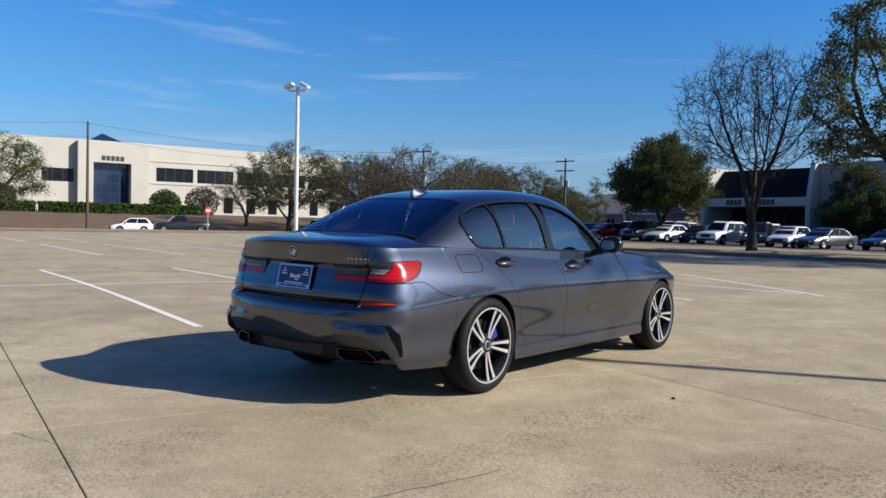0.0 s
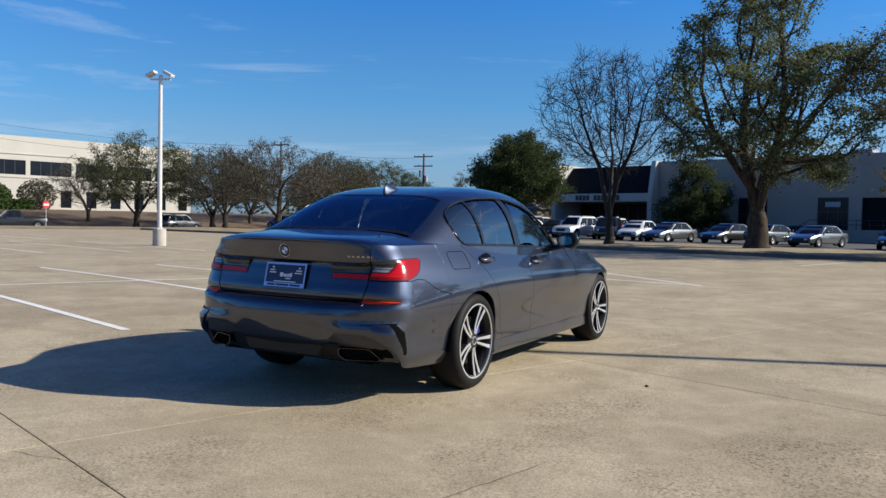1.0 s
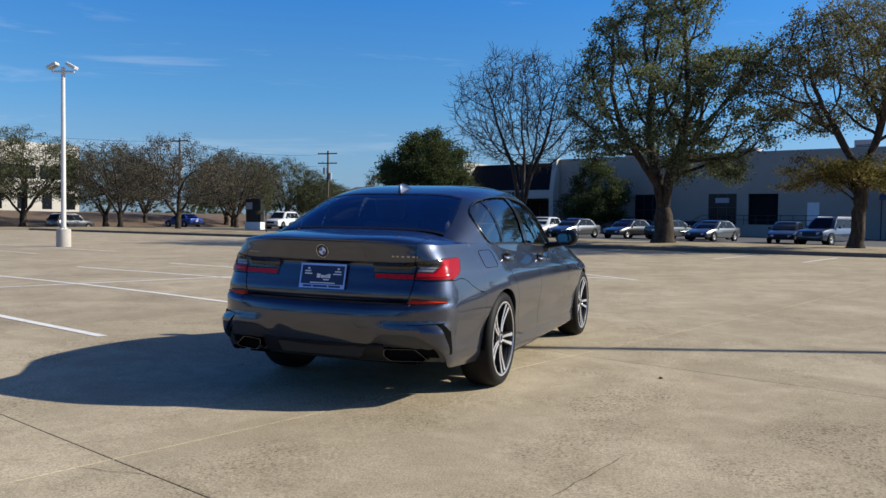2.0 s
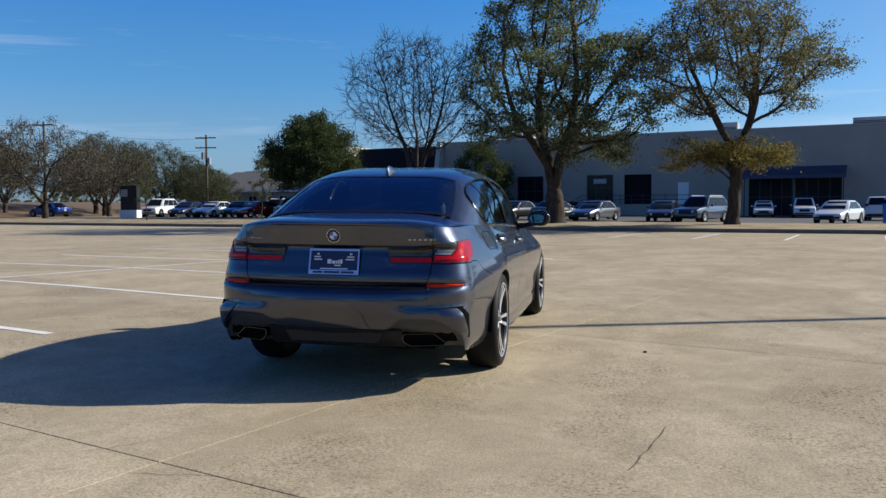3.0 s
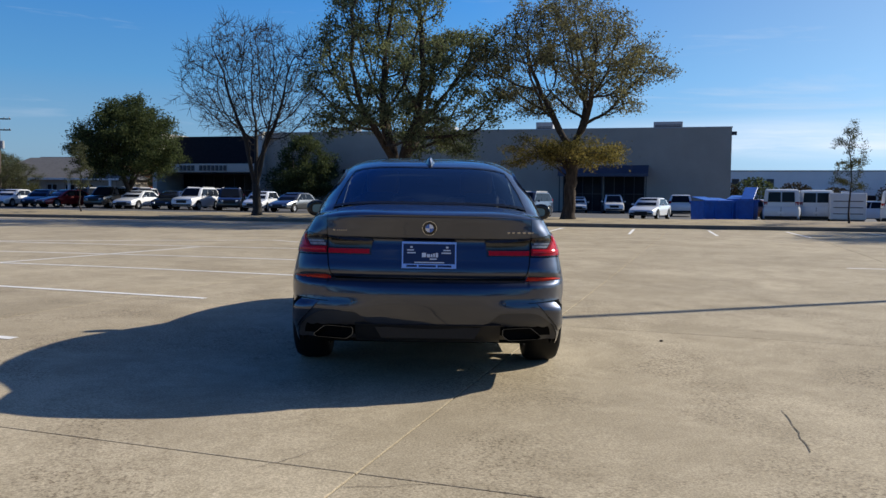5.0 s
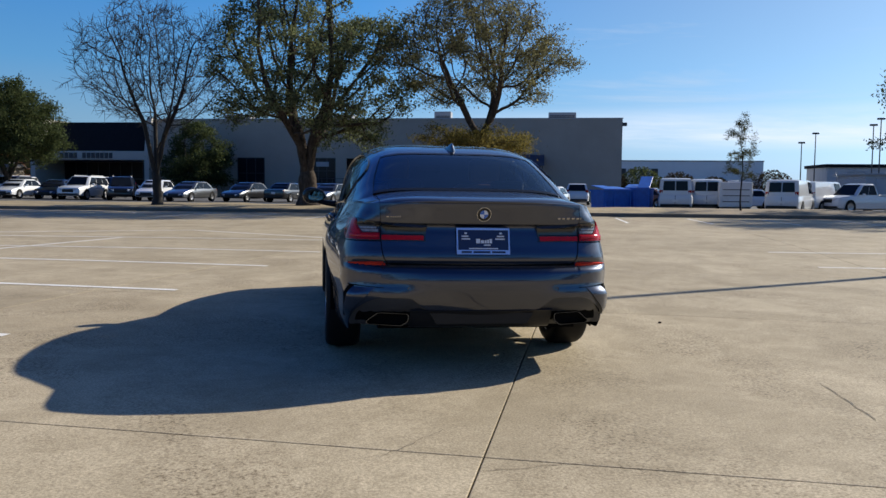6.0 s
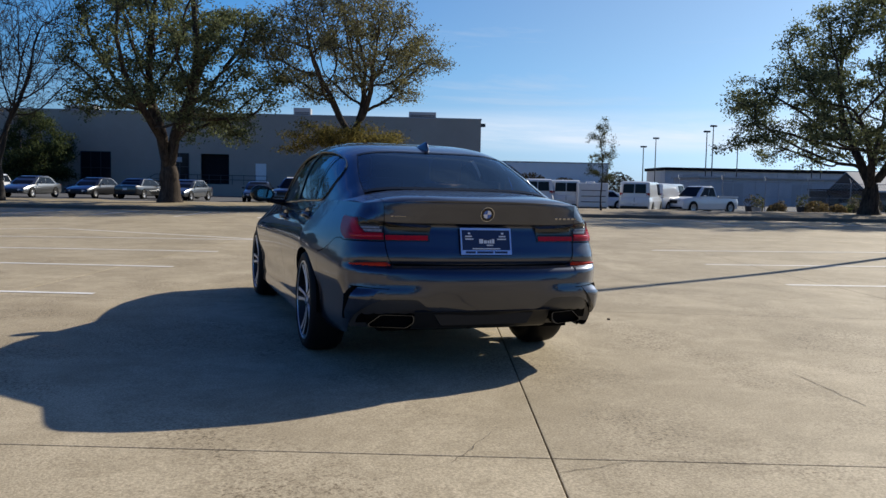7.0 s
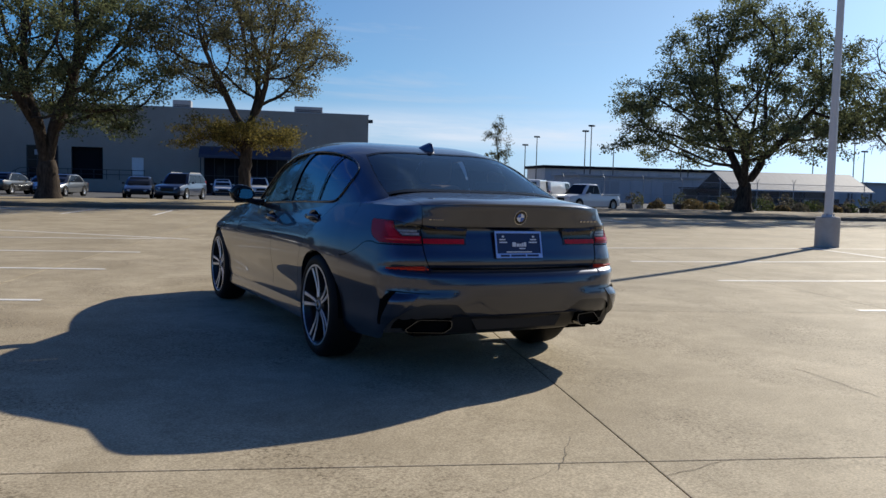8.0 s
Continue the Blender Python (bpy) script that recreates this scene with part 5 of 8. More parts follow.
        part("exhaust_throat", prism([((x - 0.55 * side) * 0.93 + 0.55 * side, (z - 0.330) * 0.9 + 0.330) for x, z in tip], -1.150, -1.11, 0.42), LINER, ex)
        part("bumper_sensor", lathe(bmesh.new(), [(0.0, -0.002), (0.009, -0.002), (0.011, 0.002)], 14), CAR_PAINT, sedan).matrix_local = Matrix.Translation(skin(0.48, 0.515, 0.001, side)) @ pose(0, 0, 0, 90, 0, 0)
    # lower apron and diffuser
    prof = [(0.40, -1.0), (0.385, -1.012), (0.372, -0.995), (0.345, -0.985), (0.31, -0.955), (0.285, -0.935), (0.27, -0.90), (0.268, -0.70)]
    grid = []
    for x in steps(-0.425, 0.425, 27):
        bow = rear_y(abs(x), 0.33) - rear_y(0, 0.33)
        grid.append([Vector((x, y + bow, z + 0.02 * max(0, (abs(x) - 0.42) / 0.38))) for z, y in prof])
    apron = part("rear_apron", sheet(grid), BLACK_PLASTIC, sedan, smooth=35)
    part("diffuser", prism([(-0.31, 0.368), (0.31, 0.368), (0.27, 0.305), (-0.27, 0.305)], -0.990, -0.93), BLACK_PLASTIC, sedan)
    # boot lid details: lip spoiler, number plate holder, roundel, badges
    lip = []
    for x in steps(-0.58, 0.58, 35):
        y, k = rear_y(abs(x), 1.02), 1 - (abs(x) / 0.58) ** 3
        zt = interp(Z_TOP, y) - 0.004 + 0.010 * k
        lip.append([Vector((x, y + d + 0.008 * (1 - k), zt + dz * (0.25 + 0.75 * k))) for d, dz in ((0.004, -0.012), (-0.007, -0.004), (-0.009, 0.004), (-0.002, 0.009), (0.05, 0.006))])
    part("lip_spoiler", sheet(lip), CAR_PAINT, sedan, smooth=45)
    tilt = pose(0, -0.972, 0.788, -13, 0, 0)
    plate = part("licence_plate", boxes((-0.153, 0.153, -0.003, 0.003, -0.073, 0.073), bevel=0.002), PLATE_NAVY, sedan, "navy dealer plate with pale blue frame")
    plate.matrix_local = tilt

    def on_plate(name, x0, x1, z0, z1, material, y=-0.0055):
        part(name, boxes((x0, x1, y, -0.0025, z0, z1)), material, plate)
    for x0, x1, z0, z1 in ((-0.158, 0.158, 0.066, 0.078), (-0.158, 0.158, -0.078, -0.052), (-0.158, -0.150, -0.052, 0.066), (0.150, 0.158, -0.052, 0.066)):
        on_plate("plate_frame", x0, x1, z0, z1, PLATE_BLUE, -0.009)
    for x0, x1, z0, z1 in ((-0.042, -0.018, -0.012, 0.014), (-0.013, 0.006, -0.012, 0.006), (0.010, 0.020, -0.012, 0.006), (0.024, 0.034, -0.012, 0.010), (0.038, 0.052, -0.012, 0.014),
                           (0.004, 0.044, -0.026, -0.019), (-0.085, 0.088, -0.046, -0.040), (-0.128, -0.088, 0.026, 0.033), (-0.128, -0.078, 0.010, 0.017), (0.082, 0.125, 0.026, 0.033), (0.072, 0.128, 0.010, 0.017),
                           (-0.110, -0.096, 0.042, 0.052), (0.098, 0.112, 0.042, 0.052)):
        on_plate("plate_print", x0, x1, z0, z1, PLATE_WHITE)
    for x0, x1 in ((-0.13, -0.07), (-0.06, 0.04), (0.05, 0.13)):
        part("plate_print", boxes((x0, x1, -0.0102, -0.008, -0.071, -0.059)), PLATE_NAVY, plate)
    seat = Matrix.Translation((0, rear_y(0, 0.947) - 0.001, 0.947)) @ pose(0, 0, 0, 104, 0, 0)
    badge = part("roundel", lathe(bmesh.new(), [(0.0, 0.004), (0.036, 0.004), (0.041, 0.002), (0.041, -0.004)], 40), BLACK_GLOSS, sedan, "round enamel badge with chrome rim", smooth=40)
    badge.matrix_local = seat
    part("badge_ring", lathe(bmesh.new(), [(0.039, 0.003), (0.040, 0.0055), (0.042, 0.0055), (0.0425, -0.004)], 40), CHROME, badge, smooth=40)
    for k in range(4):
        bm = bmesh.new()
        c = bm.verts.new((0, 0, 0.0055))
        arc = [bm.verts.new((0.0245 * math.cos(radians(90 * k + a)), 0.0245 * math.sin(radians(90 * k + a)), 0.0055)) for a in steps(0, 90, 9)]
        for p, q in zip(arc, arc[1:]):
            bm.faces.new((c, p, q))
        part("badge_field", bm, BADGE_BLUE if k % 2 else PLATE_WHITE, badge)
    # model badges: raised chrome bars
    for side, runs in ((1, ((0.365, 0.383), (0.388, 0.405), (0.412, 0.432), (0.438, 0.458), (0.464, 0.484), (0.490, 0.496))), (-1, ((0.441, 0.456), (0.428, 0.436), (0.418, 0.425), (0.408, 0.415), (0.398, 0.405), (0.388, 0.395)))):
        for a, b in runs:
            xm = (a + b) / 2 * side
            s = (a + b) / 2 / wall_x(-0.75, 0.925)
            p = skin(s, 0.927, 0.001, side)
            bm = boxes((-(b - a) / 2, (b - a) / 2, -0.003, 0.003, -0.0065 if side > 0 else -0.005, 0.0065 if side > 0 else 0.005), bevel=0.001)
            o = part("model_badge", bm, BADGE_CHROME, sedan)
            o.matrix_local = Matrix.Translation(p) @ pose(0, 0, 0, 21, 0, 4 * side)


def make_flanks():
    for side in (1, -1):
        for y, z in ((0.235, 0.890), (1.185, 0.848)):      # door handles over dark cups
            p = skin(y + 1.75, z, 0.0, side)
            cup = lathe(bmesh.new(), [(0.0, -0.010), (0.7, -0.006), (1.0, 0.0015)], 28)
            bmesh.ops.scale(cup, vec=(0.105, 0.046, 1), verts=cup.verts)
            c = part("handle_cup", cup, BLACK_GLOSS, sedan, smooth=50)
            c.matrix_local = Matrix.Translation(p) @ pose(0, 0, 0, 0, 90 * side, 0) @ pose(0, 0, 0, 0, 0, 90)
            bm = bmesh.new()
            tube(bm, [(-0.098, 0, 0.003), (-0.08, 0, 0.022), (0, 0, 0.030), (0.075, 0, 0.024), (0.100, 0, 0.003)], [0.012, 0.0155, 0.017, 0.0165, 0.013], 12)
            bmesh.ops.scale(bm, vec=(1, 1.15, 1), verts=bm.verts)
            h = part("door_handle", bm, CAR_PAINT, sedan, smooth=60)
            h.matrix_local = Matrix.Translation(p) @ pose(0, 0, 0, 0, 90 * side, 0) @ pose(0, 0, 0, 0, 0, 90)
        # door mirror
        m = bmesh.new()
        bmesh.ops.create_icosphere(m, subdivisions=3, radius=1)
        for v in m.verts:
            v.co = Vector((v.co.x * 0.105 * (1 if abs(v.co.x) < 0.7 else 0.97), max(v.co.y, -0.35) * 0.085, v.co.z * (0.070 + 0.012 * v.co.x * side)))
        head = part("door_mirror", m, BLACK_GLOSS, sedan, "door mirror with gloss black cap", smooth=50)
        head.matrix_local = pose(side * 0.985, 1.575, 1.018, 0, 0, -side * 5)
        part("mirror_glass", prism([(math.copysign(abs(math.cos(a)) ** 0.6, math.cos(a)) * 0.062 - 0.012 * side, math.copysign(abs(math.sin(a)) ** 0.6, math.sin(a)) * 0.037 - 0.004) for a in steps(0, 2 * math.pi, 26)[:-1]], -0.0325, -0.0300), MIRROR, head)
        bm = bmesh.new()
        tube(bm, [(side * 0.80, 1.64, 0.945), (side * 0.88, 1.62, 0.955), (side * 0.95, 1.59, 0.975)], [0.030, 0.024, 0.028], 10)
        part("mirror_arm", bm, BLACK_GLOSS, sedan, smooth=50)
    # fuel flap on the right flank
    y0, y1, z0, z1, r = -0.275, -0.045, 0.838, 0.952, 0.03
    loop = []
    for cy, cz, a0 in ((y1 - r, z1 - r, 0), (y0 + r, z1 - r, 90), (y0 + r, z0 + r, 180), (y1 - r, z0 + r, 270)):
        loop += [(cy + r * math.cos(radians(a0 + a)), cz + r * math.sin(radians(a0 + a))) for a in steps(0, 90, 6)]
    bm = bmesh.new()
    pts = [skin(y + 1.75, z, 0.0005) for y, z in loop]
    tube(bm, pts + pts[:1], [0.0022] * (len(pts) + 1), 5, cap=False)
    part("fuel_flap_seam", bm, LINER, sedan)


def make_wheel(y, side):
    """Wheel: dark barrel carrying tyre, ten machined double spokes, hub cap, brake disc and blue caliper. Built with its outer face along +x."""
    bm = lathe(bmesh.new(), [(0.232, -0.205), (0.238, -0.19), (0.215, -0.15), (0.212, -0.05), (0.224, -0.022), (0.236, -0.012), (0.2415, -0.006), (0.2415, 0.0), (0.235, 0.001), (0.228, -0.006), (0.221, -0.02)], 56, "x")
    wheel = part("wheel", bm, RIM_DARK, sedan, "dark alloy wheel with machined double spokes", smooth=40)
    prof = [(0.236, -0.215), (0.262, -0.226), (0.305, -0.222), (0.325, -0.200), (0.3325, -0.165), (0.3335, -0.11), (0.3325, -0.055), (0.325, -0.020), (0.312, -0.002), (0.290, 0.007), (0.272, 0.006), (0.262, 0.002), (0.255, -0.006)]
    tyre = part("tyre", lathe(bmesh.new(), prof, 64, "x"), RUBBER, wheel, "low-profile black tyre", smooth=50)
    part("rim_edge", lathe(bmesh.new(), [(0.2425, -0.004), (0.2425, 0.002), (0.234, 0.003), (0.232, -0.002)], 56, "x"), MACHINED, wheel, smooth=30)
    for k in range(5):
        for d in (-1, 1):
            a0 = radians(72 * k + 90)
            # each of the pair leaves the hub beside its twin and splays to the rim
            def at(r, w, x):
                ang = a0 + d * math.asin((0.009 + 0.024 * (r - 0.048) / 0.187) / r)
                t = Vector((0, -math.sin(ang), math.cos(ang)))
                return Vector((x, r * math.cos(ang), r * math.sin(ang))) + t * w
            for name, grow_w, x_off, material in (("spoke", 0.0118, -0.004, RIM_DARK), ("spoke_face", 0.0070, 0.0, MACHINED)):
                bm = bmesh.new()
                rows = []
                for r, w, x in ((0.048, 0.9, -0.020), (0.09, 0.95, -0.023), (0.14, 1.0, -0.020), (0.19, 1.15, -0.012), (0.233, 1.45, -0.004)):
                    w *= grow_w
                    deep = -0.035 if name == "spoke" else -0.003
                    rows.append([bm.verts.new(at(r, ww, xx)) for ww, xx in ((-w, x + x_off), (w, x + x_off), (w * 1.3, x + x_off + deep), (-w * 1.3, x + x_off + deep))])
                for r0, r1 in zip(rows, rows[1:]):
                    for q in range(4):
                        bm.faces.new((r0[q], r0[(q + 1) % 4], r1[(q + 1) % 4], r1[q]))
                bm.faces.new(rows[0])
                bm.faces.new(rows[-1][::-1])
                part(name, bm, material, wheel)
        b = lathe(bmesh.new(), [(0.0, -0.022), (0.008, -0.022), (0.009, -0.03)], 8, "x")
        bmesh.ops.translate(b, vec=(0, 0.056 * math.cos(radians(72 * k + 54)), 0.056 * math.sin(radians(72 * k + 54))), verts=b.verts)
        part("wheel_bolt", b, DISC_IRON, wheel)
    part("hub", lathe(bmesh.new(), [(0.0, -0.024), (0.045, -0.024), (0.072, -0.030), (0.078, -0.06), (0.07, -0.10)], 32, "x"), RIM_DARK, wheel, smooth=40)
    part("hub_cap", lathe(bmesh.new(), [(0.0, -0.014), (0.026, -0.015), (0.030, -0.018), (0.031, -0.026)], 28, "x"), BLACK_GLOSS, wheel, smooth=40)
    part("hub_cap_ring", lathe(bmesh.new(), [(0.025, -0.0145), (0.0265, -0.013), (0.030, -0.014), (0.032, -0.026)], 28, "x"), MACHINED, wheel, smooth=40)
    part("brake_disc", lathe(bmesh.new(), [(0.07, -0.085), (0.172, -0.085), (0.172, -0.107), (0.07, -0.107)], 40, "x"), DISC_IRON, wheel, smooth=30)
    bm = bmesh.new()
    grid = []
    for a in steps(-24, 24, 9):
        c, s = math.cos(radians(a)), math.sin(radians(a))
        grid.append([Vector((x, r * c * (1 if True else 0), r * s)) for r, x in ((0.125, -0.10), (0.125, -0.066), (0.150, -0.058), (0.186, -0.062), (0.192, -0.10))])
    cal = part("brake_caliper", sheet(grid), CALIPER_BLUE, wheel, smooth=50)
    cal.matrix_local = pose(0, 0, 0, 62, 0, 0)
    for ob in (wheel, *wheel.children):      # spokes and rim fill the tyre out to its bead
        if ob is not tyre and ob.name.split(".")[0] not in ("brake_disc", "brake_caliper", "hub_cap", "hub_cap_ring", "wheel_bolt"):
            for v in ob.data.vertices:
                v.co.y, v.co.z = v.co.y * 1.07, v.co.z * 1.07
    wheel.matrix_local = Matrix.Translation((side * 0.893, y, 0.333)) @ (pose(0, 0, 0, -26, 0, 0) if side > 0 else pose(0, 0, 0, 0, 0, 180) @ pose(0, 0, 0, 15, 0, 0))


MIRROR = mat("mirror_glass", (0.28, 0.44, 0.50), 0.02, metal=1.0, color2=(0.26, 0.41, 0.47), scale=5)


def make_interior():
    def seat(x, y, w, name="front_seat"):
        bm = boxes((x - w / 2, x + w / 2, y, y + 0.50, 0.46, 0.60), bevel=0.05, seg=3)
        s = part(name, bm, LEATHER, sedan, "cognac leather seat")
        bm = boxes((-w / 2, w / 2, -0.07, 0.07, 0.0, 0.60), bevel=0.06, seg=3)
        b = part("backrest", bm, LEATHER, s)
        b.matrix_local = pose(x, y + 0.02, 0.55, 14, 0, 0)
        bm = boxes((-0.13, 0.13, -0.045, 0.045, 0.0, 0.19), bevel=0.04, seg=3)
        h = part("headrest", bm, LEATHER, s)
        h.matrix_local = pose(x, y - 0.135, 1.15, 8, 0, 0)
    seat(0.37, 0.98, 0.50)
    seat(-0.37, 0.98, 0.50)
    bench = part("rear_seat", boxes((-0.64, 0.64, 0.18, 0.68, 0.44, 0.58), bevel=0.05, seg=3), CABIN_BLACK, sedan)
    b = part("backrest", boxes((-0.64, 0.64, -0.07, 0.07, 0.0, 0.52), bevel=0.05, seg=3), CABIN_BLACK, bench)
    b.matrix_local = pose(0, 0.20, 0.52, 20, 0, 0)
    for x in (-0.36, 0.36):
        h = part("headrest", boxes((-0.12, 0.12, -0.04, 0.04, 0.0, 0.14), bevel=0.035, seg=3), CABIN_BLACK, bench)
        h.matrix_local = pose(x, -0.0, 1.02, 12, 0, 0)
    part("parcel_shelf", boxes((-0.62, 0.62, -0.45, 0.06, 0.985, 1.005), bevel=0.004), CABIN_BLACK, sedan)
    part("dashboard", boxes((-0.70, 0.70, 1.72, 2.12, 0.62, 0.93), bevel=0.06, seg=3), CABIN_BLACK, sedan)
    part("cabin_floor", boxes((-0.74, 0.74, 0.10, 2.2, 0.25, 0.30)), CABIN_BLACK, sedan)
    wheel_bm = bmesh.new()
    tube(wheel_bm, [(0.18 * math.cos(a), 0.18 * math.sin(a), 0) for a in steps(0, 2 * math.pi, 25)], [0.015] * 25, 6, cap=False)
    w = part("steering_wheel", wheel_bm, CABIN_BLACK, sedan, smooth=60)
    w.matrix_local = pose(-0.37, 1.60, 0.88, 65, 0, 0)
    across("headlining", steps(0.13, 1.35, 12), lambda y: 0.75, 10, CABIN_BLACK, off=-0.03)
    part("inside_mirror", boxes((-0.11, 0.11, 1.50, 1.52, 1.24, 1.30), bevel=0.012), CABIN_BLACK, sedan)


make_body()
make_cabin()
make_rear()
make_flanks()
for wy in AXLES:
    for ws in (1, -1):
        make_wheel(wy, ws)
make_interior()

# ---- the ground beyond the verge ----
def far_z(u):
    """Height of the lots beyond the verge."""
    return max(-0.24, min(0.16, -0.10 - 0.0058 * u))


def make_far_lot():
    grid = [[TO_WORLD @ Vector((u, v, far_z(u))) for v in (37.5, 60, 90, 140, 200)] for u in steps(-75.5, 130, 42)]
    tagged(obj("road", sheet(grid), ASPHALT), "worn grey asphalt lot in front of a warehouse", "asphalt lot", kind="structure")


make_far_lot()


# ---- buildings ----
def window_unit(parent, name, u0, u1, v, z0, z1, cols=1, rows=1, frame=0.07, axis="u", face=-1, glass=None, fmat=None):
    """A glazed opening: dark recess, frame bars and a pane for each field. face: which way it looks along its axis' normal."""
    def bx(a0, a1, d0, d1, c0, c1):
        d0, d1 = sorted((v + face * d0, v + face * d1))
        return (a0, a1, d0, d1, c0, c1) if axis == "u" else (d0, d1, a0, a1, c0, c1)
    bm = bmesh.new()
    w, h = (u1 - u0) / cols, (z1 - z0) / rows
    for k in range(cols + 1):
        a = u0 + k * w
        box(bm, *bx(a - frame / 2, a + frame / 2, -0.03, 0.05, z0, z1))
    for k in range(rows + 1):
        c = z0 + k * h
        box(bm, *bx(u0, u1, -0.03, 0.045, c - frame / 2, c + frame / 2))
    win = part(name, bm, fmat or DARK_METAL, parent)
    for i in range(cols):
        for j in range(rows):
            part("pane", boxes(bx(u0 + i * w + frame / 2, u0 + (i + 1) * w - frame / 2, -0.02, 0.012, z0 + j * h + frame / 2, z0 + (j + 1) * h - frame / 2)), glass or WIN_DARK, win)
    return win


def wall_with_holes(u0, u1, z0, z1, holes, v0, v1, axis="u"):
    """A wall as blocks round rectangular openings (u0, u1, z0, z1), v0..v1 thick."""
    us = sorted({u0, u1, *[h[0] for h in holes], *[h[1] for h in holes]})
    bm = bmesh.new()
    for a, b in zip(us, us[1:]):
        cuts = sorted((h[2], h[3]) for h in holes if h[0] <= a + 1e-6 and h[1] >= b - 1e-6)
        z = z0
        for c0, c1 in cuts + [(z1, z1)]:
            if c0 - z > 0.01:
                box(bm, *((a, b, v0, v1, z, c0) if axis == "u" else (v0, v1, a, b, z, c0)))
            z = c1
    bmesh.ops.remove_doubles(bm, verts=bm.verts, dist=0.001)
    return bm


def make_warehouse():
    V = 80.0
    b = thing("warehouse", lot(0, 0), "long low tan stucco warehouse with a flat roof", "building")
    top = 8.45
    holes = [(-24.7, -21.9, 0.2, 4.3), (-20.7, -17.8, 1.2, 4.3), (-15.1, -14.0, 1.2, 3.4), (-8.2, -4.2, 0.0, 3.6), (-4.0, 0.0, 0.0, 3.6), (-32.8, -29.8, 1.0, 4.3)]
    part("wall", wall_with_holes(-42.25, 8.3, -0.6, top, holes, V, V + 0.3), STUCCO, b, "tan stucco front wall")
    part("side_wall", boxes((8.0, 8.3, V + 0.3, 112, -0.6, top), (-42.25, -41.95, V + 0.3, 112, -0.6, top), (-41.95, 8.0, 111.7, 112, -0.6, top)), STUCCO, b)
    part("roof", boxes((-41.95, 8.0, V + 0.3, 111.7, top - 0.5, top - 0.3)), GREY_PAINT, b)
    part("parapet_cap", boxes((-42.3, 8.36, V - 0.05, V + 0.36, top, top + 0.10)), GREY_PAINT, b)
    for u in range(-38, 8, 6):
        part("panel_joint", boxes((u - 0.012, u + 0.012, V - 0.004, V + 0.02, 4.5, top - 0.02)), STUCCO, b)
    window_unit(b, "entrance", -24.7, -21.9, V, 0.2, 4.3, 3, 3)
    part("entrance_sign", boxes((-24.0, -22.6, V - 0.09, V - 0.03, 3.4, 3.9)), GREY_PAINT, b)
    # near-black panel set in the open dock, standing in for its shade
    part("dock_door", boxes((-20.7, -17.8, V + 0.5, V + 0.6, 1.2, 4.3)), ROOF_SHADE_DARK, b, "open loading dock, its unlit inside a near-black panel")
    part("door", boxes((-15.1, -14.0, V + 0.04, V + 0.1, 1.2, 3.4)), WHITE_PAINT, b, "white steel side door")
    for a in (-8.2, -4.0):
        window_unit(b, "shopfront", a, a + 4.0, V, 0.0, 3.6, 4, 2)
    window_unit(b, "window", -32.8, -29.8, V, 1.0, 4.3, 3, 2)
    # flat dark panels behind the openings stand in for the dim insides
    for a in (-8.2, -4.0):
        part("shop_interior", boxes((a, a + 4.0, V + 2.0, V + 2.1, -0.2, 3.6)), ROOF_SHADE_DARK, b)
    part("dock_interior", boxes((-25, -13.9, V + 3.0, V + 3.1, -0.2, 4.4)), ROOF_SHADE_DARK, b)
    # blue awning
    grid = [[(u, v, z) for v, z in ((V - 0.02, 4.75), (V - 0.9, 4.35), (V - 1.9, 3.85), (V - 1.9, 3.55))] for u in steps(-8.6, 0.4, 10)]
    part("awning", sheet(grid), AWNING, b, "dark blue metal awning")
    for u in (-8.4, -4.1, 0.2):
        part("awning_post", boxes((u - 0.05, u + 0.05, V - 1.85, V - 1.75, -0.3, 3.7)), DARK_METAL, b)
    part("roof_lamp", boxes((8.3, 8.75, V - 0.1, V + 0.2, 7.7, 8.05)), DARK_METAL, b)
    # dock steps and railings
    part("dock_platform", boxes((-24.9, -13.6, V - 1.5, V - 0.004, -0.3, 1.15)), STUCCO, b)
    rail = bmesh.new()
    for u in steps(-26.5, -13.7, 12):
        zb = 1.15 if u > -24.9 else 1.15 - (-24.9 - u) * 0.6
        box(rail, u - 0.025, u + 0.025, V - 1.45, V - 1.4, zb - 0.05, zb + 1.0)
    for dz in (0.95, 0.5):
        tube(rail, [(-26.8, V - 1.42, 0.1 + dz), (-24.9, V - 1.42, 1.15 + dz), (-13.7, V - 1.42, 1.15 + dz)], [0.03] * 3, 6)
    part("railing", rail, DARK_METAL, b)
    part("ramp", boxes((-27.2, -24.9, V - 1.5, V - 0.004, -0.3, 0.45)), STUCCO, b)
    # taller shop block at the far end, with its dark canopy
    s = thing("shop_block", lot(0, 0), "shop entrance with a dark sloping canopy between white fins", "building")
    part("back_wall", boxes((-56.2, -42.3, 86.0, 86.4, -0.4, 8.3)), STUCCO, s)
    for u in (-56.2, -42.85):
        bm = prism_u([(78.5, -0.4), (78.5, 4.6), (79.3, 8.62), (86.2, 8.62), (86.2, -0.4)], u, u + 0.55)
        part("fin_wall", bm, WHITE_WALL, s, "white fin wall")
    part("canopy", prism_u([(79.0, 4.75), (79.3, 4.95), (82.2, 8.35), (86.0, 8.35), (86.0, 4.75)], -55.65, -42.9), ROOF_SHADE_DARK, s, "black sloping canopy roof")
    part("fascia", boxes((-55.65, -42.9, 78.7, 79.0, 4.0, 4.95)), WHITE_WALL, s)
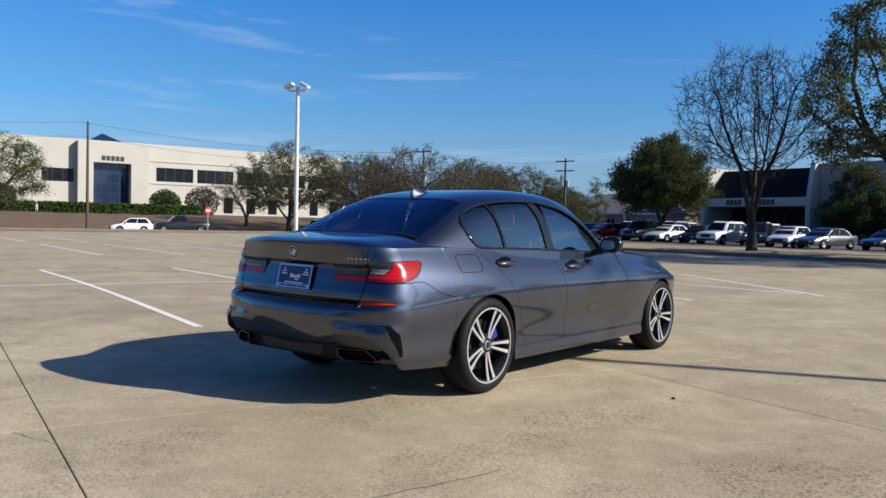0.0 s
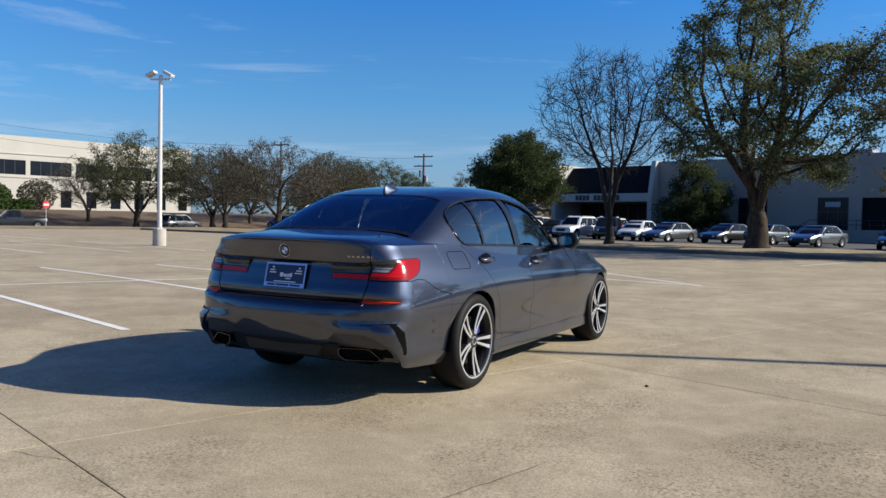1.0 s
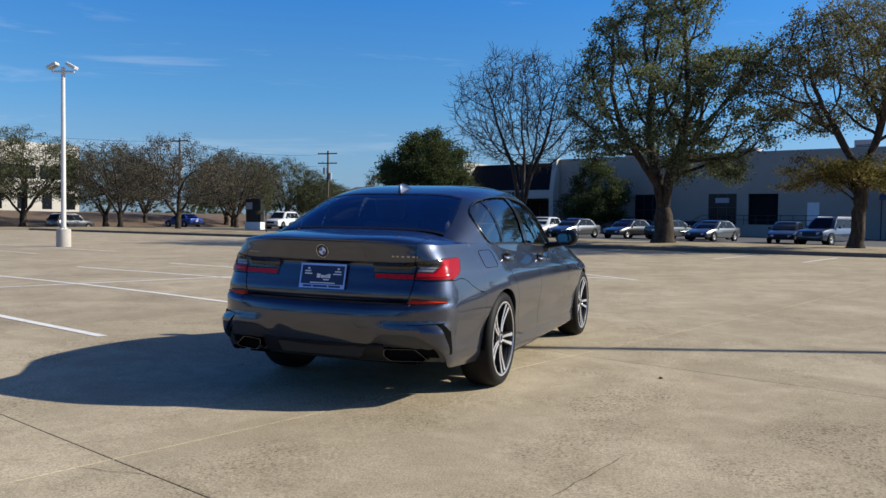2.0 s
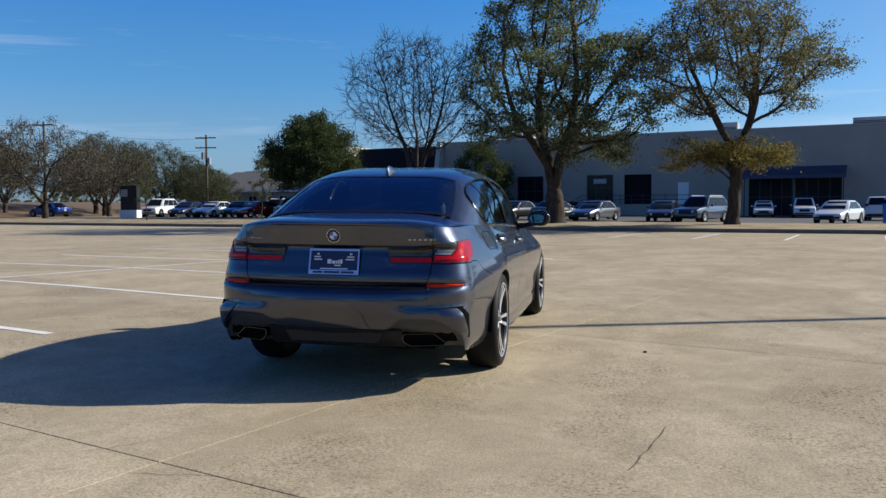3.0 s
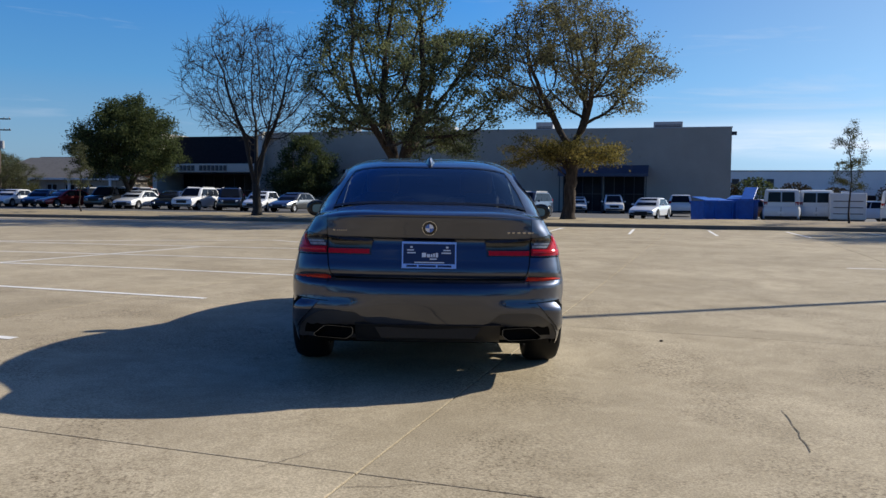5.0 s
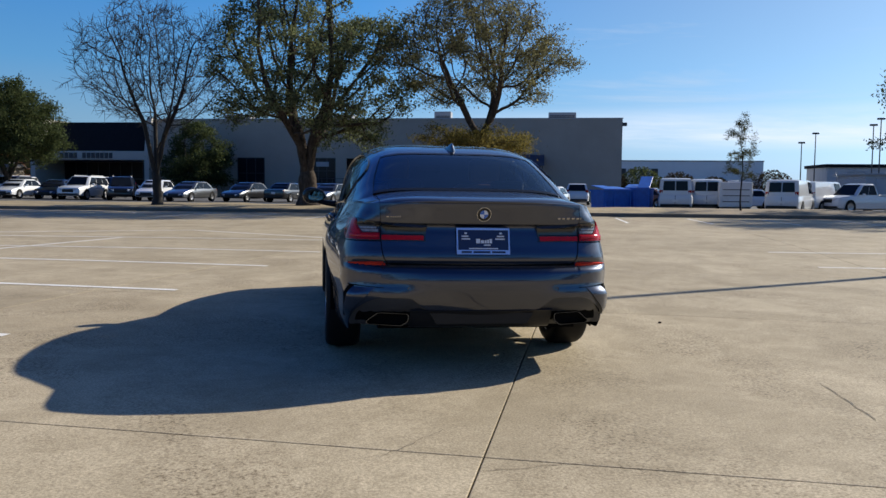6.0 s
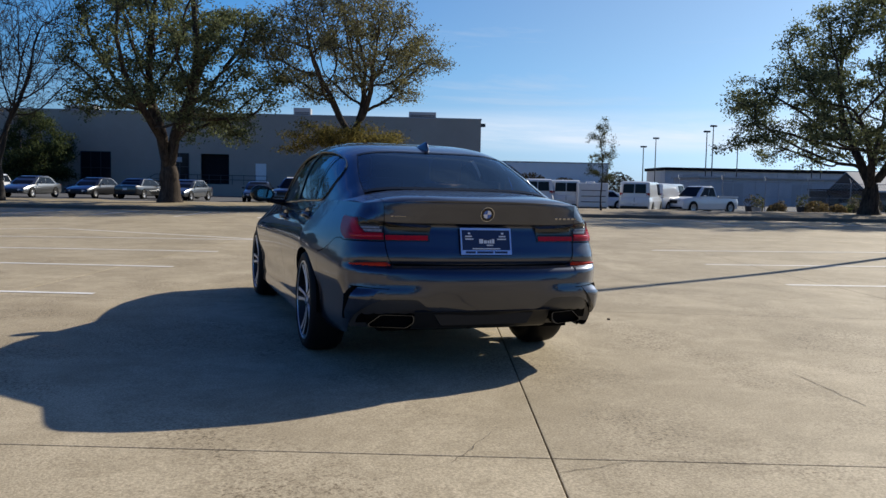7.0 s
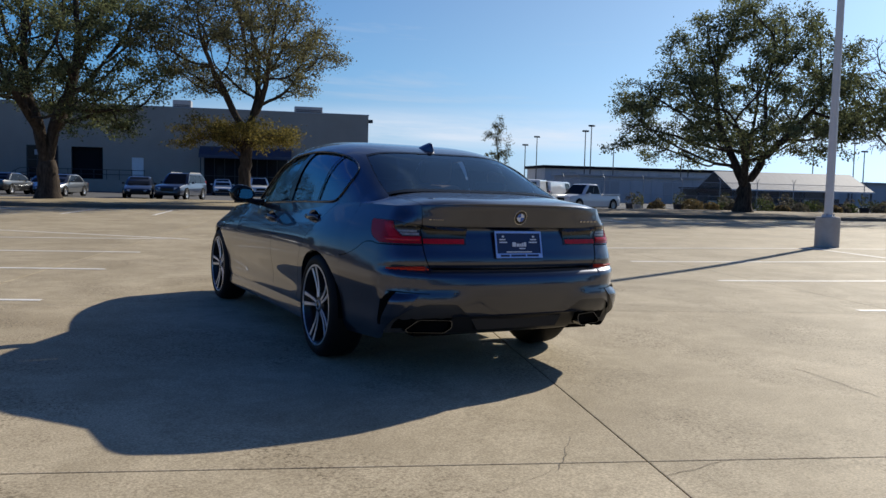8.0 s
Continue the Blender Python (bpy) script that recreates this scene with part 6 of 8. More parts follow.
    for k in range(12):
        if k != 4:
            part("sign_letter", boxes((-52.7 + 0.52 * k, -52.7 + 0.52 * k + 0.36, 78.6, 78.69, 4.15, 4.75)), DARK_METAL, s)
    # dark panel put behind the glass as the shade of the shop
    part("shop_interior", boxes((-55.6, -42.95, 85.0, 85.1, -0.2, 3.95)), ROOF_SHADE_DARK, s)
    window_unit(s, "shopfront", -55.5, -43.05, 84.0, 0.0, 3.9, 9, 2, frame=0.09)
    part("soffit", boxes((-55.65, -42.9, 79.0, 84.0, 3.95, 4.0)), GREY_PAINT, s)
    # rooftop plant
    for u, v, w, d, h, z in ((2.2, 83, 2.9, 2.0, 1.15, top - 0.3), (-10.6, 83, 1.8, 1.6, 1.3, top - 0.3), (-34, 84, 3, 2, 1.1, top - 0.3), (-21.5, 83, 2, 2, 1.0, top - 0.3)):
        ac = thing("roof_unit", lot(u, v, z), "grey metal air conditioning unit on the flat roof", "air conditioner", "roof units")
        part("casing", boxes((-w / 2, w / 2, -d / 2, d / 2, 0.15, h), bevel=0.03), GREY_PAINT, ac)
        part("curb", boxes((-w / 2 + 0.1, w / 2 - 0.1, -d / 2 + 0.1, d / 2 - 0.1, 0, 0.15)), DARK_METAL, ac)
        for k in range(4):
            part("louvre", boxes((-w / 2 + 0.15, w / 2 - 0.15, -d / 2 - 0.02, -d / 2 + 0.001, 0.3 + k * 0.15, 0.38 + k * 0.15)), DARK_METAL, ac)


def prism_u(pts, u0, u1):
    """A prism along u with a v-z profile."""
    bm = bmesh.new()
    a = [bm.verts.new((u0, v, z)) for v, z in pts]
    b = [bm.verts.new((u1, v, z)) for v, z in pts]
    bm.faces.new(a[::-1])
    bm.faces.new(b)
    for k in range(len(pts)):
        k2 = (k + 1) % len(pts)
        bm.faces.new((a[k], a[k2], b[k2], b[k]))
    return bm


AWNING = mat("awning_blue", (0.03, 0.045, 0.09), 0.45, color2=(0.022, 0.034, 0.07), scale=3, stretch=(6, 1, 1))


def make_office():
    U, z0, top = -115.0, 1.7, 11.9
    o = thing("office_building", lot(0, 4.5), "white two-storey office building behind clipped hedges", "building")
    holes = [(18.2, 23.2, 1.9, 8.75), (27.0, 32.4, 6.6, 8.6), (33.0, 38.6, 6.6, 8.6), (39.2, 44.6, 6.6, 8.6), (45.2, 50.6, 6.6, 8.6), (51.2, 56.6, 6.6, 8.6), (11.9, 15.9, 6.0, 7.8), (27.0, 29.4, 2.2, 4.6)]
    holes += [(33.5 + 3.6 * k, 35.0 + 3.6 * k, 2.2, 4.6) for k in range(7)]
    part("wall", wall_with_holes(2.0, 57.2, z0, top, holes, U - 0.4, U, axis="v"), WHITE_WALL, o, "white panelled front wall")
    part("rear_wall", boxes((U - 30, U - 29.6, 2.0, 57.2, z0, top), (U - 29.6, U - 0.4, 2.0, 2.4, z0, top), (U - 29.6, U - 0.4, 56.8, 57.2, z0, top)), WHITE_WALL, o)
    part("roof", boxes((U - 29.6, U - 0.4, 2.4, 56.8, top - 0.6, top - 0.4)), GREY_PAINT, o)
    # near-black panel stands in for the unlit rooms behind the windows
    part("core", boxes((U - 3.0, U - 2.8, 2.5, 56.7, z0, top - 0.7)), ROOF_SHADE_DARK, o)
    for h in holes:
        big = h[3] - h[2] > 4
        n = max(1, round((h[1] - h[0]) / 1.3))
        window_unit(o, "window", h[0], h[1], U - 0.15, h[2], h[3], n, 5 if big else 1, axis="v", face=1, glass=BLUE_GLASS if big else WIN_DARK)
    # entrance portal, standing forward
    part("portal", boxes((U, U + 1.2, 16.2, 18.2, z0, top - 0.25), (U, U + 1.2, 23.2, 25.6, z0, top - 0.25), (U, U + 1.2, 18.2, 23.2, 8.8, top - 0.25)), WHITE_WALL, o)
    for k in range(5):
        part("sign_numeral", boxes((U + 1.2, U + 1.3, 19.3 + 0.62 * k, 19.3 + 0.62 * k + 0.42, 9.15, 9.75)), DARK_METAL, o)
    part("string_course", boxes((U + 0.002, U + 0.12, 26.2, 57.2, 9.4, 9.55), (U + 0.002, U + 0.12, 26.2, 57.2, 6.2, 6.32)), WHITE_WALL, o)
    bm = bmesh.new()
    c = (U - 6, 20.9, top + 1.6)
    base = [bm.verts.new(p) for p in ((U - 2, 17.6, top - 0.4), (U - 10, 17.6, top - 0.4), (U - 10, 24.2, top - 0.4), (U - 2, 24.2, top - 0.4))]
    apex = bm.verts.new(c)
    for k in range(4):
        bm.faces.new((base[k], base[(k + 1) % 4], apex))
    part("skylight", bm, BLUE_GLASS, o, "dark glass pyramid skylight")
    for v0, v1 in ((-30, 14), (14.3, 34)):
        verts, faces = leaf_box(random.Random(int(v0 + 99)), -105.2, -103.6, v0, v1, 1.6, 2.9, 5200, 0.17)
        h = raw("hedge", [tuple(TO_WORLD @ Vector(p)) for p in verts], faces, HEDGE)
        core = part("hedge_core", boxes((-105.0, -103.8, v0 + 0.1, v1 - 0.1, 1.5, 2.75)), HEDGE_CORE, h)
        core.matrix_world = TO_WORLD
        tagged(h, "clipped dark green hedge along the bank", "hedge", "hedges")
    for v, r, kind in ((31.0, 2.1, HEDGE), (36.2, 2.4, LEAF_DULL), (10.5, 2.1, HEDGE), (4.5, 1.8, HEDGE)):
        rng = random.Random(int(v * 7))
        verts, faces = leaf_ball(rng, r, 2600, 0.16)
        s = raw("shrub", verts, faces, kind)
        s.matrix_world = lot(-109.0, v, 1.6 + r * 0.85)
        tagged(s, "round clipped shrub against the white wall", "shrub", "shrubs")


def leaf_quad(rng, verts, faces, c, s):
    a = Vector((rng.gauss(0, 1), rng.gauss(0, 1), rng.gauss(0, 1))).normalized()
    b = a.orthogonal().normalized()
    c2 = a.cross(b)
    n = len(verts)
    verts += [tuple(c - b * s), tuple(c + c2 * s * 0.6), tuple(c + b * s), tuple(c - c2 * s * 0.6)]
    faces.append((n, n + 1, n + 2, n + 3))


def leaf_box(rng, x0, x1, y0, y1, z0, z1, n, size):
    verts, faces = [], []
    for _ in range(n):
        p = Vector((rng.uniform(x0, x1), rng.uniform(y0, y1), rng.uniform(z0, z1)))
        if rng.random() < 0.6:
            p.z = z1 + rng.gauss(0, 0.06)
        else:
            p.x = x1 + rng.gauss(0, 0.06)
        leaf_quad(rng, verts, faces, p, size * rng.uniform(0.6, 1.3))
    return verts, faces


def leaf_ball(rng, r, n, size, flat=0.9):
    verts, faces = [], []
    for _ in range(n):
        d = Vector((rng.gauss(0, 1), rng.gauss(0, 1), rng.gauss(0, 1))).normalized()
        k = r * (rng.random() ** 0.25) * (1 + 0.10 * noise.noise(d * 2.5))
        leaf_quad(rng, verts, faces, Vector((d.x * k, d.y * k, d.z * k * flat)), size * rng.uniform(0.6, 1.3))
    return verts, faces


BLUE_GLASS = mat("blue_glass", (0.012, 0.025, 0.06), 0.05, color2=(0.02, 0.035, 0.08), scale=0.5)
HEDGE_CORE = mat("hedge_core", (0.012, 0.018, 0.008), 0.9, color2=(0.008, 0.012, 0.006), scale=6)
ROOF_GREY = mat("shingle_grey", (0.16, 0.155, 0.15), 0.85, color2=(0.12, 0.115, 0.11), scale=2, fine=0.2, bump_scale=6)
make_warehouse()
make_office()


def house(u, v, turn, w, d, eave, ridge, wall, roof, label, porch=True):
    h = thing("house", lot(u, v, far_z(u), turn), label, "house")
    holes = [(-w / 2 + 1.0 + 2.2 * k, -w / 2 + 2.2 + 2.2 * k, 0.9, 2.3) for k in range(int((w - 1.2) / 2.2))]
    part("wall", wall_with_holes(-w / 2, w / 2, -0.3, eave, holes, -d / 2, -d / 2 + 0.25), wall, h)
    part("side_wall", boxes((-w / 2, -w / 2 + 0.25, -d / 2 + 0.25, d / 2, -0.3, eave), (w / 2 - 0.25, w / 2, -d / 2 + 0.25, d / 2, -0.3, eave), (-w / 2 + 0.25, w / 2 - 0.25, d / 2 - 0.25, d / 2, -0.3, eave)), wall, h)
    for a in holes:
        window_unit(h, "window", a[0], a[1], -d / 2 + 0.1, a[2], a[3], 2, 1, fmat=WHITE_PAINT)
    bm = bmesh.new()
    o = 0.5
    lo = [bm.verts.new(p) for p in ((-w / 2 - o, -d / 2 - o, eave), (w / 2 + o, -d / 2 - o, eave), (w / 2 + o, d / 2 + o, eave), (-w / 2 - o, d / 2 + o, eave))]
    hi = [bm.verts.new(p) for p in ((-w / 2 + d * 0.35, 0, ridge), (w / 2 - d * 0.35, 0, ridge))]
    for f in ((lo[0], lo[1], hi[1], hi[0]), (lo[1], lo[2], hi[1]), (lo[2], lo[3], hi[0], hi[1]), (lo[3], lo[0], hi[0]), lo[::-1]):
        bm.faces.new(f)
    part("roof", bm, roof, h)
    part("fascia", boxes((-w / 2 - o, w / 2 + o, -d / 2 - o - 0.03, -d / 2 - o + 0.02, eave - 0.2, eave + 0.02)), WHITE_PAINT, h)
    if porch:
        for k in range(4):
            x = -w / 2 + 0.6 + k * (w - 1.2) / 3
            part("porch_post", boxes((x - 0.12, x + 0.12, -d / 2 - 0.45, -d / 2 - 0.2, -0.3, eave - 0.1)), WHITE_PAINT, h)
    return h


PALE_WALL = mat("pale_metal_wall", (0.46, 0.465, 0.48), 0.6, color2=(0.36, 0.365, 0.38), scale=0.8, stretch=(1, 1, 0.3), fine=0.05)


CANOPY_TIN = mat("pale_tin_roof", (0.27, 0.28, 0.30), 0.7, color2=(0.21, 0.22, 0.235), scale=1.2, stretch=(5, 1, 1), fine=0.06)
SHOWROOM_WHITE = mat("showroom_white", (0.80, 0.79, 0.77), 0.7, color2=(0.70, 0.69, 0.67), scale=0.4, fine=0.03)
# grey-brown toned to match the shade under the canopy roof
BOARDING = mat("under_roof_grey", (0.20, 0.175, 0.155), 0.85, color2=(0.13, 0.115, 0.10), scale=2.0, stretch=(5, 5, 0.4), fine=0.15)
CANOPY = lot(51.5, 72.0, -0.6, -6)


def make_far_buildings():
    house(-69.0, 80.0, 12, 16, 9, 3.0, 5.6, STUCCO, ROOF_GREY, "low grey-roofed building with white porch posts")
    house(-80.0, 92.0, 5, 13, 9, 3.2, 6.4, WHITE_WALL, ROOF_GREY, "grey-roofed white building behind the trees")
    br = thing("brick_building", lot(-71.2, 92.5, far_z(-57)) @ Matrix.Scale(1.27, 4), "red brick building with a pale vertical sign", "building")
    part("wall", wall_with_holes(-2.6, 2.6, -0.3, 4.1, [(-2.1, -1.0, 0.9, 2.4), (1.5, 2.4, 0.0, 2.3)], -3, -2.7), BRICK, br)
    part("side_wall", boxes((2.3, 2.6, -2.7, 5, -0.3, 4.1), (-2.6, -2.3, -2.7, 5, -0.3, 4.1), (-2.3, 2.3, 4.7, 5, -0.3, 4.1)), BRICK, br)
    part("roof", boxes((-2.3, 2.3, -2.7, 4.7, 3.7, 3.9)), ROOF_GREY, br)
    part("coping", boxes((-2.65, 2.65, -3.05, -2.65, 4.1, 4.22)), GREY_PAINT, br)
    window_unit(br, "window", -2.1, -1.0, -2.85, 0.9, 2.4, 2, 1)
    part("door", boxes((1.5, 2.4, -2.9, -2.8, 0.0, 2.3)), DARK_METAL, br)
    part("sign_panel", boxes((0.1, 1.3, -3.12, -3.0, 2.1, 3.7)), WHITE_PAINT, br)
    # monument sign on the verge
    m = thing("monument_sign", lot(-56.5, 46.5, far_z(-56)), "black and white monument sign beside the parked cars", "sign")
    part("plinth", boxes((-1.1, 1.1, -0.3, 0.3, -0.3, 0.7), bevel=0.02), WHITE_PAINT, m)
    part("panel", boxes((-1.05, 1.05, -0.22, 0.22, 0.7, 2.9), bevel=0.02), BLACK_PLASTIC, m)
    part("sign_print", boxes((-0.95, -0.1, -0.235, -0.21, 1.9, 2.55)), GREY_PAINT, m)
    # pale shop far off, long low sheds on the right
    f = thing("showroom", lot(20.0, 134.0, -0.3), "far pale showroom with dark sign letters", "building")
    part("wall", boxes((-13, 16, 0, 12, 0, 6.3)), SHOWROOM_WHITE, f)
    part("roof_band", boxes((-13.1, 16.1, -0.1, 12.1, 6.3, 6.5)), GREY_PAINT, f)
    for k in range(5):
        part("sign_letter", boxes((-9.0 + 1.75 * k, -9.0 + 1.75 * k + 1.1, -0.12, -0.01, 3.9, 5.1)), DARK_METAL, f)
    for k in range(6):
        part("window", boxes((-11 + 4.4 * k, -8 + 4.4 * k, -0.08, -0.02, 0.3, 2.6)), WIN_DARK, f)
    # the nearer shed's pale roof edge stands in for glinting car roofs
    for u0, u1, v, h, lab, edge in ((44, 82, 128, 5.8, "long low shed with a dark flat roof", ROOF_SHADE_DARK), (38, 126, 96, 4.0, "long grey shed with a pale edge standing in for car-roof glints", GREY_PAINT)):
        s = thing("shed", lot(0, 0, -0.3), lab, "shed")
        part("wall", boxes((u0, u1, v, v + 10, 0, h - 0.5)), PALE_WALL, s)
        part("roof", boxes((u0 - 0.3, u1 + 0.3, v - 0.4, v + 10.4, h - 0.5, h - 0.3 if edge is GREY_PAINT else h)), edge, s)
        for k in range(int((u1 - u0) / 9)):
            part("roller_door", boxes((u0 + 3 + 9 * k, u0 + 5.6 + 9 * k, v - 0.06, v - 0.004, 0.05, h - 1.1)), GREY_PAINT, s)
        for k in range(int((u1 - u0) / 3)):
            part("wall_rib", boxes((u0 + 1.2 + 3 * k, u0 + 1.32 + 3 * k, v - 0.09, v - 0.004, 0, h - 0.5)), PALE_WALL, s)
    # open canopy with a pale metal roof
    c = thing("canopy", CANOPY, "open yard canopy with a pale metal roof over dark stock", "canopy")
    part("roof", prism_u([(-4.4, 2.35), (0, 4.2), (4.4, 2.35), (4.4, 2.25), (0, 4.1), (-4.4, 2.25)], -7.6, 7.5), CANOPY_TIN, c)
    part("gable", prism_u([(-4.2, 2.24), (0, 4.0), (4.2, 2.24), (4.2, 1.9), (-4.2, 1.9)], -7.7, -7.62), WOOD_POLE, c, "dark brown boarded gable")
    part("skirt_roof", prism_u([(-4.4, 2.45), (4.4, 2.45), (4.4, 2.35), (-4.4, 2.35)], -9.6, -7.7), ROOF_SHADE_DARK, c, "low dark lean-to roof")
    for k in range(7):
        for y in (-4.2, 4.2):
            part("post", boxes((-7.4 + 2.45 * k - 0.07, -7.4 + 2.45 * k + 0.07, y - 0.07, y + 0.07, 0, 2.3)), DARK_METAL, c)
    part("gutter", boxes((-7.6, 7.5, -4.52, -4.40, 2.22, 2.33)), WHITE_PAINT, c)
    rng = random.Random(31)
    # added back panel; its colour gives the dimness under the roof
    part("rear_boarding", boxes((-9.4, 7.4, 4.28, 4.34, 0.0, 2.3)), BOARDING, c, "added grey-brown rear boarding, toned as the shade under the roof")
    for k in range(34):                   # dark pallets and crates stacked under the roof in two rows
        x, w, h = -9.0 + 0.98 * (k % 17), rng.uniform(0.35, 0.52), rng.uniform(0.4, 1.2) if k < 17 else rng.uniform(0.8, 1.7)
        q = thing("crate_stack", CANOPY @ pose(x, rng.uniform(-3.4, -1.4) if k < 17 else rng.uniform(1.2, 2.8), 0, 0, 0, rng.uniform(-12, 12)), "stack of dark weathered crates under the canopy", "crate", "crate stacks")
        for z in steps(0, h, 4)[:-1]:
            part("crate", boxes((-w, w, -0.45, 0.45, z + 0.02, z + h / 3 - 0.02), bevel=0.015), (WOOD_POLE, DARK_METAL, BOARDING, WHITE_PAINT, WOOD_POLE, DARK_METAL, BOARDING)[(k + int(z * 9)) % 7], q)


make_far_buildings()


# ---- poles ----
def light_pole(x, y, turn=0, top=6.76):
    p = thing("light_pole", pose(x, y, ground_z(x, y), 0, 0, turn), "white steel parking lot light pole on a round concrete base", "light pole", "light poles")
    part("base", lathe(bmesh.new(), [(0.26, -0.25), (0.26, 0.60), (0.255, 0.66), (0.235, 0.68), (0.0, 0.68)], 28), BASE_CONC, p, smooth=30)
    part("base_plate", lathe(bmesh.new(), [(0.0, 0.715), (0.15, 0.715), (0.16, 0.70), (0.16, 0.68)], 4), POLE_PAINT, p)
    part("pole", lathe(bmesh.new(), [(0.092, 0.70), (0.088, 2.5), (0.078, 5.0), (0.07, top - 0.01), (0.0, top)], 20), POLE_PAINT, p, smooth=40)
    for k in range(4):
        a = radians(45 + 90 * k)
        part("anchor_bolt", lathe(bmesh.new(), [(0.0, 0.05), (0.014, 0.05), (0.014, 0.0)], 6), GREY_PAINT, p).matrix_local = pose(0.115 * math.cos(a), 0.115 * math.sin(a), 0.70)
    part("cross_arm", boxes((-0.42, 0.42, -0.03, 0.03, top - 0.21, top - 0.14)), POLE_PAINT, p)
    for s in (-1, 1):
        h = part("floodlight", boxes((-0.2, 0.2, -0.16, 0.16, -0.06, 0.06), bevel=0.025, seg=2), POLE_PAINT, p)
        h.matrix_local = pose(0.36 * s, -0.06, top + 0.02, 0, 28 * s, 0)
        part("lens", boxes((-0.16, 0.16, -0.12, 0.12, -0.068, -0.058)), CLEAR_LENS, h)
    return p


light_pole(-21.8, 18.2, 20)
light_pole(13.54, 7.2, 67, 8.4)


def utility_pole(u, v, z, height, turn, arms=1):
    p = thing("utility_pole", lot(u, v, z, turn), "dark wooden utility pole with crossarm and insulators", "utility pole", "utility poles")
    part("pole", lathe(bmesh.new(), [(0.16, -0.3), (0.13, height * 0.6), (0.10, height), (0.0, height)], 10), WOOD_POLE, p, smooth=40)
    for k in range(arms):
        zz = height - 0.4 - 1.1 * k
        a = part("crossarm", boxes((-1.2, 1.2, -0.16, -0.06, zz, zz + 0.12)), WOOD_POLE, p)
        for x in (-1.1, -0.6, 0.6, 1.1):
            part("insulator", lathe(bmesh.new(), [(0.03, 0), (0.05, 0.06), (0.04, 0.13), (0.0, 0.16)], 8), GREY_PAINT, a).matrix_local = pose(x, -0.11, zz + 0.12)
    for s in (-1, 1) if arms else ():
        part("transformer", lathe(bmesh.new(), [(0.0, 0.0), (0.2, 0.0), (0.2, 0.75), (0.0, 0.8)], 12), GREY_PAINT, p, smooth=40).matrix_local = pose(0.35 * s, -0.1, height - 3.0 - 0.3 * s)
    return p


utility_pole(-63.0, 62.7, 0.0, 9.1, 20, 2)
utility_pole(-68.1, 46.4, 0.0, 9.4, 10)
utility_pole(-78.0, 14.35, -0.1, 10.4, 60, 0)


def cable(p, q, sag, r=0.018):
    p, q = Vector(p), Vector(q)
    pts = [p.lerp(q, t) - Vector((0, 0, sag * 4 * t * (1 - t))) for t in steps(0, 1, 14)]
    bm = bmesh.new()
    tube(bm, pts, [r] * len(pts), 4)
    c = obj("power_line", bm, DARK_METAL)
    tagged(c, "thin black overhead power line between poles", "power line", "power lines")


for dz in (0.0, -1.3):
    a, b, c = lot(-78, 14, 10.2 + dz).translation, lot(-68.1, 46.4, 9.0 + dz).translation, lot(-63.0, 62.7, 8.7 + dz).translation
    cable(a, b, 0.9)
    cable(b, c, 0.6)
    cable(a, lot(-80, -40, 10.0 + dz).translation, 1.2)


def stop_sign(u, v, z, turn):
    s = thing("stop_sign", lot(u, v, z, turn), "red octagonal stop sign on a thin post", "road sign")
    part("post", boxes((-0.03, 0.03, -0.02, 0.02, -0.3, 2.6)), GREY_PAINT, s)
    ring8 = [(0.38 * math.cos(radians(22.5 + 45 * k)), 2.25 + 0.38 * math.sin(radians(22.5 + 45 * k))) for k in range(8)]
    part("plate", prism(ring8, -0.045, -0.03), SIGN_RED, s)
    for x0, x1 in ((-0.24, -0.14), (-0.11, -0.01), (0.02, 0.12), (0.15, 0.25)):
        part("letter_bar", boxes((x0, x1, -0.05, -0.045, 2.15, 2.35)), WHITE_PAINT, s)


SIGN_RED = mat("sign_red", (0.55, 0.02, 0.025), 0.45, color2=(0.48, 0.02, 0.02), scale=4)
stop_sign(-78.5, 26.3, -0.1, 100)

# flag pole in front of the office: pole and hanging flag of plain stripes
def flag_pole(u, v, z):
    p = thing("flag_pole", lot(u, v, z, 70), "tall flag pole with a striped red and white flag", "flag pole")
    part("pole", lathe(bmesh.new(), [(0.06, -0.3), (0.04, 9.2), (0.0, 9.25)], 10), POLE_PAINT, p, smooth=40)
    for k in range(7):
        grid = [[(-0.05 - x, 0.12 * math.sin(3.2 * x), 9.0 - 0.17 * (k + t) - 0.25 * x) for t in (0, 1)] for x in steps(0, 1.9, 9)]
        part("flag_stripe", sheet(grid), SIGN_RED if k % 2 == 0 else WHITE_PAINT, p, smooth=60)
    grid = [[(-0.05 - x, 0.12 * math.sin(3.2 * x) - 0.012, 9.0 - 0.17 * t - 0.25 * x) for t in (0, 2, 4)] for x in steps(0, 0.8, 5)]
    part("flag_field", sheet(grid), BADGE_BLUE, p, smooth=60)


flag_pole(-98.0, 8.5, 1.1)
for u, v, h in ((34.5, 109.1, 7.9), (36.1, 108.6, 9.1), (39.0, 97.0, 9.3), (39.7, 96.7, 10.0), (44.4, 100.1, 7.9), (54.9, 100.7, 8.2), (65.2, 117.8, 6.7), (63.8, 95.4, 8.5), (69.3, 91.7, 8.0), (76.3, 92.7, 8.8), (74.1, 88.0, 7.4)):
    y = thing("yard_light", lot(u, v, -0.3), "tall dark yard light pole far off", "light pole", "yard lights")
    part("pole", lathe(bmesh.new(), [(0.09, 0), (0.06, h), (0.0, h)], 8), DARK_METAL, y)
    part("lamp_head", boxes((-0.42, 0.42, -0.2, 0.2, h, h + 0.22), bevel=0.05), DARK_METAL, y)


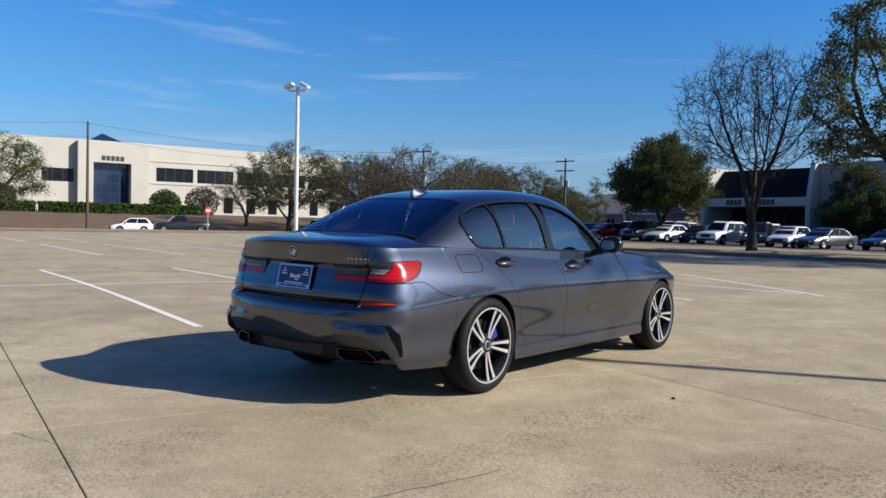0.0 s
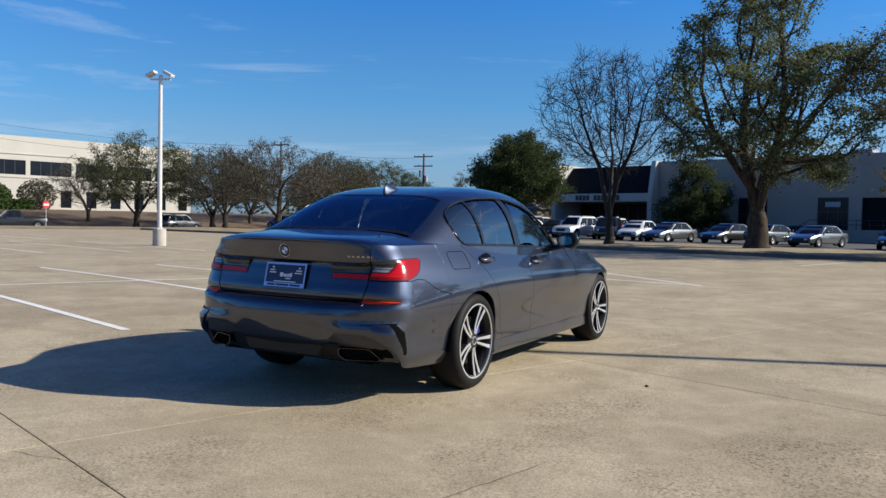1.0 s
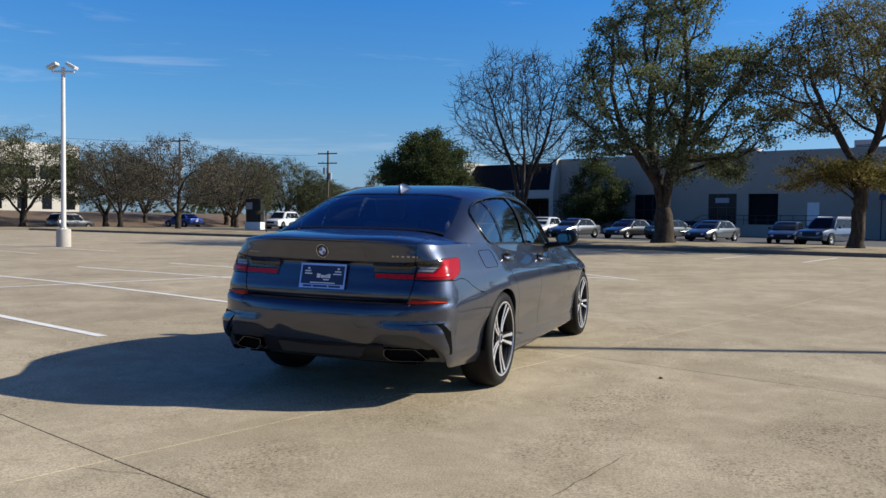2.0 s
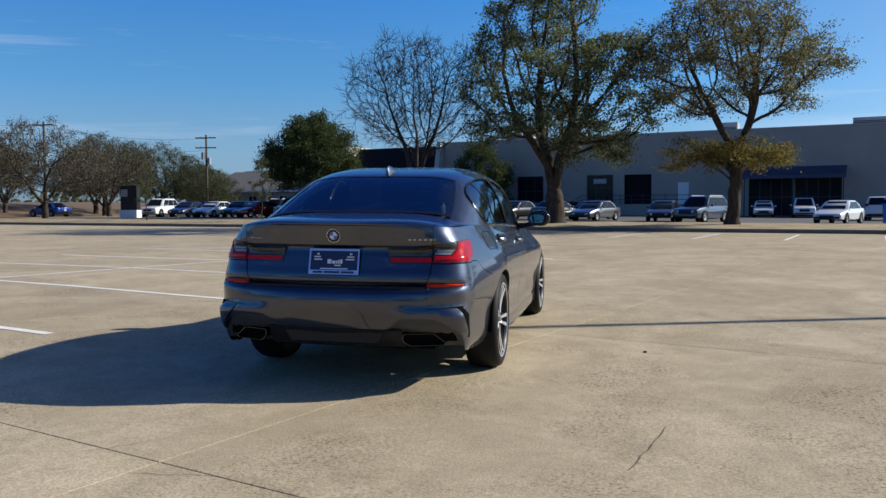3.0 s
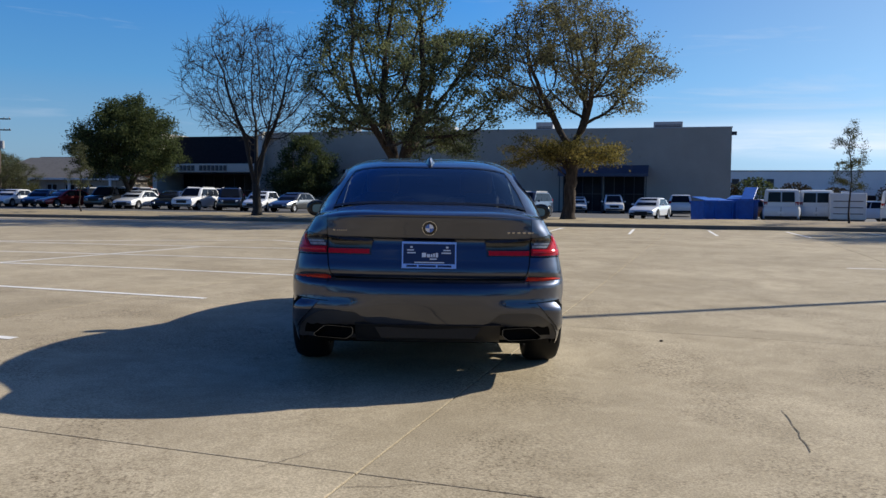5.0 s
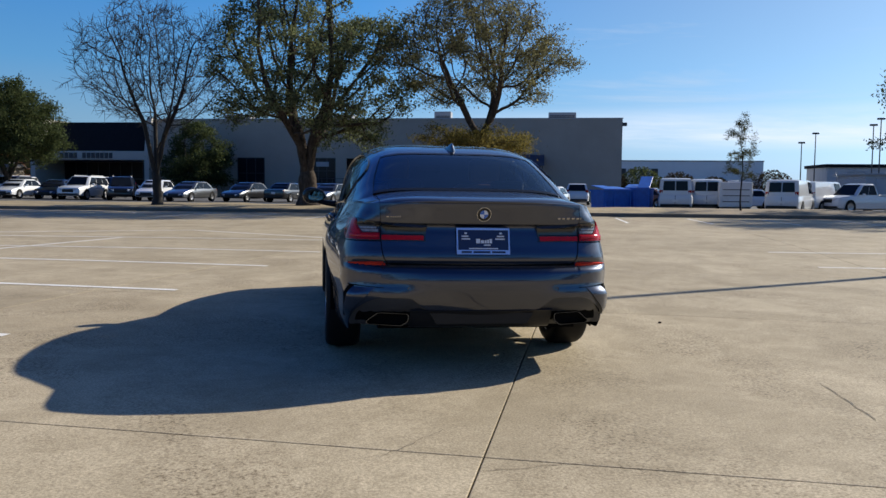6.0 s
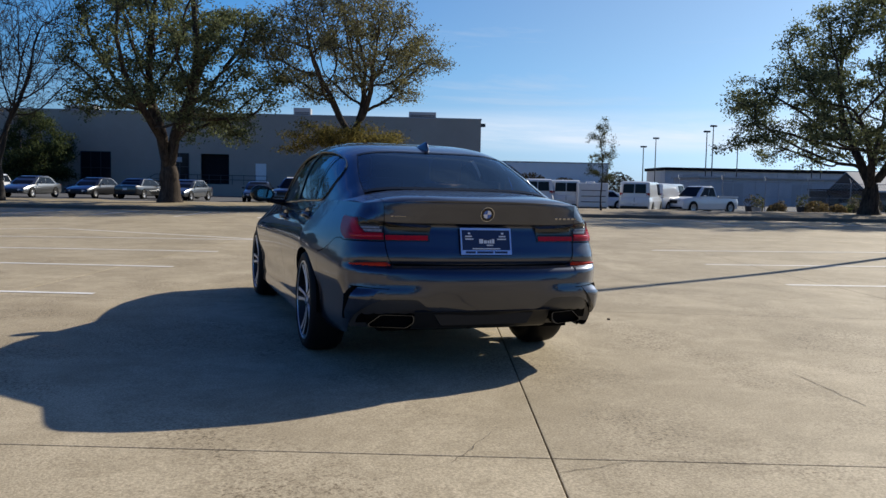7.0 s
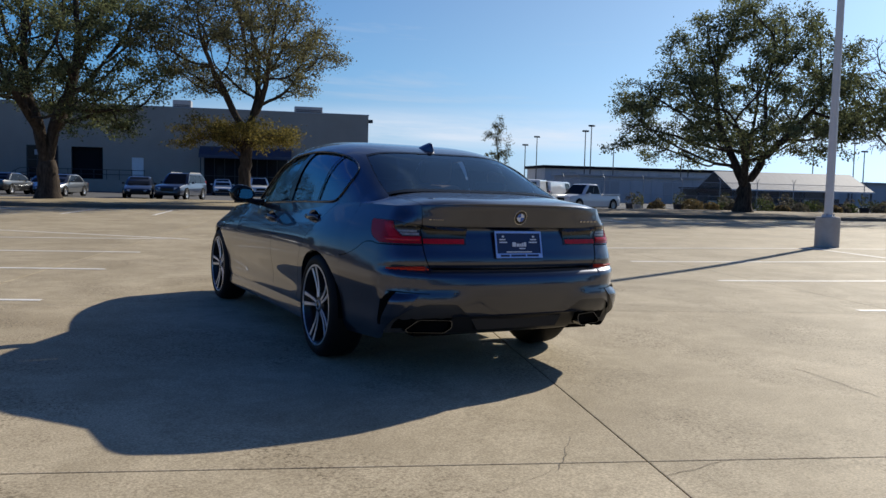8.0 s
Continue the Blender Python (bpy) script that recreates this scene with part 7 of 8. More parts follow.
# ---- parked vehicles ----
CAR_WHITE = paint_mat("white_car_paint", (0.72, 0.73, 0.74), metal=0.0, rough=0.35)
CAR_BLACK = paint_mat("black_car_paint", (0.012, 0.012, 0.014), metal=0.2)
CAR_SILVER = paint_mat("silver_car_paint", (0.15, 0.155, 0.16))
CAR_GREY = paint_mat("grey_car_paint", (0.12, 0.125, 0.13))
CAR_RED = paint_mat("red_car_paint", (0.30, 0.012, 0.015), metal=0.3)
CAR_BLUE = paint_mat("blue_car_paint", (0.015, 0.06, 0.34), metal=0.4)
CAR_NAVY = paint_mat("navy_car_paint", (0.02, 0.03, 0.06), metal=0.4)
CAR_ORANGE = paint_mat("orange_car_paint", (0.30, 0.10, 0.03), metal=0.3)
HEAD_LAMP = mat("head_lamp", (0.55, 0.57, 0.60), 0.1, color2=(0.40, 0.42, 0.45), scale=20, coat=1.0)
HUB = mat("plain_alloy", (0.42, 0.42, 0.43), 0.35, metal=0.8, color2=(0.34, 0.34, 0.35), scale=10)


def parked(kind, paint, m, label, category="car"):
    """A parked vehicle from a few profile keys: lofted body, glazed cabin, wheels, lamps. Nose along +y, its middle over the origin."""
    L, W, belt, nose, H, axle = {"sedan": (4.75, 0.91, 0.92, 0.72, 1.45, 0.33), "suv": (4.75, 0.95, 1.05, 0.95, 1.74, 0.37), "hatch": (4.2, 0.88, 0.95, 0.78, 1.52, 0.32),
                                 "van": (5.3, 0.98, 1.10, 1.0, 1.98, 0.36), "minivan": (5.0, 0.98, 1.05, 0.85, 1.76, 0.34), "pickup": (5.7, 1.0, 1.12, 1.08, 1.88, 0.40)}[kind]
    h = L / 2
    root = thing(kind if kind != "hatch" else "hatchback", m, label, category, "parked vehicles")
    tail_z = {"sedan": 0.98, "pickup": 1.10}.get(kind, belt)
    stations = [(-h, 0.80, 0.42, tail_z - 0.22), (-h + 0.05, 0.92, 0.33, tail_z - 0.05), (-h + 0.25, 0.98, 0.26, tail_z), (-h * 0.5, 1.0, 0.24, belt), (0, 1.0, 0.22, belt), (h * 0.42, 1.0, 0.24, belt - 0.02),
                (h * 0.52, 0.99, 0.24, (belt + nose) / 2 + 0.06), (h - 0.35, 0.96, 0.26, nose), (h - 0.08, 0.88, 0.30, nose - 0.10), (h, 0.76, 0.38, nose - 0.24)]
    grid = []
    for y, w, zb, zt in stations:
        w *= W
        grid.append([(x * w, y, zb + (zt - zb) * z) for x, z in ((-0.8, 0), (-0.97, 0.08), (-1.0, 0.45), (-0.99, 0.75), (-0.93, 0.95), (-0.80, 1.0), (0, 1.03), (0.80, 1.0), (0.93, 0.95), (0.99, 0.75), (1.0, 0.45), (0.97, 0.08), (0.8, 0), (-0.8, 0))])
    bm = sheet(grid)
    bm.faces.new([bm.verts.new(p) for p in grid[0][:-1]])
    bm.faces.new([bm.verts.new(p) for p in grid[-1][:-1][::-1]])
    bmesh.ops.remove_doubles(bm, verts=bm.verts, dist=0.001)
    part("body", bm, paint, root, smooth=35)
    y0, y1, t0, t1 = {"sedan": (-h + 0.55, h * 0.50, -h + 1.25, h * 0.12), "suv": (-h + 0.06, h * 0.50, -h + 0.42, h * 0.20), "hatch": (-h + 0.10, h * 0.55, -h + 0.6, h * 0.15), "van": (-h + 0.03, h * 0.74, -h + 0.10, h * 0.50),
                      "minivan": (-h + 0.05, h * 0.66, -h + 0.35, h * 0.30), "pickup": (-h * 0.22, h * 0.52, -h * 0.14, h * 0.24)}[kind]
    wb, wt = W * 0.93, W * (0.86 if kind == "van" else 0.74)
    rows = []
    for z, a, b, w in ((belt - 0.06, y0, y1, wb), (belt + (H - belt) * 0.55, y0 + (t0 - y0) * 0.55, y1 + (t1 - y1) * 0.55, wb + (wt - wb) * 0.5), (H - 0.07, t0, t1, wt), (H - 0.015, t0 + 0.12, t1 - 0.14, wt * 0.90), (H, t0 + 0.4, t1 - 0.45, wt * 0.5)):
        rows.append([(-w, a + 0.06, z), (-w * 0.85, a, z), (w * 0.85, a, z), (w, a + 0.06, z), (w, b - 0.10, z), (w * 0.82, b, z), (-w * 0.82, b, z), (-w, b - 0.10, z), (-w, a + 0.06, z)])
    bm = sheet(rows)
    bm.faces.new([bm.verts.new(p) for p in rows[-1][:-1]])
    bmesh.ops.remove_doubles(bm, verts=bm.verts, dist=0.001)
    part("cabin", bm, paint, root, smooth=30)

    def lerp_row(f, k, z_f):
        p, q = Vector(rows[0][k]), Vector(rows[2][k])
        return p.lerp(q, z_f)
    for name, k0, k1, lo, hi, m0, m1 in (*((("rear_window", 1, 2, 0.26, 0.86, 0.05, 0.48), ("rear_window", 1, 2, 0.26, 0.86, 0.52, 0.95)) if kind == "van" else (("rear_window", 1, 2, 0.22, 0.94, 0.02, 0.98),)), ("windscreen", 5, 6, 0.12, 0.97, 0.0, 1.0)):
        bm = bmesh.new()
        q = [lerp_row(0, k0, lo).lerp(lerp_row(0, k1, lo), m0), lerp_row(0, k0, lo).lerp(lerp_row(0, k1, lo), m1), lerp_row(0, k0, hi).lerp(lerp_row(0, k1, hi), m1), lerp_row(0, k0, hi).lerp(lerp_row(0, k1, hi), m0)]
        d = Vector((0, -0.05 if k0 == 1 else 0.05, 0.02))
        bm.faces.new([bm.verts.new(p + d) for p in q])
        r = bmesh.ops.extrude_face_region(bm, geom=bm.faces[:])
        bmesh.ops.translate(bm, vec=-d * 0.9, verts=[v for v in r["geom"] if isinstance(v, bmesh.types.BMVert)])
        part(name, bm, WIN_DARK, root)
    spans = {"sedan": ((0.07, 0.50), (0.525, 0.965)), "van": ((0.74, 0.96),), "pickup": ((0.06, 0.47), (0.50, 0.96)), "hatch": ((0.07, 0.50), (0.525, 0.965))}.get(kind, ((0.03, 0.30), (0.32, 0.63), (0.65, 0.97)))
    for side, (ka, kb) in ((-1, (0, 7)), (1, (3, 4))):
        for a, b in spans:
            q = [lerp_row(0, ka, 0.15).lerp(lerp_row(0, kb, 0.15), a), lerp_row(0, ka, 0.15).lerp(lerp_row(0, kb, 0.15), b), lerp_row(0, ka, 0.93).lerp(lerp_row(0, kb, 0.93), b), lerp_row(0, ka, 0.93).lerp(lerp_row(0, kb, 0.93), a)]
            bm = bmesh.new()
            d = Vector((side * 0.03, 0, 0.006))
            bm.faces.new([bm.verts.new(p + d) for p in q])
            r = bmesh.ops.extrude_face_region(bm, geom=bm.faces[:])
            bmesh.ops.translate(bm, vec=-d * 0.8, verts=[v for v in r["geom"] if isinstance(v, bmesh.types.BMVert)])
            part("side_window", bm, WIN_DARK, root)
        bm = boxes((-0.09, 0.09, -0.05, 0.05, -0.06, 0.07), bevel=0.03, seg=2)
        part("door_mirror", bm, paint, root).matrix_local = pose(side * (W + 0.09), y1 - 0.55, belt + 0.06)
        for y in (-h + 0.95, h - 0.92):
            r = axle
            w = part("wheel", lathe(bmesh.new(), [(r * 0.62, -0.1), (r * 0.86, -0.115), (r * 0.97, -0.10), (r, -0.05), (r, 0.06), (r * 0.97, 0.10), (r * 0.88, 0.115), (r * 0.66, 0.10)], 22, "x"), RUBBER, root, smooth=40)
            w.matrix_local = pose(side * (W - 0.10), y, r)
            part("wheel_arch", lathe(bmesh.new(), [(r * 0.6, 0.0), (r * 1.14, 0.0)], 22, "x"), LINER, root).matrix_local = pose(side * (W + 0.004), y, r + 0.01)
            part("rim", lathe(bmesh.new(), [(0.0, 0.085 * side), (r * 0.20, 0.09 * side), (r * 0.24, 0.06 * side), (r * 0.6, 0.085 * side), (r * 0.66, 0.112 * side)], 18, "x"), HUB, w, smooth=30)
            w.location.x += side * 0.012
    lamp_z = nose - 0.22
    for side in (-1, 1):
        part("headlight", boxes((-0.20, 0.20, -0.10, 0.05, -0.07, 0.07), bevel=0.03, seg=2), HEAD_LAMP, root).matrix_local = pose(side * W * 0.66, h - 0.08, lamp_z, 0, 0, -side * 22)
        tz = tail_z - 0.20 if kind in ("sedan", "hatch", "pickup") else belt + 0.10
        part("tail_light", boxes((-0.10, 0.10, -0.05, 0.10, -0.10, 0.10), bevel=0.02), RED_LENS, root).matrix_local = pose(side * W * 0.80, -h + 0.10, tz, 0, 0, side * 15)
    part("grille", boxes((-0.42, 0.42, h - 0.10, h + 0.01, lamp_z - 0.20, lamp_z + 0.04), bevel=0.02), BLACK_PLASTIC, root)
    part("rear_bumper", boxes((-W * 0.84, W * 0.84, -h - 0.05, -h + 0.10, 0.34, 0.50), bevel=0.03), BLACK_PLASTIC, root)
    if kind == "van":
        part("door_seam", boxes((-0.012, 0.012, -h - 0.012, -h + 0.05, 0.52, belt - 0.1)), LINER, root)
    part("number_plate", boxes((-0.16, 0.16, -h - 0.02, -h + 0.03, 0.62, 0.76)), WHITE_PAINT, root)
    part("front_bumper", boxes((-W * 0.80, W * 0.80, h - 0.10, h + 0.03, 0.34, 0.46), bevel=0.03), BLACK_PLASTIC, root)
    if kind == "pickup":
        part("bed", boxes((-W * 0.86, W * 0.86, -h + 0.12, -h * 0.24, belt + 0.02, belt + 0.05)), LINER, root)
        part("bed_rail", boxes((-W * 0.97, -W * 0.86, -h + 0.1, -h * 0.24, belt - 0.02, belt + 0.09), (W * 0.86, W * 0.97, -h + 0.1, -h * 0.24, belt - 0.02, belt + 0.09), (-W * 0.86, W * 0.86, -h + 0.06, -h + 0.14, belt - 0.2, belt + 0.07)), paint, root)
    if kind in ("suv",):
        for x in (-wt * 0.90, wt * 0.90):
            part("roof_rail", boxes((x - wt * 0.02, x + wt * 0.02, t0 + 0.2, t1 - 0.3, H - 0.03, H + 0.05)), GREY_PAINT, root)
    return root


PAINT_NAME = {"white": CAR_WHITE, "black": CAR_BLACK, "silver": CAR_SILVER, "grey": CAR_GREY, "red": CAR_RED, "blue": CAR_BLUE, "navy": CAR_NAVY, "orange": CAR_ORANGE}
MADE = {}


def park(kind, colour, u, v, turn, where):
    m = lot(u, v, (far_z(u) if u > -75 else -0.3) + 0.005, turn)
    label = f"{colour} {'sport utility vehicle' if kind == 'suv' else kind if kind != 'hatch' else 'hatchback'} parked {where}"
    if (kind, colour) in MADE:
        ob = copy_thing(MADE[kind, colour], m)
        ob["label"] = label
    else:
        MADE[kind, colour] = parked(kind, PAINT_NAME[colour], m, label)


SHOP, WARE = "in the row before the shop", "in front of the tan warehouse"
for spec in (("suv", "white", -58.3, 51.5, 200, SHOP), ("sedan", "navy", -55.0, 52, 195, SHOP), ("sedan", "black", -52.6, 52.5, 195, SHOP), ("sedan", "white", -50.6, 51, 188, SHOP), ("sedan", "navy", -48.0, 51.5, 195, SHOP),
             ("sedan", "red", -45.4, 51, 165, SHOP), ("suv", "black", -41.8, 51.5, 190, SHOP), ("suv", "grey", -44.0, 58, 190, SHOP), ("sedan", "white", -38.6, 51, 184, SHOP), ("sedan", "navy", -35.9, 51.6, 190, SHOP),
             ("suv", "white", -33.4, 51, 184, SHOP), ("suv", "black", -30.4, 51, 206, SHOP), ("hatch", "white", -27.8, 51, 188, SHOP), ("sedan", "silver", -24.9, 50.6, 174, SHOP), ("sedan", "black", -21.6, 53, 170, SHOP),
             ("sedan", "black", -18.6, 54, -12, WARE), ("sedan", "grey", -14.9, 52, 170, WARE), ("sedan", "black", -16.9, 57, 168, WARE), ("sedan", "black", -10.0, 52, 184, WARE), ("suv", "navy", -7.2, 50.5, 165, WARE),
             ("hatch", "white", -6.0, 73, 186, WARE), ("suv", "white", -2.7, 73, 186, WARE), ("sedan", "white", 0.95, 51, 166, WARE), ("minivan", "white", 3.3, 64, -4, WARE), ("sedan", "navy", -29.5, 74, 95, WARE), ("sedan", "black", -24.0, 72, 95, WARE),
             ("suv", "black", -52.5, 62, 195, SHOP), ("suv", "grey", -36.5, 60, 190, SHOP), ("minivan", "white", -47.5, 64, 195, SHOP), ("suv", "white", -39.5, 66, 190, SHOP), ("sedan", "grey", -60.8, 54, 200, SHOP), ("sedan", "black", -43.6, 54, 188, SHOP)):
    park(*spec)
YARD = "on the yard beside the warehouse"
for spec in (("van", "white", 8.4, 44.6, -10, YARD), ("van", "white", 10.4, 46.5, -8, YARD), ("van", "white", 14.9, 44.4, -26, YARD), ("van", "white", 18.2, 50, -40, YARD), ("pickup", "white", 20.6, 49.5, 120, YARD), ("sedan", "orange", 7.5, 55, 70, YARD),
             ("sedan", "white", 15.0, 56, 90, YARD), ("sedan", "silver", 20.5, 57, 95, YARD), ("suv", "grey", 11.5, 62, 90, YARD)):
    park(*spec)
STREET = "by the street below the office"
for spec in (("hatch", "white", -82.5, 19.6, 172, STREET), ("pickup", "black", -82.8, 24.9, 172, STREET), ("suv", "grey", -79.5, 41.0, 10, STREET), ("sedan", "blue", -72.5, 50.0, 90, STREET), ("sedan", "black", -65.0, 62.0, 80, STREET)):
    park(*spec)


# ---- yard: bins, trailer, fence and clutter ----
def skip_bin(u, v, turn, w, d, h, lid_tilt=5):
    b = thing("waste_skip", lot(u, v, far_z(u), turn), "bright blue steel waste skip with sagging lids", "waste skip", "waste skips")
    bm = bmesh.new()
    prof = [(-d / 2, 0.15), (-d / 2 - 0.12, h), (d / 2 + 0.12, h), (d / 2, 0.15)]
    a = [bm.verts.new((-w / 2, y, z)) for y, z in prof]
    c = [bm.verts.new((w / 2, y, z)) for y, z in prof]
    for k in range(4):
        k2 = (k + 1) % 4
        bm.faces.new((a[k], a[k2], c[k2], c[k]))
    bm.faces.new(a[::-1])
    bm.faces.new(c)
    part("bin", bm, BLUE_TARP, b)
    for x in (-w / 2 + 0.06, -w * 0.12, w / 2 - 0.06):
        part("rib", boxes((x - 0.035, x + 0.035, -d / 2 - 0.15, -d / 2 - 0.03, 0.16, h)), BLUE_TARP, b)
    for x0, x1, tilt in ((-w / 2 + 0.02, -0.03, 7), (0.03, w / 2 - 0.02, lid_tilt)):      # two sagging lids
        lid = part("lid", boxes((x0, x1, 0.0, d + 0.2, 0.0, 0.05), bevel=0.015), BLUE_TARP, b)
        lid.matrix_local = pose(0, -d / 2 - 0.1, h + 0.02, tilt, 0, 0)
    for y in (-d / 2 - 0.145, d / 2 + 0.145):
        part("rim", boxes((-w / 2 - 0.05, w / 2 + 0.05, y - 0.045, y + 0.045, h - 0.08, h + 0.02)), BLUE_TARP, b)
    for x in (-0.3, 0.3):
        part("skid", boxes((x * w - 0.08, x * w + 0.08, -d / 2, d / 2, 0, 0.16)), DARK_METAL, b)


skip_bin(4.45, 43.6, 24, 1.75, 1.5, 1.25)
skip_bin(6.15, 44.2, -14, 1.5, 1.5, 1.35, 24)


def box_trailer(u, v, turn):
    t = thing("box_trailer", lot(u, v, far_z(u), turn) @ Matrix.Scale(0.84, 4), "white enclosed box trailer with ladder rack", "trailer")
    part("box", boxes((-1.05, 1.05, -1.9, 1.9, 0.45, 2.15), bevel=0.06, seg=2), WHITE_PAINT, t)
    part("frame", boxes((-0.95, 0.95, -1.95, 1.95, 0.33, 0.45), (-0.06, 0.06, 1.95, 2.9, 0.36, 0.44)), DARK_METAL, t)
    for x in (-0.98, 0.98):
        w = part("wheel", lathe(bmesh.new(), [(0.0, -0.08), (0.16, -0.10), (0.29, -0.10), (0.31, 0.0), (0.29, 0.10), (0.16, 0.10), (0.0, 0.08)], 18, "x"), RUBBER, t, smooth=40)
        w.matrix_local = pose(x, -0.3, 0.31)
    part("door", boxes((-0.9, 0.9, -1.93, -1.895, 0.55, 2.05)), WHITE_PAINT, t)
    for z in (0.8, 1.2, 1.6):
        part("side_rail", boxes((-0.85, 0.85, -1.96, -1.93, z, z + 0.05)), DARK_METAL, t)
    part("vent", boxes((-0.3, 0.3, 0.2, 0.8, 2.15, 2.3), bevel=0.03), WHITE_PAINT, t)


box_trailer(11.5, 43.6, -8)


def make_fence():
    f = thing("chain_fence", lot(0, 0, -0.26), "tall chain link fence with steel posts", "fence")
    V, u0, u1 = 58.0, 22.0, 110.0
    us = steps(u0, u1, 26)
    for u in us:
        part("post", lathe(bmesh.new(), [(0.04, 0), (0.04, 2.5), (0.0, 2.52)], 6), GREY_PAINT, f).matrix_local = pose(u, V, 0)
        for s in (1, -1):                 # forked arms for the barbed strands
            bm = bmesh.new()
            tube(bm, [(u, V, 2.48), (u, V + s * 0.28, 2.86)], [0.025, 0.02], 5)
            part("arm", bm, GREY_PAINT, f)
    for z in (0.1, 1.25, 2.42):
        bm = bmesh.new()
        tube(bm, [(u0, V, z), (u1, V, z)], [0.022, 0.022], 5)
        part("rail", bm, GREY_PAINT, f)
    bm = bmesh.new()
    step = 0.26
    n = int((u1 - u0) / step)
    vs, fs = [], []
    for k in range(-5, n):
        for s in (1, -1):
            a, b = u0 + k * step, u0 + k * step + s * 2.3
            lo, hi = (a, 0.1), (b, 2.4)
            if min(a, b) < u0 or max(a, b) > u1:
                continue
            i = len(vs)
            vs += [(lo[0] - 0.01, V, lo[1]), (lo[0] + 0.01, V, lo[1]), (hi[0] + 0.01, V, hi[1]), (hi[0] - 0.01, V, hi[1])]
            fs.append((i, i + 1, i + 2, i + 3))
    tagged(raw("wire_mesh", vs, fs, GREY_PAINT, f), kind="stuff")


make_fence()


def bush(name, u, v, z, r, n, size, material, label, flat=0.8):
    verts, faces = leaf_ball(random.Random(int(u * 13 + v * 7)), r, n, size, flat)
    s = raw(name, verts, faces, material)
    s.matrix_world = lot(u, v, z + r * flat * 0.75)
    tagged(s, label, "bush", "bushes")


BRUSH = island_leaf("winter_brush", (0.022, 0.019, 0.013), (0.07, 0.058, 0.036))
STRAW = island_leaf("straw_leaves", (0.10, 0.075, 0.035), (0.26, 0.19, 0.09))
for k, (u, v, r) in enumerate(((26.5, 45, 0.75), (28.2, 45.6, 0.6), (30.5, 46.5, 0.7), (33, 44.6, 0.55), (36.5, 44, 0.6), (40, 43.5, 0.7), (43, 43, 0.6), (24.6, 46.5, 0.6))):
    bush("bush", u, v, far_z(u), r, 420, 0.12, STRAW if k % 3 != 2 else LEAF_DULL, "dry straw-coloured ornamental grass clump by the yard")
for u, v, r in ((10, 120, 3.2), (15, 122, 3.6), (20, 118, 3.0), (5, 124, 3.0), (26, 122, 2.6), (36, 128, 3.4)):
    bush("bush", u, v, -0.3, r, 3000, 0.17, BRUSH if int(u) % 2 == 0 else LEAF_DEEP, "dark rounded bush far beyond the yard")
for k in range(22):
    bush("shrub", 29.5 + 1.35 * k, 47.2 + 2.2 * ((k * 7) % 5) / 4, far_z(40) + 0.1, 0.5 + 0.09 * ((k * 5) % 4), 330, 0.09, (LEAF_DEEP, LEAF_OLIVE, LEAF_DULL)[k % 3], "dark potted nursery shrub in the yard row")
rng_y = random.Random(90)
for k in range(26):
    u, v = 25 + k * 1.05 + rng_y.uniform(-0.3, 0.3), rng_y.uniform(49.5, 55.5)
    p = thing("plant_pot", lot(u, v, far_z(u), rng_y.uniform(0, 90)), "dark nursery pot with a straggly plant", "plant pot", "nursery pots")
    r = rng_y.uniform(0.25, 0.42)
    part("pot", lathe(bmesh.new(), [(0, 0.0), (r * 0.75, 0.0), (r, r * 1.5), (r * 0.9, r * 1.5), (0, r * 1.4)], 12), DARK_METAL if k % 4 else BASE_CONC, p, smooth=40)
    verts, faces = leaf_ball(rng_y, r * 1.3, 90, 0.10, 1.2)
    tagged(raw("plant", [(x, y, z + r * 2.4) for x, y, z in verts], faces, LEAF_DULL if k % 3 else LEAF_OLIVE, p), kind="stuff")


def far_woods():
    """A low belt of far woods that closes the horizon all round."""
    rng = random.Random(77)
    verts, faces = [], []
    for k in range(420):
        a = radians(rng.uniform(0, 360))
        d = rng.uniform(190, 330)
        right = 12 < math.degrees(a) < 95
        r = rng.uniform(2.0, 3.8) * (0.75 if right else 1.3)
        c = Vector((math.sin(a) * d, math.cos(a) * d, r * 0.7))
        for _ in range(70):
            q = Vector((rng.gauss(0, 1), rng.gauss(0, 1), rng.gauss(0, 1))).normalized() * r * rng.random() ** 0.3
            leaf_quad(rng, verts, faces, c + Vector((q.x * 1.4, q.y * 1.4, q.z * 0.9)), 0.75 * rng.uniform(0.6, 1.3))
    tagged(raw("far_woods", verts, faces, LEAF_OLIVE), "belt of dull far woods along the horizon", "woods", kind="stuff")


far_woods()


# ---- small things on the lot ----
SKID = mat("rubber_mark", (0.17, 0.14, 0.10), 0.85, color2=(0.33, 0.28, 0.20), scale=2.5, spread=0.5)
SKIDS = ((-12.95, 5.90, 1.65, 186, 310), (-12.37, 6.76, 1.70, 204, 316))


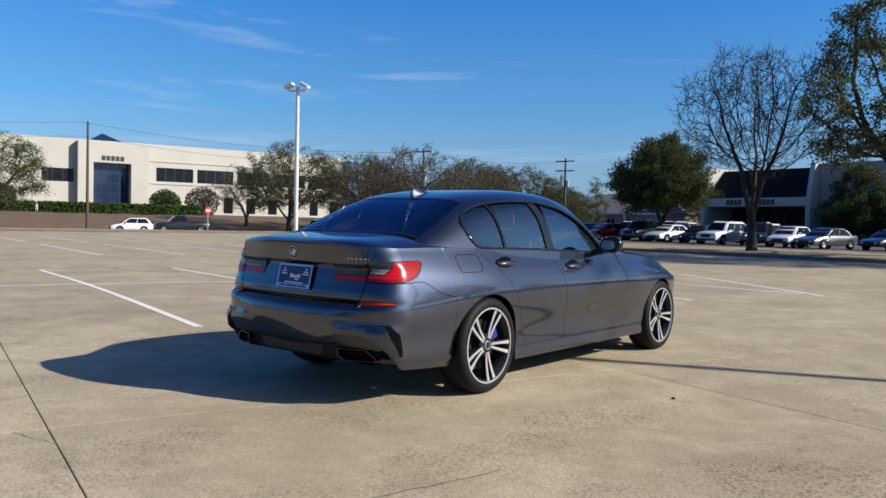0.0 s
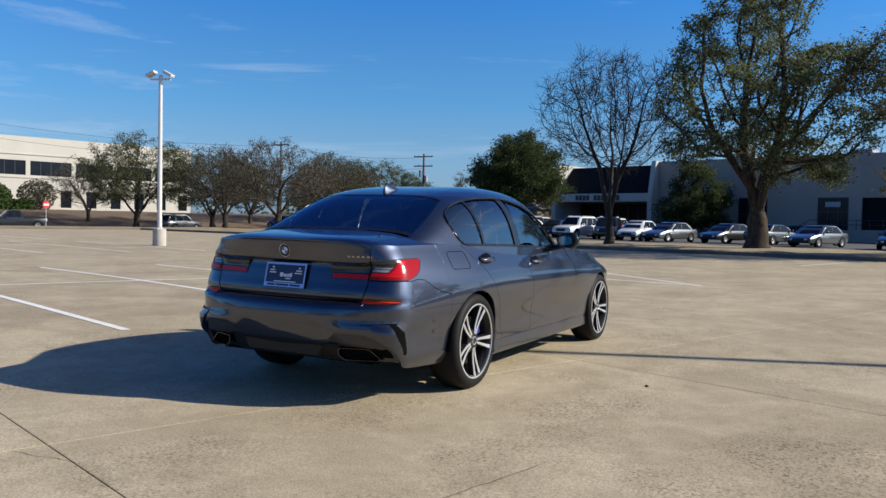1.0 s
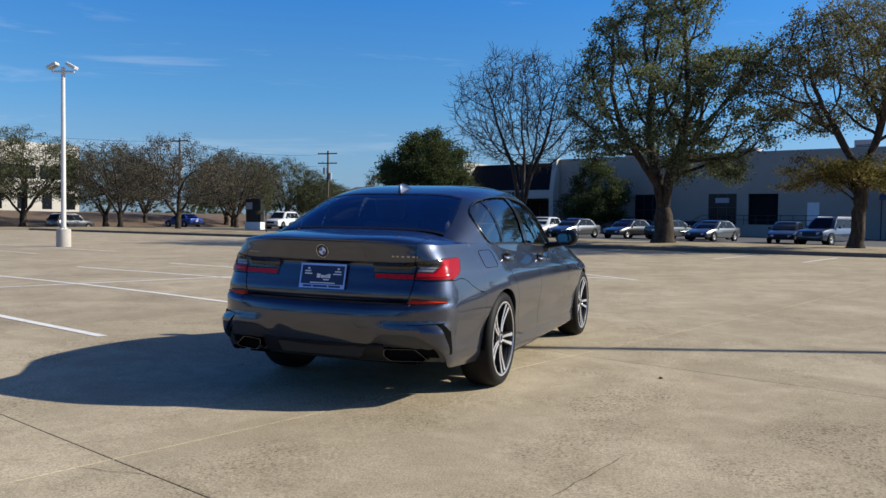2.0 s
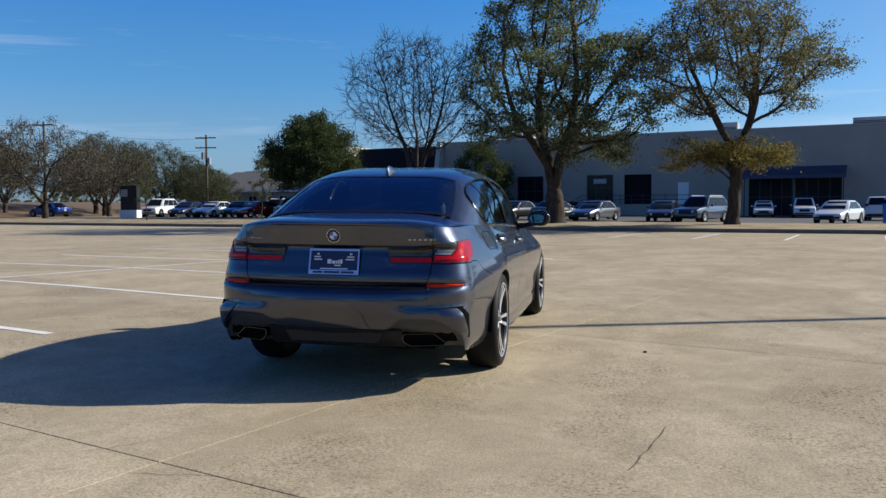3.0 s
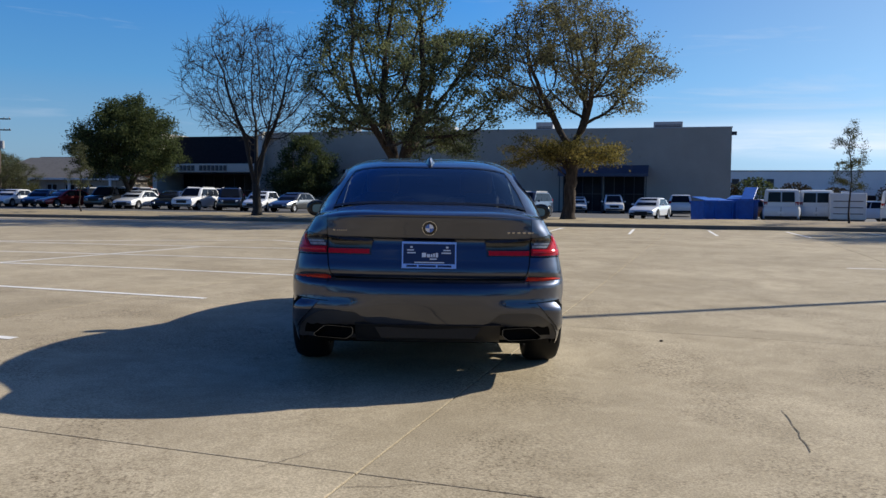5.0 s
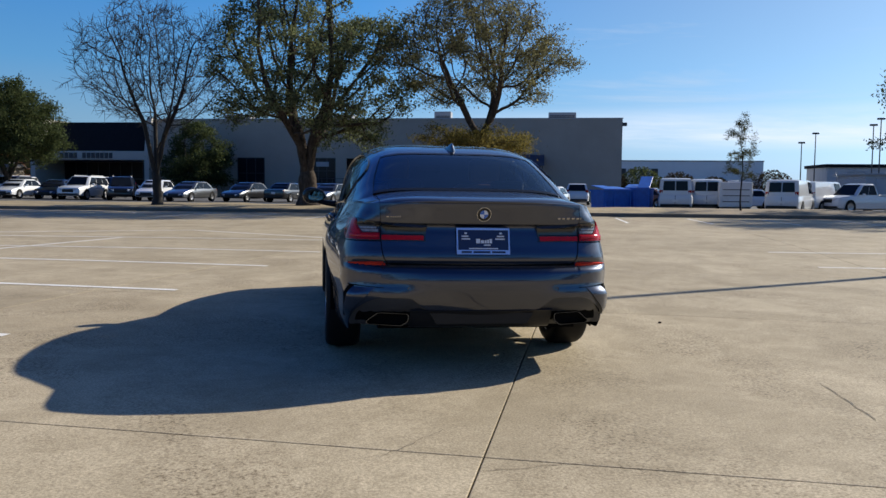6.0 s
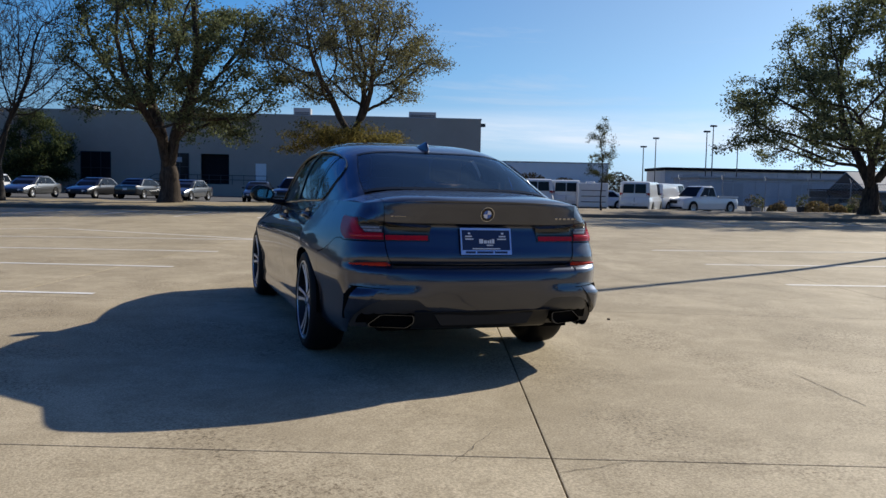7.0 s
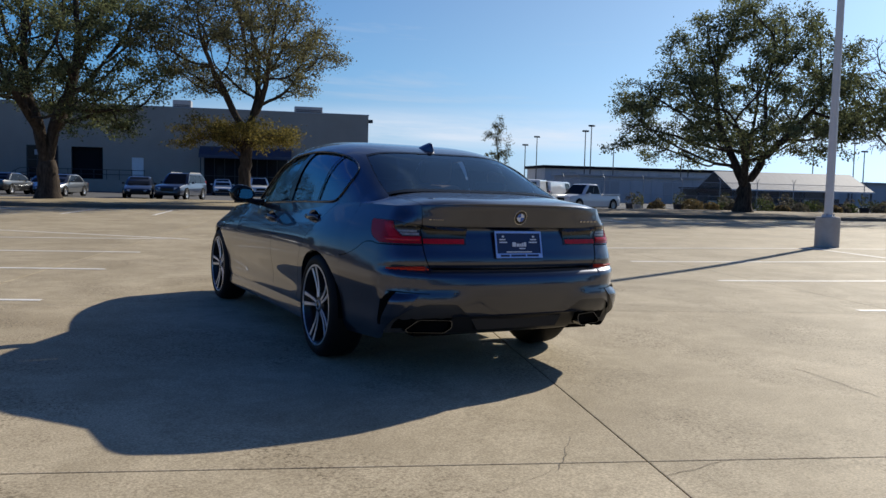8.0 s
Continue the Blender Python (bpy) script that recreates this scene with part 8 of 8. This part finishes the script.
CRACK = concrete_mat("crack_fill", (0.19, 0.16, 0.115), (0.15, 0.125, 0.09), (0.11, 0.09, 0.065))


def make_cracks():
    """Hairline cracks in the slabs, each a thin dark bed 4 mm over the concrete."""
    rng = random.Random(4)
    for (x0, y0), (x1, y1), w in (((1.93, -1.36), (1.73, -2.10), 0.006), ((-0.34, -2.62), (0.07, -2.58), 0.0035), ((-0.38, -2.05), (-0.70, -2.39), 0.003), ((-0.70, -2.39), (-1.05, -2.48), 0.002)):
        n = 14
        verts, faces = [], []
        d = Vector((x1 - x0, y1 - y0))
        s = Vector((-d.y, d.x)).normalized()
        off = 0
        for k in range(n + 1):
            off += rng.gauss(0, 0.006)
            c = Vector((x0, y0)) + d * k / n + s * off
            ww = w * rng.uniform(0.5, 1.3) / 2
            for q in (c + s * ww, c - s * ww):
                verts.append((q.x, q.y, ground_z(q.x, q.y) + 0.003))
            if k:
                a = 2 * k - 2
                faces.append((a, a + 1, a + 3, a + 2))
        tagged(raw("crack", verts, faces, CRACK), "thin dark crack in the concrete slab", "crack", "cracks", kind="structure")
    for cx, cy, r, a0, a1 in SKIDS:           # faint curved tyre marks
        verts, faces = [], []
        for k in range(19):
            a = radians(a0 + (a1 - a0) * k / 18)
            for q in (r - 0.05, r + 0.05):
                x, y = cx + q * math.cos(a), cy + q * math.sin(a)
                verts.append((x, y, ground_z(x, y) + 0.0035))
            if k:
                faces.append((2 * k - 2, 2 * k - 1, 2 * k + 1, 2 * k))
        tagged(raw("tyre_mark", verts, faces, SKID), "faint dark curved tyre mark on the concrete", "tyre mark", "tyre marks", kind="structure")
    bm = bmesh.new()
    bmesh.ops.create_icosphere(bm, subdivisions=2, radius=0.012)
    for v in bm.verts:
        v.co = Vector((v.co.x * 1.3, v.co.y, v.co.z * 0.7)) * (1 + 0.2 * noise.noise(v.co * 60))
    p = obj("pebble", bm, BARK, smooth=60)
    p.matrix_world = pose(1.89, 0.78, ground_z(1.89, 0.78) + 0.007)
    tagged(p, "small dark pebble lying on the concrete", "pebble")


make_cracks()
make_lines()
make_lot()
